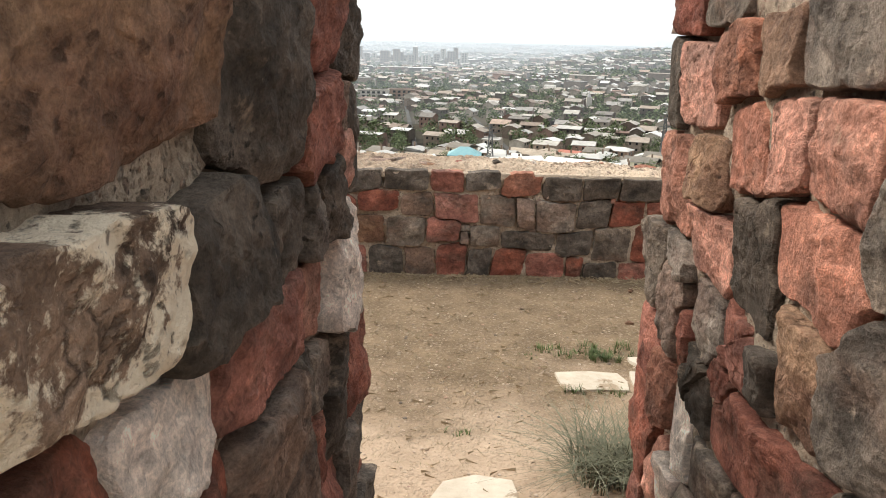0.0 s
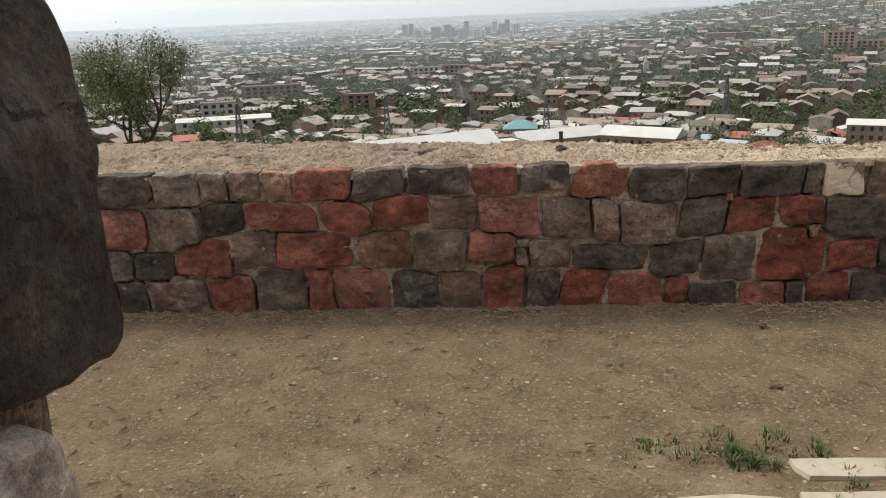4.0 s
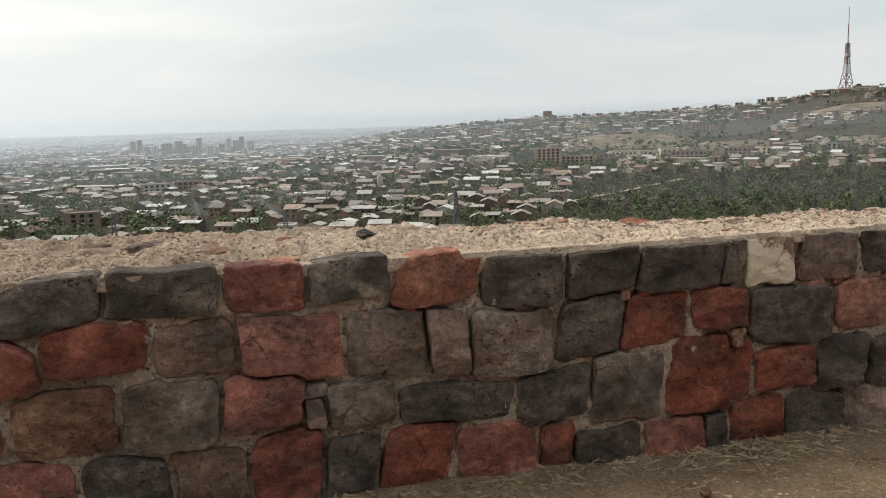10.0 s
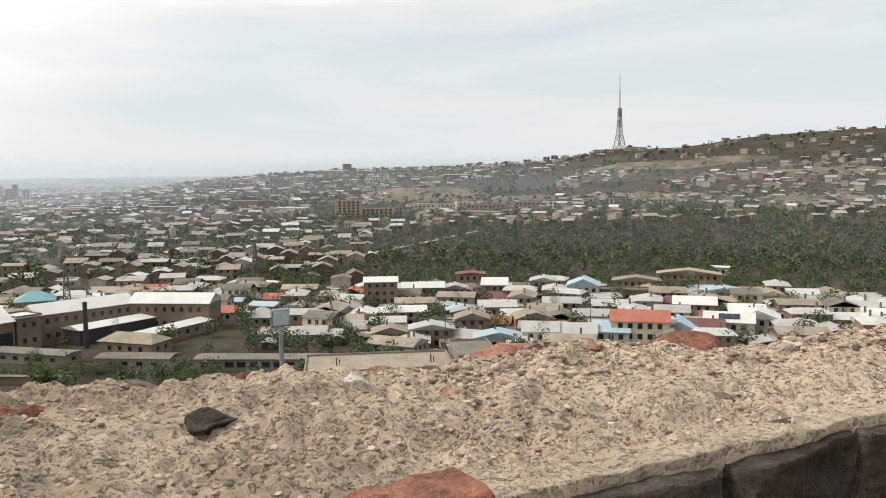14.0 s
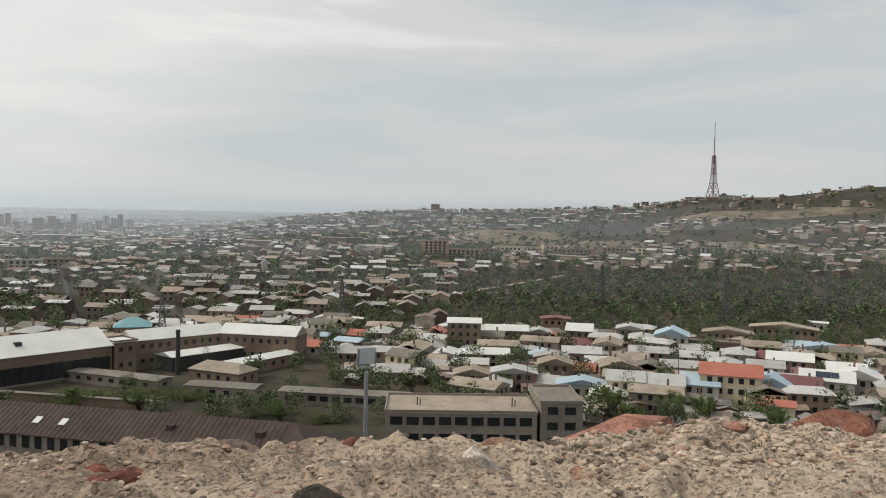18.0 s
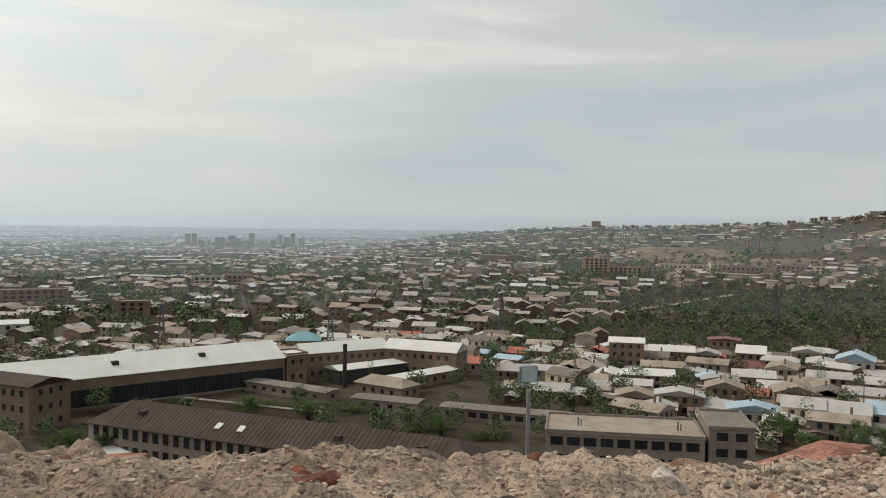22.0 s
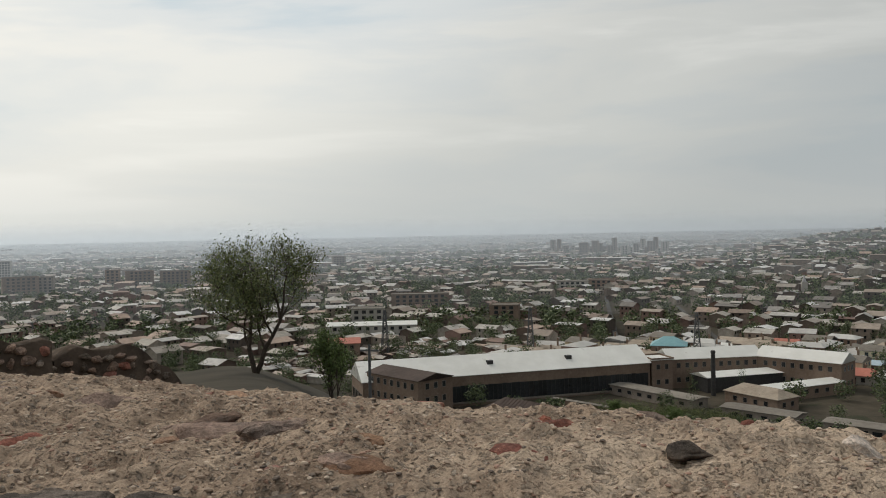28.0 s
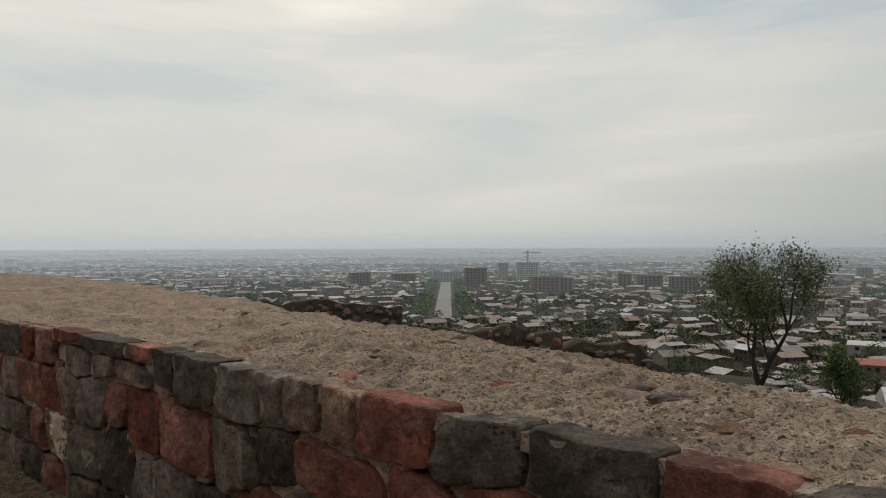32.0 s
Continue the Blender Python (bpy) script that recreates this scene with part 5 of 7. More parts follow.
def place_house(kind, x, y, turn):
    ob, m = KINDS[kind], pose(x, y, land(x, y), 0, 0, turn)
    if used[kind]:
        copy_thing(ob, m)
    else:
        ob.matrix_world = m
    used[kind] += 1
    TAKEN.append((x, y, 7.2))


# the nearer quarter, house by house: wall, roof, place, turn, length, depth, height, rise, storeys
HOUSE_WALLS = {"b": (BRICK, "brown brick"), "t": (TUFF_WALL, "pink stone"), "c": (CREAM_WALL, "cream plastered"), "p": (PALE_WALL, "pale rendered"), "g": (CONCRETE, "grey concrete")}
HOUSE_ROOFS = {"w": (WHITE_ROOF, "white sheet"), "p": (PALE_SHEET, "pale grey sheet"), "t": (TAN_ROOF, "tan slate"), "l": (BLUE_ROOF, "pale blue sheet"), "r": (RED_ROOF, "red"), "m": (MAROON_ROOF, "maroon"), "f": (FELT_ROOF, "flat grey"), "s": (SHEET_ROOF, "dull grey sheet")}
QUARTER = """
b w 123 280 -24 12 11 11.4 1.2 4, b w 144 287 -26 16 9 6.8 1.6 2, b p 157 285 -28 9.5 9 5.6 1.5 2, t m 180 312 -30 13 9 6.8 0.8 2, b w 173 281 -34 10 11 6.6 2.2 2, g p 193 276 -36 10.5 10 7.2 1.3 2,
p l 197 255 -40 12 12 7.6 2.4 2, t t 231 264 -41 19 9 5.8 1.6 2, t t 260 264 -45 26 9 6.6 1.8 2, p w 303 287 -46 8 7 4.4 0.3 1, b t 99 219 -23 10.5 8 5.0 1.6 2, b w 119 250 -24 13 9 5.0 1.4 2,
b t 130 225 -28 10.5 9 5.4 1.8 2, b p 153 247 -30 13 9 4.2 1.7 1, b t 146 214 62 11 12 5.8 2.0 2, p l 125 201 -30 14 8 4.0 1.5 1, c p 134 193 -34 10 9 6.4 2.0 2, c p 143 188 -38 11 11 6.0 2.0 2,
p l 153 185 -40 10 12 6.0 2.2 2, c r 160 181 -40 16 11 8.8 2.4 3, p l 171 177 -43 10 12 6.0 2.4 2, c m 180 176 -44 11 10 5.6 2.0 2, t w 209 209 -44 14 10 5.6 2.0 2, p l 240 225 -46 18 9 5.2 1.6 2,
p w 203 177 -48 13 10 6.2 2.4 2, c r 159 163 -42 9 7 4.2 0.9 1, b p 111 216 -26 13 8 5.4 1.4 2, b f 214 250 -40 22 8 4.6 0.7 1, p s 171 215 -37 14 10 4.2 1.5 1, b s 175 239 -36 13 9 4.8 1.5 2, p s 195 205 -42 11 10 4.8 1.5 2,
b f 104 232 -24 12 7 3.4 0.4 1, b s 137 240 -30 11 8 4.6 1.2 1, b f 120 229 -26 9 7 3.6 0.4 1, g p 186 226 -40 12 9 4.6 1.6 2, b t 160 228 52 10 11 4.8 1.8 2, b w 213 190 -44 11 10 5.4 1.8 2, t t 222 236 -42 13 9 5.2 1.6 2, p w 112 198 -26 9 6 3.2 0.6 1
"""
for line in QUARTER.replace("\n", " ").split(","):
    wall_key, roof_key, *sizes = line.split()
    x, y, turn, L, W, H, rise, floors = (float(w) for w in sizes)
    (wall, wall_name), (roof, roof_name) = HOUSE_WALLS[wall_key], HOUSE_ROOFS[roof_key]
    if int(y) % 3 == 0:          # its gable to the terrace
        turn, L, W = turn + 90, W, L
    storeys = "single-storey" if floors < 2 else "two-storey" if floors < 3 else "tall"
    home = building("house", (x, y), turn, L, W, H, wall, roof, rise, f"{storeys} {wall_name} house under a {roof_name} roof", "house", int(floors), 2.7, (1.2, 1.4), flat=roof_key == "f", over=0.25 if roof_key == "f" else 0.45, sides="frl", group="houses below the hill", sink=4)
    bm = bmesh.new()
    box(bm, (L * 0.2, 0.6, H), (L * 0.2 + 0.6, 1.2, H + rise + 0.9))
    part("chimney", bm, BRICK, home)
    bm = bmesh.new()
    box(bm, (-L * 0.3 - 0.5, -W / 2 - 0.06, -0.2), (-L * 0.3 + 0.5, -W / 2 + 0.04, 2.0))
    part("door", bm, BROWN_ROOF, home)
    if floors == 2 and int(x) % 2:
        bm = bmesh.new()
        box(bm, (-L * 0.28, -W / 2 - 1.3, H / 2 - 0.1), (L * 0.28, -W / 2, H / 2 + 0.1))
        balcony = part("balcony", bm, CONCRETE, home)
        bm = bmesh.new()
        box(bm, (-L * 0.28, -W / 2 - 1.3, H / 2 + 0.1), (L * 0.28, -W / 2 - 1.22, H / 2 + 0.95))
        part("parapet_panel", bm, wall, balcony)
    TAKEN.append((x, y, max(6.5, L * 0.5)))
building("house", (10, 333), -4, 13, 11, 6.5, BRICK, TEAL_ROOF, 2.8, "house with a teal hipped roof", "house", 2, 2.8, (1.2, 1.4), hip=5.0, base=-50)
building("house", (-120, 321), 20, 15, 11, 7.4, BRICK, RED_ROOF, 1.6, "brown house with dull red roof", "house", 2, 2.8, (1.4, 1.6), base=-50)
building("depot", (-131, 395), 16, 44, 15, 6.5, PALE_WALL, WHITE_ROOF, 1.2, "wide pale depot with grey-white roof", "depot", 2, 4.0, (1.6, 1.5), base=-50)
for x, y in ((10, 333), (-120, 321)):
    TAKEN.append((x, y, 11))
TAKEN.extend([(-131, 395, 14), (-146, 391, 14), (-116, 399, 14)])
panelled = building("house", (189.5, 175.5), -46, 14, 10, 6.6, PALE_WALL, WHITE_ROOF, 2.2, "pale house with solar panels on a white roof", "house", 2, 2.6, (1.1, 1.35), base=-50)
for k in range(3):
    bm = bmesh.new()
    box(bm, (-2.9 + 2.0 * k, -1.3, 0.1), (-1.0 + 2.0 * k, 1.3, 0.2), pose(0, -2.6, 7.85, math.degrees(math.atan2(2.2, 5))))
    part("solar_panel", bm, surface("solar_cells", (0.01, 0.014, 0.03), (0.02, 0.028, 0.05), 2, 0.15, 0.0, 0.0), panelled, "dark blue solar panel")
TAKEN.append((189, 175, 9))
rng = random.Random(21)
near_count = 0
for row in range(30):
    for col in range(56):
        u, v = col * 11.2 + rng.uniform(-3, 3) + (row % 2) * 5, row * 10.2 + rng.uniform(-2.5, 2.5)
        a = radians(-24)
        x, y = 40 + u * math.cos(a) - v * math.sin(a) - 110, 215 + u * math.sin(a) + v * math.cos(a) + 60
        d, az = math.hypot(x, y), math.degrees(math.atan2(x, y))
        inside = (16 < az < 58 and 203 < d < 352 and not (az < 24 and d < 245)) or (-27 < az < 16 and 296 < d < 375)
        if not inside or rng.random() < 0.1 or near_count > 300 or not is_free(x, y, 5.5):
            continue
        place_house(rng.randrange(len(KINDS)) if rng.random() < 0.8 else rng.choice((1, 3, 7, 2, 12)), x, y, rng.choice((-24, -24, -24, 66, -114, -40)) + rng.uniform(-6, 6) + turned(x, y) * 0.3)
        near_count += 1

# ---- the rest of the town: thousands of small houses, joined ----
wall_v, wall_f, roof_v, roof_f, win_v, win_f = [], [], [], [], [], []


def small_house(x, y, turn, L, W, H, rise, panes):
    z = land(x, y)
    c, s = math.cos(turn), math.sin(turn)

    def at(px, py, pz):
        return (x + px * c - py * s, y + px * s + py * c, z + pz)
    n = len(wall_v)
    a, b = L / 2, W / 2
    wall_v.extend([at(-a, -b, -4), at(a, -b, -4), at(a, b, -4), at(-a, b, -4), at(-a, -b, H), at(a, -b, H), at(a, b, H), at(-a, b, H), at(-a, 0, H + rise), at(a, 0, H + rise)])
    wall_f.extend([(n, n + 1, n + 5, n + 4), (n + 1, n + 2, n + 6, n + 9, n + 5), (n + 2, n + 3, n + 7, n + 6), (n + 3, n, n + 4, n + 8, n + 7)])
    n = len(roof_v)
    o, k = 0.5, rise * 0.5 / b
    roof_v.extend([at(-a - o, -b - o, H - k), at(a + o, -b - o, H - k), at(a + o, 0, H + rise + 0.05), at(-a - o, 0, H + rise + 0.05), at(a + o, b + o, H - k), at(-a - o, b + o, H - k),
                   at(-a - o, -b - o, H - k - 0.2), at(a + o, -b - o, H - k - 0.2)])
    roof_f.extend([(n, n + 1, n + 2, n + 3), (n + 3, n + 2, n + 4, n + 5), (n + 6, n + 7, n + 1, n)])
    if panes:
        for f in range(1 if H < 4 else 2):
            zc = 1.7 + 2.9 * f
            for px in (-a * 0.6, 0.0, a * 0.6):
                n = len(win_v)
                win_v.extend([at(px - 0.5, -b - 0.05, zc - 0.6), at(px + 0.5, -b - 0.05, zc - 0.6), at(px + 0.5, -b - 0.05, zc + 0.6), at(px - 0.5, -b - 0.05, zc + 0.6)])
                win_f.append((n, n + 1, n + 2, n + 3))


def infill(seed):
    """Low sheds and lean-tos that fill the yards between the nearer houses."""
    rng = random.Random(seed)
    for _ in range(1500):
        az, d = rng.uniform(-27, 58), rng.uniform(205, 380)
        if not ((16 < az and d < 355 and not (az < 24 and d < 245)) or (az < 16 and d > 292)):
            continue
        x, y = d * math.sin(radians(az)), d * math.cos(radians(az))
        if not all((x - p) ** 2 + (y - q) ** 2 > (r - 1.2) ** 2 for p, q, r in TAKEN):
            continue
        small_house(x, y, radians(rng.choice((-24, 66)) + rng.uniform(-8, 8)), rng.uniform(3.5, 8), rng.uniform(2.8, 4.6), rng.uniform(2.1, 2.9), rng.uniform(0.2, 0.8), False)
        TAKEN.append((x, y, 3.6))


def on_road(x, y):
    for (ax, ay), (bx, by), w in ROADS:
        ux, uy = bx - ax, by - ay
        q = max(0.0, min(1.0, ((x - ax) * ux + (y - ay) * uy) / (ux * ux + uy * uy)))
        if math.hypot(x - ax - q * ux, y - ay - q * uy) < w:
            return True
    return False


ROADS = (((-425, 391), (-1180, 1100), 24), ((-8, 330), (-30, 700), 4.6), ((38, 320), (22, 560), 4.4), ((120, 420), (330, 560), 9))
infill(5)
tree_spots = []
rng = random.Random(33)
ring_d = 262.0
while ring_d < 3900:
    step = 13.5 + ring_d * 0.0062
    az = -76.0
    while az < 61:
        az += math.degrees(step / ring_d) * rng.uniform(0.8, 1.25)
        d = ring_d + rng.uniform(-0.35, 0.35) * step
        x, y = polar(az, d)
        green = wobble(x * 0.008, y * 0.008, 2.0) + 0.5 * wobble(x * 0.03, y * 0.03, 7.0)
        cemetery = az > 22 + (d - 380) * 0.01 and 352 < d < 700
        quarry = 28 < az < 36 and 880 < d < 1200 or (24 < az < 31 and 900 < d < 1020)
        bare = az > 33 and d > 930 and wobble(x * 0.004, y * 0.009, 9.0) > 0.12
        if az > 13 and d > 1720 or (az > 38 and d < 420 and d > 352):
            continue
        if az > 38 and d > 1250 and rng.random() < 0.62:
            continue
        if cemetery:
            tree_spots.append((x, y, 1))
            continue
        if d < 300 and not (-70 < az < -24):
            if is_free(x, y, 3) and rng.random() < (0.25 if az > 14 else 0.1):
                tree_spots.append((x, y, 0))
            continue
        if on_road(x, y) or (d < 480 and not is_free(x, y, 6)):
            continue
        if quarry or bare:
            if rng.random() < 0.12:
                tree_spots.append((x, y, 0))
            continue
        if green > 0.18 or rng.random() < 0.25:
            tree_spots.append((x, y, 0))
            if rng.random() < 0.75:
                continue
        big = d > 700 and az < 33 and rng.random() < 0.04 + (d - 700) * 0.00006
        L, W = (rng.uniform(22, 46), rng.uniform(11, 18)) if big else (rng.uniform(8, 13), rng.uniform(6.5, 9.5))
        H = rng.choice((3.2, 3.4, 5.8, 6.2)) if not big else rng.choice((4, 6, 9))
        lay = radians(-24 + 50 * (wobble(x * 0.002, y * 0.002, 1.0) > 0.1)) + rng.choice((0, math.pi / 2)) + rng.uniform(-0.12, 0.12)
        if math.cos(lay) * y + math.sin(lay) * -x < 0:
            lay += math.pi
        small_house(x, y, lay, L, W, H, rng.uniform(0.6, 2.0) if not big else 0.6, d < 720)
    ring_d += step * 0.95
tagged(put("town_walls", mesh_of("town_walls", wall_v, wall_f), WALL_MIX), "walls of thousands of low town houses", "houses", kind="stuff")
tagged(put("town_roofs", mesh_of("town_roofs", roof_v, roof_f), ROOF_MIX), "sheet and slate roofs of the low town", "roofs", kind="stuff")
tagged(put("town_windows", mesh_of("town_windows", win_v, win_f), GLASS_DARK), "small dark windows of the town houses", "windows", kind="stuff")

# trees between the houses
ring_d = 205.0
while ring_d < 3400:
    step = 9.0 + ring_d * 0.0072
    az = -72.0
    while az < 60:
        az += math.degrees(step / ring_d) * rng.uniform(0.6, 1.4)
        d = ring_d + rng.uniform(-0.5, 0.5) * step
        x, y = polar(az, d)
        green = wobble(x * 0.008, y * 0.008, 2.0) + 0.6 * wobble(x * 0.03, y * 0.03, 7.0)
        if az > 13 and d > 1720 or on_road(x, y) or rng.random() > 0.9 + 0.8 * green:
            continue
        if az > 33 and d > 930 and rng.random() < 0.8:
            continue
        if d < 480 and not all((x - p) ** 2 + (y - q) ** 2 > (r - 2.5) ** 2 for p, q, r in TAKEN):
            continue
        if d < 300 and -24 < az < 16 and rng.random() < 0.45:
            continue
        tree_spots.append((x, y, 0))
    ring_d += step

# streets
ASPHALT = surface("worn_asphalt", (0.05, 0.048, 0.045), (0.09, 0.085, 0.08), 0.8, 0.9, 0.0, 0.0, 0.05)
PALE_ROAD = surface("sunlit_paving", (0.17, 0.16, 0.15), (0.24, 0.228, 0.215), 0.8, 0.8, 0.0, 0.0, 0.05)
DIRT_ROAD = surface("dirt_track", (0.3, 0.24, 0.17), (0.4, 0.33, 0.25), 0.8, 0.9, 0.0, 0.0, 0.05)
for (a, b, w), material in zip(ROADS, (PALE_ROAD, ASPHALT, ASPHALT, DIRT_ROAD)):
    verts, faces = [], []
    a, b = Vector((*a, 0)), Vector((*b, 0))
    side = (b - a).normalized().cross(Vector((0, 0, 1))) * (w * 0.27)
    for k in range(41):
        p = a.lerp(b, k / 40)
        for q in (-1, 1):
            r = p + q * side
            verts.append((r.x, r.y, land(p.x, p.y) + 0.9))
    faces = [(2 * k, 2 * k + 1, 2 * k + 3, 2 * k + 2) for k in range(40)]
    tagged(put("road", mesh_of("road", verts, faces), material), "street running through the town", kind="structure")
a, b = Vector((-425, 391, 0)), Vector((-1180, 1100, 0))
side = (b - a).normalized().cross(Vector((0, 0, 1)))
for k in range(150):
    p = a.lerp(b, k / 149)
    for q in (-1, 1):
        tree_spots.append((p.x + q * side.x * 13, p.y + q * side.y * 13, 2))
        tree_spots.append((p.x + q * side.x * 19, p.y + q * side.y * 19, 2))


# ---- trees of the town, joined ----
def leaf_cloud(verts, faces, centre, rx, rz, count, size, rng):
    """Small leaf sprays strewn through an uneven crown."""
    for _ in range(count):
        while True:
            p = Vector((rng.uniform(-1, 1), rng.uniform(-1, 1), rng.uniform(-1, 1)))
            if p.length < 1:
                break
        p *= 0.55 + 0.45 * p.length
        p += 0.25 * Vector((wobble(p.x, p.y, p.z + centre[0], 2.0), wobble(p.x + 5, p.y, p.z, 2.0), wobble(p.x, p.y + 5, p.z, 2.0)))
        c = Vector((centre[0] + p.x * rx, centre[1] + p.y * rx, centre[2] + p.z * rz))
        s = size * rng.uniform(0.6, 1.3)
        u = Vector((rng.uniform(-1, 1), rng.uniform(-1, 1), rng.uniform(-0.6, 0.6))).normalized()
        v = u.cross(Vector((rng.uniform(-1, 1), rng.uniform(-1, 1), rng.uniform(-1, 1)))).normalized()
        n = len(verts)
        verts.extend([c - u * s, c + v * s * 0.5, c + u * s, c - v * s * 0.5])
        faces.append((n, n + 1, n + 2, n + 3))


def foliage(name, dark, light, patchy=0.6):
    m = islands(name, [tuple(d + (l - d) * k / 5 for d, l in zip(dark, light)) for k in range(6)], 0.7, patchy)
    return m


LEAF_TOWN = foliage("town_tree_leaves", (0.043, 0.062, 0.024), (0.135, 0.17, 0.064))
LEAF_DARK = foliage("cemetery_tree_leaves", (0.025, 0.034, 0.017), (0.075, 0.085, 0.042))
LEAF_SPRING = foliage("spring_leaves", (0.06, 0.095, 0.02), (0.16, 0.22, 0.055))
rng = random.Random(51)
crowns = {0: ([], []), 1: ([], []), 2: ([], [])}
for x, y, kind in tree_spots:
    d = math.hypot(x, y)
    z = land(x, y)
    repeats = 7 if kind == 1 else 1
    for _ in range(repeats):
        px, py = x + rng.uniform(-6, 6) * (kind == 1), y + rng.uniform(-6, 6) * (kind == 1)
        h = rng.uniform(6, 9) if kind == 2 else rng.uniform(4.2, 9.0) if kind != 1 else rng.uniform(2.2, 5.6)
        poplar = rng.random() < 0.07
        rx, rz = (h * 0.22, h * 0.9) if poplar else (h * 0.5, h * 0.45)
        count = 40 if kind == 2 else 480 if d < 420 and kind != 1 else (52 if kind == 1 else 70) if d < 900 else 14
        leaf_cloud(*crowns[kind], (px, py, z + rz + h * 0.12), rx, rz, count, rx * (0.28 if kind == 2 else 0.105 if d < 420 else (0.19 if kind == 1 else 0.24) if d < 900 else 0.55), rng)
tagged(put("town_trees", mesh_of("town_trees", *crowns[0]), LEAF_TOWN), "dark green trees between the town houses", "trees", kind="stuff")
tagged(put("cemetery_trees", mesh_of("cemetery_trees", *crowns[1]), LEAF_DARK), "dense dark trees of the cemetery slope", "trees", kind="stuff")
tagged(put("avenue_trees", mesh_of("avenue_trees", *crowns[2]), LEAF_SPRING), "rows of green trees along the avenue", "trees", kind="stuff")
# gravestones between the cemetery trees
gv2, gf2 = [], []
for x, y, kind in tree_spots:
    if kind == 1:
        for _ in range(5):
            px, py = x + rng.uniform(-8, 8), y + rng.uniform(-8, 8)
            z, w, h = land(px, py), rng.uniform(0.5, 1.1), rng.uniform(0.8, 1.8)
            n = len(gv2)
            gv2.extend([(px - w, py - 0.2, z - 1), (px + w, py - 0.2, z - 1), (px + w, py - 0.2, z + h), (px - w, py - 0.2, z + h), (px - w, py + 0.4, z + h), (px + w, py + 0.4, z + h)])
            gf2.extend([(n, n + 1, n + 2, n + 3), (n + 3, n + 2, n + 5, n + 4)])
tagged(put("gravestones", mesh_of("gravestones", gv2, gf2), WALL_MIX), "grey gravestones scattered among the trees", "gravestones", kind="stuff")


# overgrown yards between the factory sheds
sv2, sf2 = [], []
rng = random.Random(63)
for cx, cy, rx, ry, count in ((-5, 236, 10, 4, 26), (12, 231, 12, 4, 30), (24, 229, 7, 4, 14), (37, 205, 6, 3, 8), (49, 194, 5, 3, 8), (141, 181, 7, 5, 12), (151, 171, 6, 5, 10), (95, 232, 7, 4, 8), (113, 262, 6, 4, 8), (-48, 207, 5, 3, 6), (-39, 204, 5, 3, 6)):
    for _ in range(int(count * 2.4)):
        x, y = cx + rng.gauss(0, 0.6) * rx, cy + rng.gauss(0, 0.6) * ry
        s = rng.uniform(0.8, 2.0)
        leaf_cloud(sv2, sf2, (x, y, land(x, y) + s * 0.8), s * 1.25, s, 220, 0.16, rng)
tagged(put("scrub", mesh_of("scrub", sv2, sf2), foliage("scrub_leaves", (0.05, 0.065, 0.02), (0.17, 0.19, 0.06))), "tangled green scrub in the factory yards", "bushes", kind="stuff")


# bare banks of pale earth on the far slope
BANK = surface("pale_bare_earth", (0.085, 0.07, 0.05), (0.27, 0.22, 0.165), 0.12, 1.0, 0.0, 0.0, 0.02, (0.1, 0.085, 0.055), 0.06, 0.53)
for name, az0, az1, d0, d1, lift in (("bank", 22.0, 31.5, 960, 1090, 9), ("bank", 30.0, 36.5, 900, 980, 5), ("bank", 36.5, 47.5, 860, 940, 6), ("bank", 47.5, 57.0, 820, 900, 6), ("bank", 37.0, 50.0, 1260, 1330, 7), ("bank", 45.0, 58.0, 1080, 1130, 6), ("bank", 24.2, 31.0, 520, 548, 1.2)):
    verts, faces = [], []
    for i in range(41):
        for j in range(7):
            f = j / 6
            az = az0 + (az1 - az0) * i / 40
            ragged = 1 - abs(2 * i / 40 - 1) ** 4
            d = d0 + (d1 - d0) * (0.5 + (f - 0.5) * ragged) + 18 * wobble(i * 0.19, lift, az0)
            x, y = polar(az, d)
            verts.append((x, y, land(x, y) - 0.6 + ragged * lift * (math.sin(math.pi * min(1.0, f * 1.25) / 2) if f < 0.9 else 0.6) + 1.2 * wobble(i * 0.6, j * 0.7, lift) * ragged))
    faces = [(i * 7 + j, (i + 1) * 7 + j, (i + 1) * 7 + j + 1, i * 7 + j + 1) for i in range(40) for j in range(6)]
    tagged(put("earth_bank", mesh_of("earth_bank", verts, faces, True), BANK), "bare bank of pale dug earth", kind="structure")

# ---- rocks, grit and plants close by ----
def rock_mesh(name, sx, sy, sz, seed, detail=2):
    """A broken stone: a sphere cut by a few planes and roughened."""
    rng = random.Random(seed)
    bm = bmesh.new()
    bmesh.ops.create_icosphere(bm, subdivisions=detail, radius=1.0)
    planes = [(Vector((rng.uniform(-1, 1), rng.uniform(-1, 1), rng.uniform(-0.6, 1))).normalized(), rng.uniform(0.5, 0.85)) for _ in range(7)]
    for v in bm.verts:
        for n, d in planes:
            over = v.co.dot(n) - d
            if over > 0:
                v.co -= n * over
        v.co *= 1 + 0.16 * wobble(*(v.co + Vector((seed, 0, 0))), 2.2) + 0.07 * wobble(*(v.co + Vector((seed, 9, 0))), 6.0)
        v.co = Vector((v.co.x * sx, v.co.y * sy, v.co.z * sz))
    me = bpy.data.meshes.new(name)
    bm.to_mesh(me)
    bm.free()
    return me


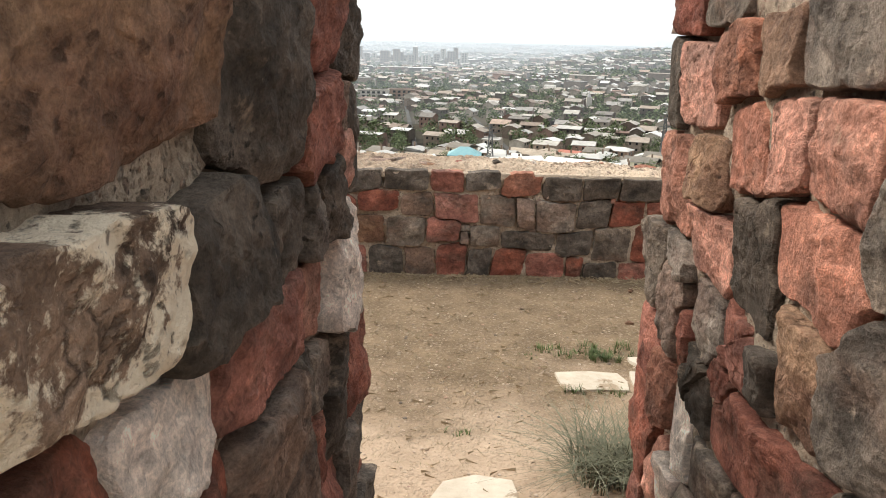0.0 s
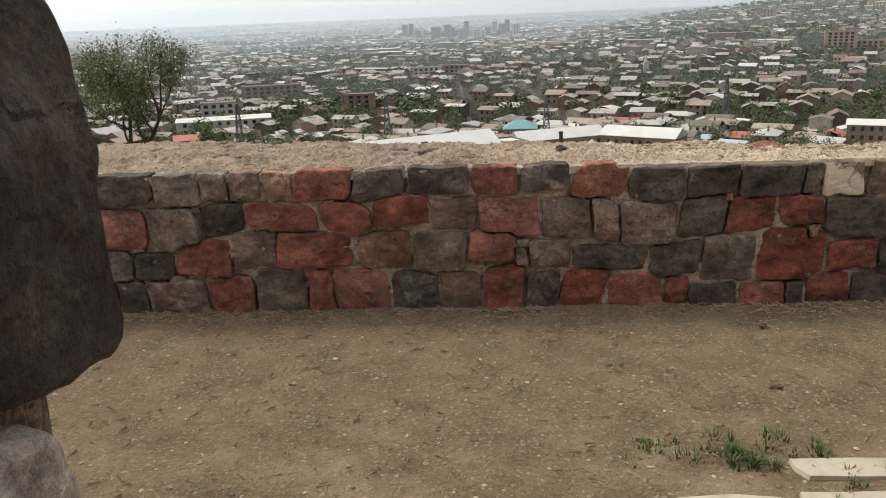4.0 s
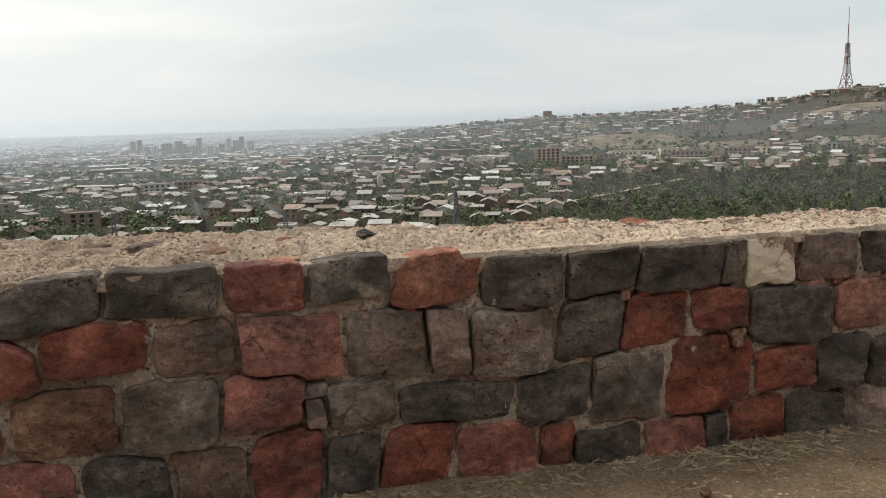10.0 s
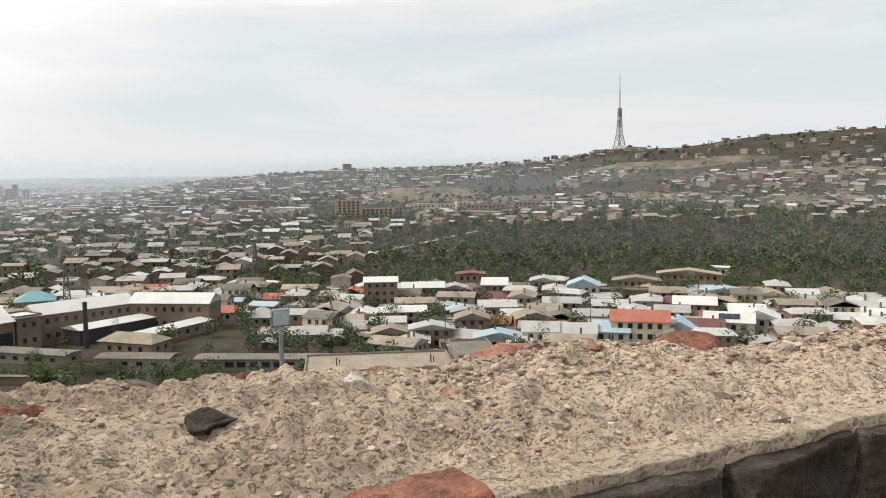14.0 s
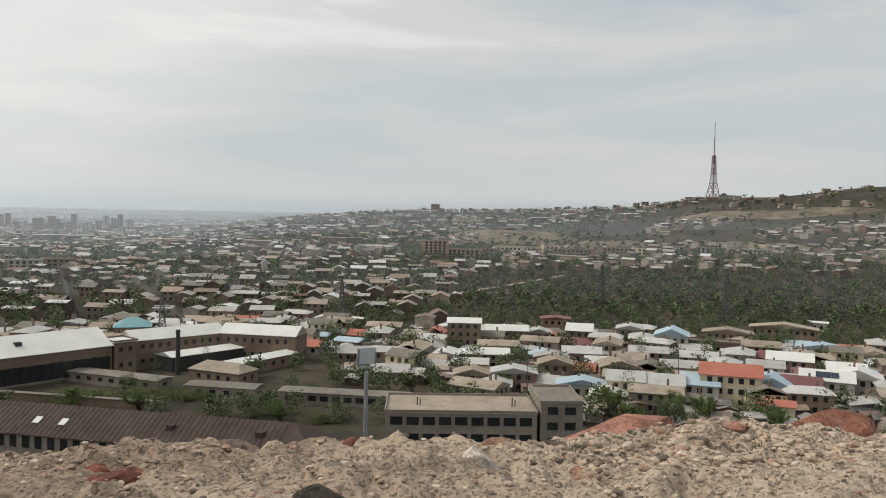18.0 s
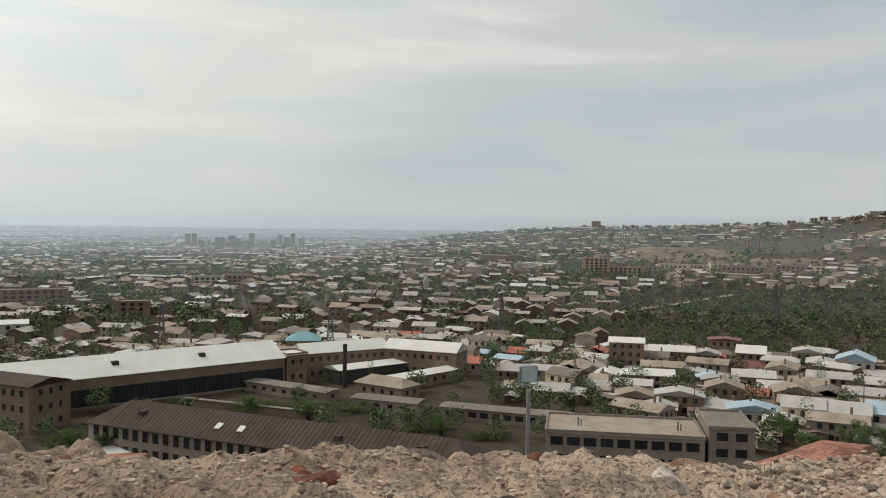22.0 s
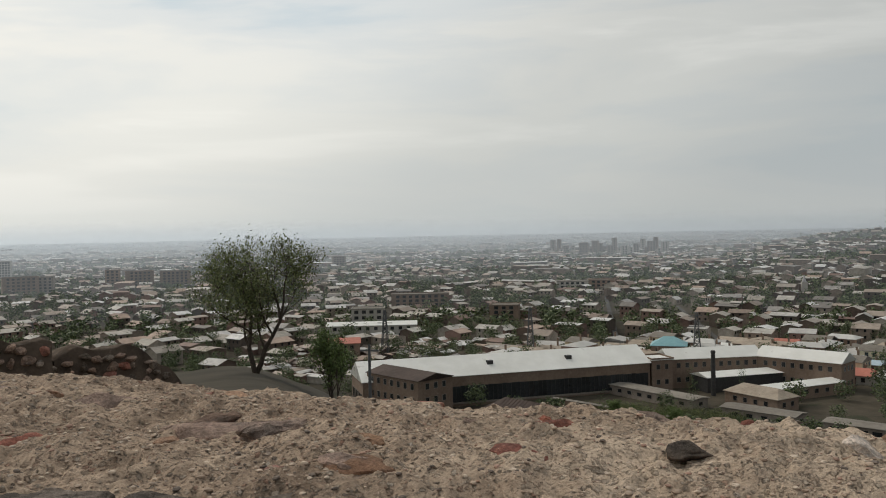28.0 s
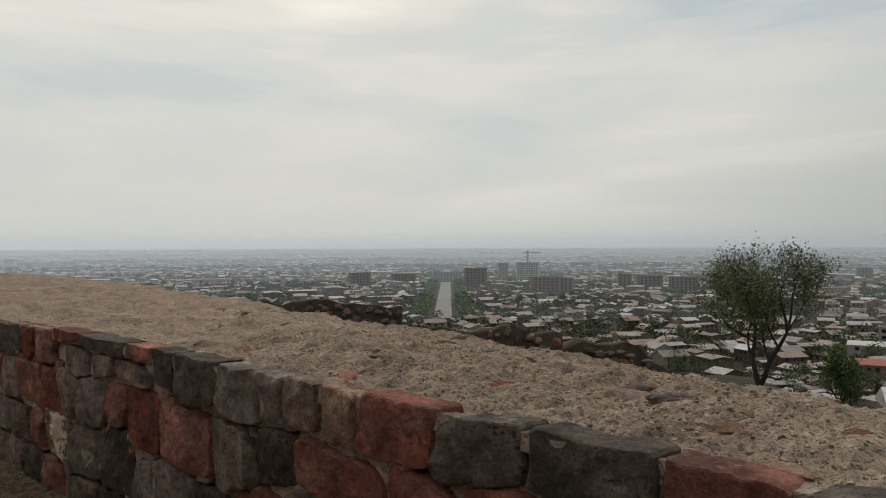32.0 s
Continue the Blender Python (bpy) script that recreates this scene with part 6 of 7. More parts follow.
def blades(bm, centre, count, spread, height, width, rng, lean=0.5):
    """Bent grass blades or twigs out of one root."""
    for _ in range(count):
        a, r = rng.uniform(0, 6.28), spread * rng.random() ** 0.7
        h, t = height * rng.uniform(0.5, 1.1), rng.uniform(0.2, 1.0) * lean
        x, y = centre[0] + r * 0.4 * math.cos(a), centre[1] + r * 0.4 * math.sin(a)
        dx, dy = math.cos(a), math.sin(a)
        last = None
        for k in range(5):
            f = k / 4
            px, py, pz = x + dx * h * t * f * f, y + dy * h * t * f * f, centre[2] + h * f * (1 - 0.25 * t * f)
            w = width * (1 - 0.85 * f)
            pair = (bm.verts.new((px - dy * w, py + dx * w, pz)), bm.verts.new((px + dy * w, py - dx * w, pz)))
            if last:
                bm.faces.new((last[0], last[1], pair[1], pair[0]))
            last = pair


# stones bedded in the top of the parapet: x, y, half sizes, turn, colour
BEDDED = ((-1.03, 0.55, 0.16, 0.09, 0.05, 20, "b"), (-0.88, 0.12, 0.10, 0.05, 0.045, 10, "k"), (-1.12, 0.14, 0.085, 0.05, 0.04, -25, "g"), (-0.72, 0.16, 0.09, 0.05, 0.035, 5, "g"), (-0.32, 0.73, 0.05, 0.045, 0.035, 60, "r"),
          (-0.53, 0.72, 0.055, 0.035, 0.025, 0, "b"), (-0.41, 1.0, 0.09, 0.05, 0.05, 0, "b"), (-0.12, 0.84, 0.1, 0.06, 0.03, -30, "b"), (-0.47, 0.6, 0.07, 0.04, 0.035, 15, "b"), (-0.62, 0.3, 0.1, 0.045, 0.035, -12, "t"),
          (0.78, 0.84, 0.22, 0.1, 0.065, 4, "o"), (1.28, 0.77, 0.19, 0.09, 0.065, 8, "o"), (0.29, 0.6, 0.06, 0.05, 0.05, 0, "w"), (0.42, 0.7, 0.08, 0.06, 0.03, 30, "t"), (0.1, 0.74, 0.16, 0.06, 0.018, -8, "b"),
          (0.12, 0.76, 0.045, 0.03, 0.02, 40, "r"), (-1.5, 0.75, 0.15, 0.09, 0.05, 12, "b"), (-1.9, 0.9, 0.12, 0.08, 0.05, -12, "b"), (-1.4, 0.35, 0.07, 0.04, 0.03, 35, "r"),
          (-2.2, 0.5, 0.12, 0.07, 0.045, -30, "g"), (-2.8, 0.8, 0.16, 0.1, 0.05, 12, "b"), (-1.25, 0.95, 0.1, 0.07, 0.045, 5, "t"), (-0.75, 0.85, 0.06, 0.04, 0.03, 80, "r"))
for k, (x, y, sx, sy, sz, turn, colour) in enumerate(BEDDED):
    me = rock_mesh("bedded_stone", sx, sy, sz, 60 + k, 3)
    ob = put("bedded_stone", me, STONE[colour], parapet)
    ob.matrix_world = pose(x, y, crest(x, y) - sz * 0.62 if sz < 0.06 else 0.775, 0, 0, turn)
# more flat stones, worn flush with the bed
rng = random.Random(91)
for k in range(80):
    x = rng.uniform(-4.6, 0.2) if k < 64 else rng.uniform(0.2, 2.4)
    y = rng.uniform(0.1, 0.92) * far_edge(x)
    s = rng.uniform(0.03, 0.09) if x < -0.2 else rng.uniform(0.02, 0.05)
    if math.hypot(x + 0.03, y - 0.42) < 0.2:
        continue
    ob = put("bedded_stone", rock_mesh("bedded_stone", s, s * rng.uniform(0.45, 0.8), s * 0.28, 300 + k, 3), STONE[rng.choice("btbtrogb")], parapet)
    ob.matrix_world = pose(x, y, crest(x, y) - s * 0.17, rng.uniform(-6, 6), rng.uniform(-6, 6), rng.uniform(-40, 40))
rock = put("rock", rock_mesh("rock", 0.052, 0.034, 0.018, 3, 3), STONE["k"])
rock.matrix_world = pose(-0.028, 0.419, crest(-0.028, 0.419) + 0.008, 0, 0, 15)
tagged(rock, "small nearly black loose rock on the wall top", "rock")
for x, y, s, colour in ((0.82, -1.2, 0.035, "t"), (-0.95, -2.1, 0.02, "t"), (1.0, -0.42, 0.03, "t"), (0.1, -0.9, 0.018, "p"), (-0.55, -1.5, 0.018, "t"), (-1.3, -0.8, 0.02, "p")):
    ob = put("loose_stone", rock_mesh("loose_stone", s, s * 0.8, s * 0.55, int(s * 999), 2), STONE[colour])
    ob.matrix_world = pose(x, y, s * 0.35)
    tagged(ob, "small pale loose stone on the dry earth", "stone", "loose stones")


def grit(name, count, spot, small, large, seed, material, label, flat=0.6):
    """Many small broken bits strewn over a surface, joined."""
    rng = random.Random(seed)
    verts, faces = [], []
    for _ in range(count):
        x, y, z = spot(rng)
        s = small * (large / small) ** (rng.random() ** 2.5)
        n = len(verts)
        a = rng.uniform(0, 6.28)
        long, tip = rng.uniform(0.6, 1.0), rng.uniform(-0.25, 0.25)
        for level, wide in ((-0.25, 0.85), (0.3, 1.0), (0.75, 0.62)):
            for k in range(6):
                r = s * wide * rng.uniform(0.8, 1.1)
                u, v = r * math.cos(k * 1.0472), r * long * math.sin(k * 1.0472)
                verts.append((x + u * math.cos(a) - v * math.sin(a), y + u * math.sin(a) + v * math.cos(a), z + s * flat * (level + tip * u / s + rng.uniform(-0.08, 0.08))))
        faces.extend((n + 6 * q + k, n + 6 * q + (k + 1) % 6, n + 6 * q + 6 + (k + 1) % 6, n + 6 * q + 6 + k) for q in range(2) for k in range(6))
        faces.append(tuple(range(n + 12, n + 18)))
    return tagged(put(name, mesh_of(name, verts, faces), material), label, "grit", kind="stuff")


GRIT = islands("stone_grit", [(0.48, 0.37, 0.28), (0.6, 0.48, 0.37), (0.38, 0.285, 0.21), (0.46, 0.35, 0.265), (0.3, 0.215, 0.155), (0.38, 0.24, 0.175), (0.55, 0.44, 0.34), (0.16, 0.125, 0.1)], 0.95, 20.0)


def on_top(rng):
    x = rng.uniform(-2.6, 2.4) if rng.random() < 0.75 else rng.uniform(-6, 4)
    y = rng.uniform(0.05, far_edge(x) * 1.02)
    return x, y, crest(x, y)


def on_floor(rng):
    x, y = rng.uniform(-5, 3.2), rng.uniform(-3.6, -0.05)
    return x, y, 0.012 * wobble(x, y, 0, 1.3) + 0.006 * wobble(x, y, 3, 6)


grit("wall_top_grit", 17000, on_top, 0.002, 0.009, 5, GRIT, "loose grit and chips on the wall top")
def on_gravel(rng):
    x = rng.uniform(0.45, 2.4)
    y = far_edge(x) * rng.uniform(0.55, 1.0)
    return x, y, crest(x, y)


grit("gravel", 2600, on_gravel, 0.004, 0.015, 15, GRIT, "heaped pale gravel on the wall top", 0.7)
grit("floor_grit", 5200, on_floor, 0.003, 0.014, 6, GRIT, "small pebbles strewn on the trodden earth", 0.5)
# dry straw and leaf litter
rng = random.Random(8)
sv, sf = [], []
for _ in range(6500):
    x, y, z = on_floor(rng)
    if rng.random() < 0.35:
        y = -abs(rng.gauss(0.0, 0.12)) - 0.05
    a, s, w = rng.uniform(0, 6.28), rng.uniform(0.01, 0.04), 0.0008
    dx, dy = math.cos(a), math.sin(a)
    n = len(sv)
    sv.extend([(x - dx * s - dy * w, y - dy * s + dx * w, z + 0.004), (x + dx * s - dy * w, y + dy * s + dx * w, z + 0.004 + rng.uniform(0, 0.02)), (x + dx * s + dy * w, y + dy * s - dx * w, z + 0.004 + rng.uniform(0, 0.02)), (x - dx * s + dy * w, y - dy * s - dx * w, z + 0.004)])
    sf.append((n, n + 1, n + 2, n + 3))
tagged(put("straw", mesh_of("straw", sv, sf), surface("dry_straw", (0.24, 0.17, 0.1), (0.42, 0.33, 0.21), 30, 0.8, 0.0, 0.0)), "dry straw and stalks on the earth", "straw", kind="stuff")
# thin short grass, half dry, over the trodden earth
gbm = bmesh.new()
for _ in range(1500):
    x, y, z = on_floor(rng)
    if wobble(x, y, 12.0, 0.9) > -0.05:
        blades(gbm, (x, y, z), 3, 0.02, 0.022, 0.0014, rng, 2.0)
tagged(part("sparse_grass", gbm, surface("half_dry_grass", (0.1, 0.095, 0.04), (0.26, 0.22, 0.11), 8, 0.8, 0.0, 0.0, 1.0)), "thin half-dry grass on the trodden earth", "grass", kind="stuff")
# pale paving slabs sunk in the earth
SLAB = surface("pale_paving_stone", (0.4, 0.335, 0.26), (0.56, 0.49, 0.4), 16, 0.9, 0.6, 0.05, 2.0, (0.3, 0.225, 0.155), 5.0, 0.57, 0.01)
for cx, cy, w, h, seed in ((0.38, -2.22, 0.4, 0.28, 1), (0.78, -2.2, 0.33, 0.29, 2), (0.91, -1.9, 0.48, 0.14, 3), (-0.33, -3.53, 0.42, 0.5, 5)):
    rng = random.Random(seed)
    q = 0.74 if seed == 5 else 1.0      # one slab is rounded
    ring = [(cx + (w / 2) * (0.82 + 0.22 * rng.random()) * sx, cy + (h / 2) * (0.82 + 0.22 * rng.random()) * sy) for sx, sy in ((-q, -q), (0, -1.05), (q, -q), (1.05, 0), (q, q), (0, 1.05), (-q, q), (-1.05, 0))]
    bm = bmesh.new()
    top = [bm.verts.new((x, y, 0.014 + 0.004 * wobble(x, y, 0, 9))) for x, y in ring]
    low = [bm.verts.new((cx + (x - cx) * 1.05, cy + (y - cy) * 1.05, -0.03)) for x, y in ring]
    bm.faces.new(top)
    for k in range(8):
        bm.faces.new((low[k], low[(k + 1) % 8], top[(k + 1) % 8], top[k]))
    tagged(part("paving_slab", bm, SLAB), "pale worn paving slab sunk in dry earth", "slab", "paving slabs")


GREEN_GRASS = surface("green_grass", (0.05, 0.08, 0.02), (0.13, 0.17, 0.05), 12, 0.7, 0.0, 0.2)
DRY_GRASS = surface("grey_green_twigs", (0.06, 0.065, 0.035), (0.2, 0.19, 0.12), 20, 0.8, 0.0, 0.1)
rng = random.Random(19)
for cx, cy, n, s, h in ((0.44, -1.81, 120, 0.14, 0.045), (0.28, -1.73, 90, 0.16, 0.04), (0.56, -1.86, 110, 0.1, 0.05), (0.54, -1.71, 90, 0.16, 0.05), (0.75, -1.72, 80, 0.16, 0.05), (0.45, -1.7, 40, 0.15, 0.03), (0.25, -2.36, 45, 0.06, 0.05), (0.45, -2.4, 40, 0.09, 0.04), (0.2, -1.78, 40, 0.2, 0.025), (-0.95, -2.6, 35, 0.06, 0.05), (0.7, -2.15, 50, 0.1, 0.03), (1.15, -2.5, 80, 0.14, 0.06), (-3.0, -0.3, 50, 0.12, 0.05), (-3.4, -0.25, 40, 0.14, 0.05), (-0.4, -2.9, 30, 0.08, 0.03), (0.95, -1.98, 60, 0.12, 0.04)):
    bm = bmesh.new()
    for _ in range(6):
        blades(bm, (cx + rng.uniform(-s, s), cy + rng.uniform(-s, s) * 0.5, 0), n // 6, s * 0.7, h, 0.004, rng, 1.0)
    tagged(part("grass_tuft", bm, GREEN_GRASS), "short green grass tuft in dry earth", "grass", "grass tufts", kind="stuff")
bush = empty("bush", (0.36, -3.26, 0.0), "grey-green twiggy bush beside the wall end", "bush")
for k in range(9):
    bm = bmesh.new()
    for _ in range(5):
        blades(bm, (rng.uniform(-0.22, 0.12), rng.uniform(-0.16, 0.16), 0), 15, 0.14, 0.3, 0.0038, rng, 2.2)
    part("twig_clump", bm, DRY_GRASS, bush)
# spiky dry weeds on the wall top and at its foot
for cx, cy, z, n, h in ((0.5, 0.62, 0.9, 40, 0.04), (0.9, 0.55, 0.9, 40, 0.05), (-1.7, -0.05, 0.0, 30, 0.12), (-2.6, -0.06, 0, 30, 0.1), (-0.3, -0.05, 0, 24, 0.06), (0.4, -0.05, 0, 24, 0.06), (-3.4, -0.07, 0, 30, 0.1), (1.1, -0.05, 0.0, 20, 0.08)):
    bm = bmesh.new()
    blades(bm, (cx, cy, crest(cx, cy) - 0.01 if z else 0.0), n, 0.08, h, 0.0015, rng, 1.6)
    tagged(part("dry_weed", bm, DRY_GRASS), "wispy dry weed at the stone wall", "weed", "dry weeds", kind="stuff")


# sandy ledge of weathered rock just below the parapet
verts, faces = [], []
nu, nv = 170, 130
for i in range(nu + 1):
    for j in range(nv + 1):
        u, v = 2 * i / nu - 1, 2 * j / nv - 1
        x, y = -4.0 + 3.2 * u, 6.1 + 2.5 * v
        fall = max(0.0, 1 - (u ** 4 + v ** 4)) ** 0.5
        bed = 0.08 * wobble(x, y * 1.3, 3, 0.8) + 0.12 * math.tanh(7 * wobble(x * 0.8, y * 2.0, 9, 1.3)) + 0.06 * math.tanh(7 * wobble(x, y * 1.6, 5, 3.6)) + 0.03 * wobble(x, y, 6, 9) + 0.02 * wobble(x, y, 8, 21)
        verts.append((x, y, land(x, y) - 0.25 + fall * (-0.58 - 0.05 * (x + 4.0) - land(x, y) + 0.25 + bed)))
faces = [(i * (nv + 1) + j, (i + 1) * (nv + 1) + j, (i + 1) * (nv + 1) + j + 1, i * (nv + 1) + j + 1) for i in range(nu) for j in range(nv)]
tagged(put("rock_ledge", mesh_of("rock_ledge", verts, faces, True), RUBBLE), "sandy layered rock ledge below the parapet", kind="structure")
# ---- the broken walls and the trees on the hill's shoulder ----
def ruin(name, a, b, z_top, heights, seed):
    """A stretch of ruined wall with a ragged top, seen from the terrace."""
    ob = tagged(new(name), "dark ruined stone wall on the hillside", "wall")
    a, b = Vector((*a, 0)), Vector((*b, 0))
    along = (b - a).normalized()
    turn = math.degrees(math.atan2(along.y, along.x))
    length = (b - a).length
    place = lambda s, z: Matrix.Translation(a + along * s) @ pose(0, 0, z, 0, 0, turn)
    verts, faces = [], []
    n = 60
    for k in range(n + 1):
        s = length * k / n
        top = z_top + np.interp(s / length, np.linspace(0, 1, len(heights)), heights) + 0.12 * wobble(s, seed, 0, 2.3)
        low = land(*(a + along * s).to_2d()) - 1.5
        for y, z in ((0.05, low), (0.05, top), (0.45, top + 0.1 * wobble(s, seed, 5, 3)), (1.0, top - 0.1), (1.0, low)):
            verts.append(place(s, 0) @ Vector((0, y, z)))
    for k in range(n):
        for q in range(4):
            m = k * 5 + q
            faces.append((m, m + 5, m + 6, m + 1))
    put("core", mesh_of("core", verts, faces, True), surface(name + "_earth", (0.045, 0.032, 0.024), (0.13, 0.095, 0.07), 6, 1.0, 1.0, 0.0, 1.0, (0.2, 0.15, 0.11), 3.0, 0.6, 0.05), ob)
    rng = random.Random(seed)
    s = 0.0
    while s < length:
        top = z_top + np.interp(s / length, np.linspace(0, 1, len(heights)), heights)
        z = top - 0.12
        while z > land(*(a + along * s).to_2d()):
            w = rng.uniform(0.07, 0.15)
            me = rock_mesh("stone", w, 0.1, rng.uniform(0.05, 0.1), int(s * 100 + z * 1000) % 9999, 2)
            st = put("stone", me, STONE[rng.choice("kkbbbgrkp" if rng.random() < 0.35 else "kkbbg")], ob)
            st.matrix_world = place(s + rng.uniform(-0.06, 0.06), z + rng.uniform(-0.05, 0.05)) @ pose(0, 0.06, 0, 0, rng.uniform(-20, 20), 0)
            z -= rng.uniform(0.15, 0.24)
        s += rng.uniform(0.16, 0.28)
    return ob


def polar_at(az, d):
    return 0.1 + d * math.sin(radians(az)), -1.2 + d * math.cos(radians(az))


ruin("ruined_wall", polar_at(-50.1, 14.4), polar_at(-39.0, 15.0), -0.28, (0.05, 0.12, 0.0, 0.08, 0.0, -0.1), 3)
ruin("ruined_wall", polar_at(-38.9, 15.2), polar_at(-30.9, 16.2), -0.6, (-0.1, 0.04, 0.0, 0.02, -0.15, -0.45, -1.0), 5)
ruin("ruined_wall", polar_at(-68, 16.4), polar_at(-50.2, 17.4), 0.1, (0.1, 0.0, 0.12, 0.02, 0.08, -0.05, -0.15), 7)


def limb(bm, a, b, r0, r1, sides=7):
    a, b = Vector(a), Vector(b)
    q = (b - a).to_track_quat("Z", "Y").to_matrix()
    lo, hi = [], []
    for k in range(sides):
        c = q @ Vector((math.cos(6.2832 * k / sides), math.sin(6.2832 * k / sides), 0))
        lo.append(bm.verts.new(a + c * r0))
        hi.append(bm.verts.new(b + c * r1))
    for k in range(sides):
        bm.faces.new((lo[k], lo[(k + 1) % sides], hi[(k + 1) % sides], hi[k]))


BARK = surface("dark_bark", (0.035, 0.027, 0.02), (0.09, 0.07, 0.055), 14, 0.95, 0.8, 0.1, 2.0, None, 3.0, 0.6, 0.02)


def tree(place, height, spread, seed, label, leaves, leaf, material, stems=2, low=0.3, lean=0.0, depth=4, fan=0.35, fine=1.0):
    """A tree: forking trunk, tapered limbs, a loose crown of small leaf sprays."""
    rng = random.Random(seed)
    ob = empty("tree", place, label, "tree")
    trunk, boughs = bmesh.new(), bmesh.new()
    tips = []

    def grow(p, way, length, r, level):
        q = p
        bends = 4
        for k in range(bends):
            way = (way + Vector((rng.uniform(-0.25, 0.25), rng.uniform(-0.25, 0.25), rng.uniform(-0.05, 0.15)))).normalized()
            nxt = q + way * (length / bends)
            thin = fine if level > 1 else 1.0
            limb(trunk if level == 0 else boughs, q, nxt, thin * r * (1 - 0.5 * k / bends), thin * r * (1 - 0.5 * (k + 1) / bends), 8 if level < 2 else 5)
            q = nxt
            if level >= 2:
                tips.append(q)
            if level < depth and (level > 0 or k > 0) and rng.random() < 0.85:
                side = Vector((rng.uniform(-1, 1), rng.uniform(-1, 1), rng.uniform(0.0, 0.8))).normalized()
                grow(q, (way * 0.55 + side).normalized(), length * rng.uniform(0.5, 0.7), r * (1 - 0.5 * (k + 1) / bends) * 0.62, level + 1)
        if level < depth:
            for _ in range(2):
                side = Vector((rng.uniform(-1, 1), rng.uniform(-1, 1), rng.uniform(0.2, 1))).normalized()
                grow(q, (way * 0.8 + side * 0.8).normalized(), length * 0.62, r * 0.5, level + 1)

    for k in range(stems):
        a = 6.28 * k / stems + rng.uniform(0, 1)
        grow(Vector((0.12 * k, 0, -0.3)), Vector((fan * math.cos(a) * (stems > 1) + lean, 0.3 * math.sin(a), 1)).normalized(), height * 0.42, height * 0.019, 0)
    top = max(t.z for t in tips)
    wide = sorted(math.hypot(t.x, t.y) for t in tips)[int(len(tips) * 0.95)]
    fz, fx = height / top * 0.97, spread / wide
    for b in (trunk, boughs):
        for v in b.verts:
            v.co = Vector((v.co.x * fx, v.co.y * fx, v.co.z * fz))
    part("trunk", trunk, BARK, ob)
    part("branchwork", boughs, BARK, ob)
    verts, faces = [], []
    tips = [Vector((t.x * fx, t.y * fx, t.z * fz)) for t in tips if t.z * fz > height * low]
    per = max(1, int(leaves / len(tips)))
    for t in tips:
        for _ in range(per):
            c = t + Vector((rng.gauss(0, 1), rng.gauss(0, 1), rng.gauss(0, 0.8))) * height * 0.034
            s = leaf * rng.uniform(0.6, 1.3)
            u = Vector((rng.uniform(-1, 1), rng.uniform(-1, 1), rng.uniform(-1, 1))).normalized()
            v = u.cross(Vector((rng.uniform(-1, 1), rng.uniform(-1, 1), rng.uniform(-1, 1)))).normalized()
            n = len(verts)
            verts.extend([c - u * s, c + v * s * 0.55, c + u * s, c - v * s * 0.55])
            faces.append((n, n + 1, n + 2, n + 3))
    put("crown", mesh_of("crown", verts, faces), material, ob)
    return ob


LEAF_OLIVE = foliage("young_olive_leaves", (0.065, 0.083, 0.024), (0.2, 0.222, 0.07))
x, y = polar_at(-26.5, 41.5)
tree((x, y, land(x, y) + 0.1), 6.9, 2.75, 14, "lone tree with dark forked trunk and sparse young leaves", 17000, 0.06, LEAF_OLIVE, 2, 0.16, fan=0.45, fine=0.7)
x, y = polar_at(-21.4, 38.0)
tree((x, y, land(x, y)), 3.7, 0.95, 9, "small bright green bushy sapling", 6500, 0.055, LEAF_SPRING, 4, 0.08, depth=3)
for az, d, h, w, seed in ((-13.5, 170, 5, 3, 21), (-16.0, 150, 4.5, 2.6, 22), (-21.5, 160, 5, 3, 23), (-6.0, 228, 6, 4.5, 24), (-2.0, 224, 6.5, 5, 25), (2.0, 222, 5.5, 4.5, 26), (6.5, 215, 5, 4, 27), (11, 205, 5, 4, 28), (33.5, 215, 8, 4, 29), (37.5, 205, 7.5, 4, 30), (35, 205, 6, 3.5, 31), (44, 215, 6, 3.5, 32), (-13.2, 193, 8, 3.2, 35), (-10.9, 195, 6, 3.0, 36), (37.6, 214, 8, 4, 37), (39.6, 213, 7.5, 3.6, 38), (20, 235, 5, 3, 33), (26, 240, 5.5, 3.2, 34)):
    x, y = polar_at(az, d)
    tree((x, y, land(x, y)), h, w, seed, "young green tree among the yards below", 8000, 0.115, LEAF_SPRING if seed % 3 else LEAF_TOWN, 3, 0.1, depth=2)
for az, d, top_el in ((-18.7, 60, -7.5), (4.6, 300, -7.2), (-1.5, 300, -7.4), (28.0, 230, -9.5), (38.0, 240, -9.0)):
    x, y = polar_at(az, d)
    z = land(x, y)
    top = 1.3 + d * math.tan(radians(top_el)) - z
    pole = empty("utility_pole", (x, y, z), "thin grey utility pole on the slope", "pole")
    bm = bmesh.new()
    limb(bm, (0, 0, -1), (0, 0, top), 0.14, 0.1, 8)
    part("post", bm, PYLON, pole)
    bm = bmesh.new()
    box(bm, (-0.7, -0.05, top - 0.5), (0.7, 0.05, top - 0.38))
    part("crossarm", bm, PYLON, pole)

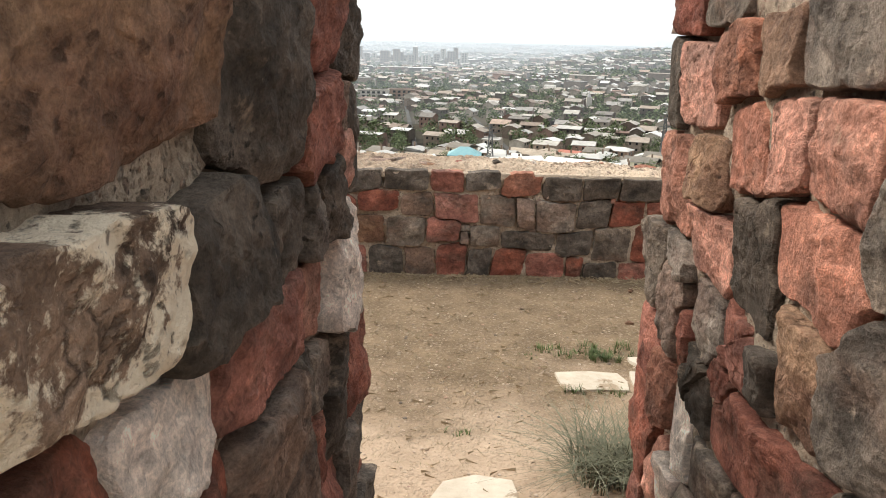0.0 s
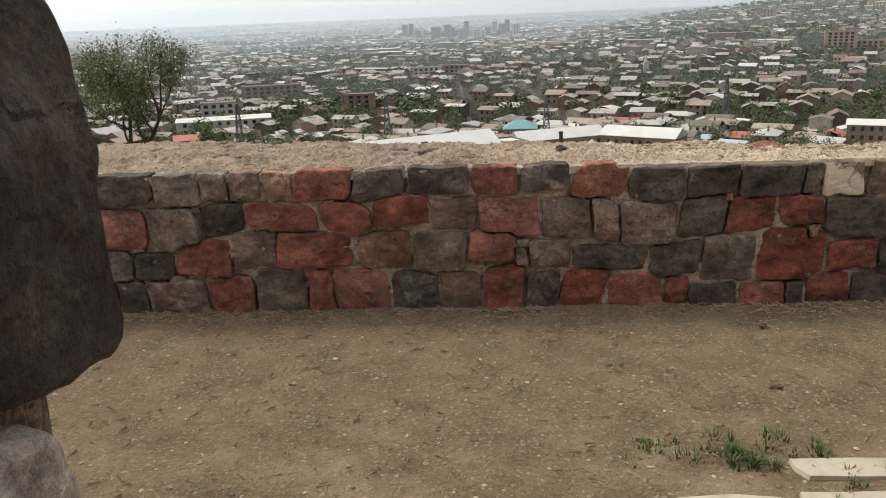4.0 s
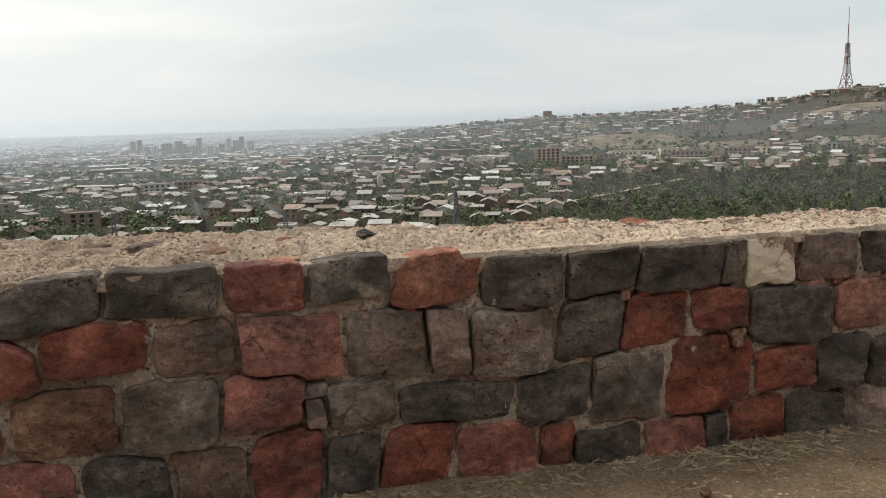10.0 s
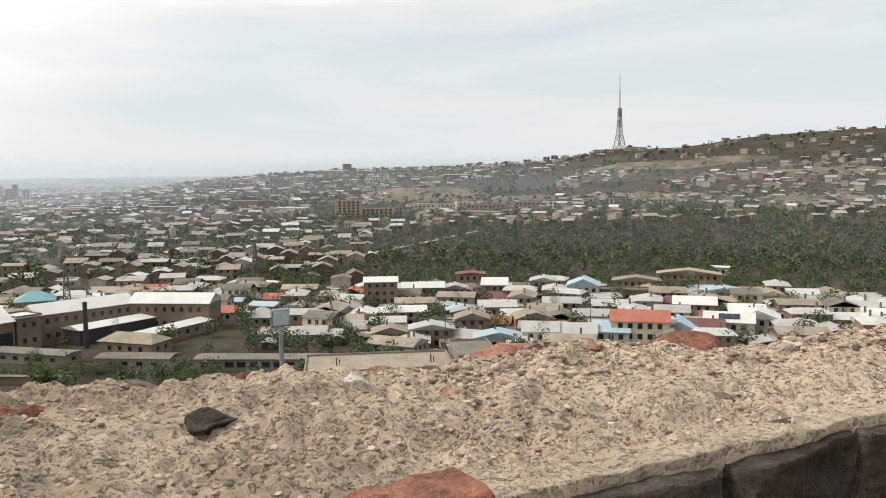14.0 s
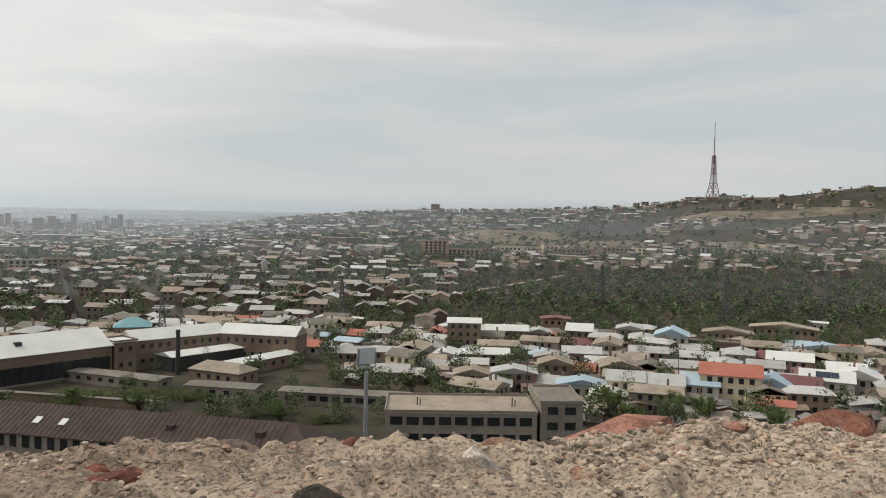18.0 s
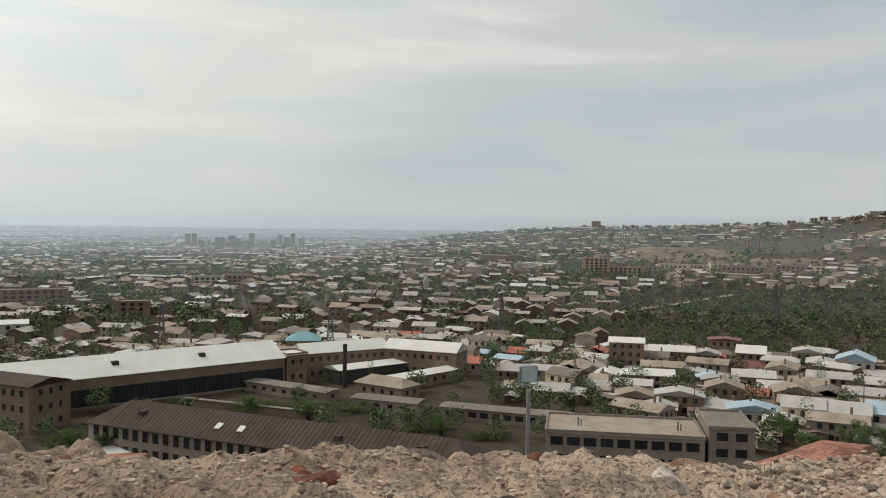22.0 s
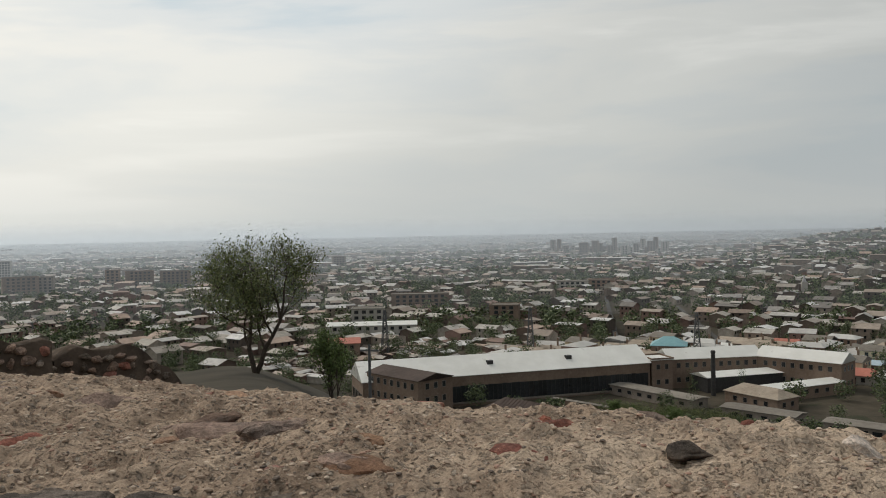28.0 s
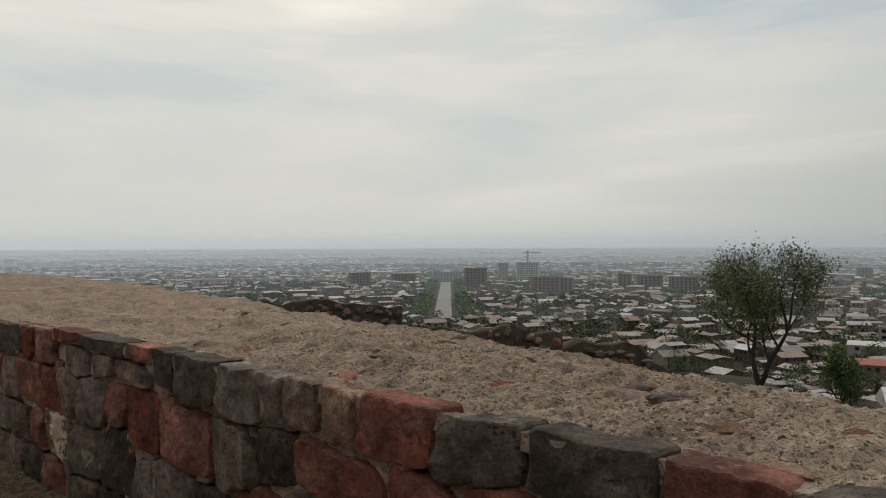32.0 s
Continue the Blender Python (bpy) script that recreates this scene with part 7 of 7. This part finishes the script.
# parked cars by the houses
def car(x, y, turn, paint, label):
    ob = empty("car", (x, y, land(x, y) + 0.35), label, "car", "parked cars", turn)
    bm = bmesh.new()
    box(bm, (-2.1, -0.85, 0.25), (2.1, 0.85, 0.85))
    v = box(bm, (-1.2, -0.8, 0.85), (1.3, 0.8, 1.45))
    for q in v:
        if q.co.z > 1:
            q.co.x *= 0.72
            q.co.y *= 0.85
    bmesh.ops.bevel(bm, geom=bm.edges[:], offset=0.08, segments=2, affect="EDGES")
    part("body", bm, paint, ob)
    bm = bmesh.new()
    box(bm, (-0.85, -0.83, 0.95), (0.9, 0.83, 1.33))
    part("side_window", bm, GLASS_DARK, ob)
    bm = bmesh.new()
    box(bm, (-2.16, -0.7, 0.3), (-2.06, 0.7, 0.5))
    part("bumper", bm, SOOT_AND_SHADE, ob)
    for wx in (-1.3, 1.35):
        for wy in (-0.82, 0.82):
            bm = bmesh.new()
            bmesh.ops.create_cone(bm, cap_ends=True, segments=14, radius1=0.33, radius2=0.33, depth=0.2, matrix=pose(wx, wy, 0.3, 90))
            wheel = part("wheel", bm, SOOT_AND_SHADE, ob)
            bm = bmesh.new()
            bmesh.ops.create_cone(bm, cap_ends=True, segments=10, radius1=0.19, radius2=0.16, depth=0.03, matrix=pose(wx, wy * 1.13, 0.3, 90))
            part("hubcap", bm, STEEL, wheel)


WHITE_PAINT = surface("white_car_paint", (0.6, 0.6, 0.6), (0.68, 0.68, 0.68), 2, 0.3, 0.0, 0.0)
DARK_PAINT = surface("dark_car_paint", (0.03, 0.035, 0.045), (0.05, 0.055, 0.065), 2, 0.3, 0.0, 0.0)
for x, y, turn, paint, label in ((97, 207.5, 20, WHITE_PAINT, "small white car parked among the houses"), (-9, 345, 80, WHITE_PAINT, "white car parked in the street"), (-12, 372, 84, DARK_PAINT, "dark car parked in the street"), (40, 335, 85, DARK_PAINT, "dark car parked in the street"), (104, 205, 15, DARK_PAINT, "dark car parked among the houses")):
    car(x, y, turn, paint, label)

# ---- haze over the plain, imitated by glowing shells that thicken with distance ----
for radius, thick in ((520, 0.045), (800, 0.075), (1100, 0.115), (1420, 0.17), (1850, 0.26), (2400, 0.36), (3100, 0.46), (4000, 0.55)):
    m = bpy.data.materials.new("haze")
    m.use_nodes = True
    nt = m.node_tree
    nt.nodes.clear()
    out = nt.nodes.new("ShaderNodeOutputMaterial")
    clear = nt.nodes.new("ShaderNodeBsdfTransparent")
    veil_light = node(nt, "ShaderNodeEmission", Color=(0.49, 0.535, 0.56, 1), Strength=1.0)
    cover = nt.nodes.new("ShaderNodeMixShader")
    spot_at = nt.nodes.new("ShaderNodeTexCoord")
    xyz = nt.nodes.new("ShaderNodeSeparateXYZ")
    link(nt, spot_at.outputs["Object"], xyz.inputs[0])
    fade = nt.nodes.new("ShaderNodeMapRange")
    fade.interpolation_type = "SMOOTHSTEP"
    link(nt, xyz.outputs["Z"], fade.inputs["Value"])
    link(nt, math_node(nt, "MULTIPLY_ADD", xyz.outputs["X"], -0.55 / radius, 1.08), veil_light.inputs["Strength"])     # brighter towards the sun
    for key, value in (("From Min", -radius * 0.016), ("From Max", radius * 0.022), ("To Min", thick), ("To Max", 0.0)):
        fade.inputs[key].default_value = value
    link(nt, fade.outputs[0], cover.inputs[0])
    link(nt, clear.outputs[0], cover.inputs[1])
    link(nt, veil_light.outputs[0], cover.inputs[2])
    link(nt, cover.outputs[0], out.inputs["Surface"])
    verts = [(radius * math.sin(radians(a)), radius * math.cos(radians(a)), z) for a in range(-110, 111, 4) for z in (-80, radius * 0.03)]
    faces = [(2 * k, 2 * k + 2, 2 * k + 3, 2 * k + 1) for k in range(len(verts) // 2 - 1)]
    tagged(put("backdrop_haze", mesh_of("backdrop_haze", verts, faces, True), m), "glowing see-through shell imitating haze over the far plain", kind="structure")
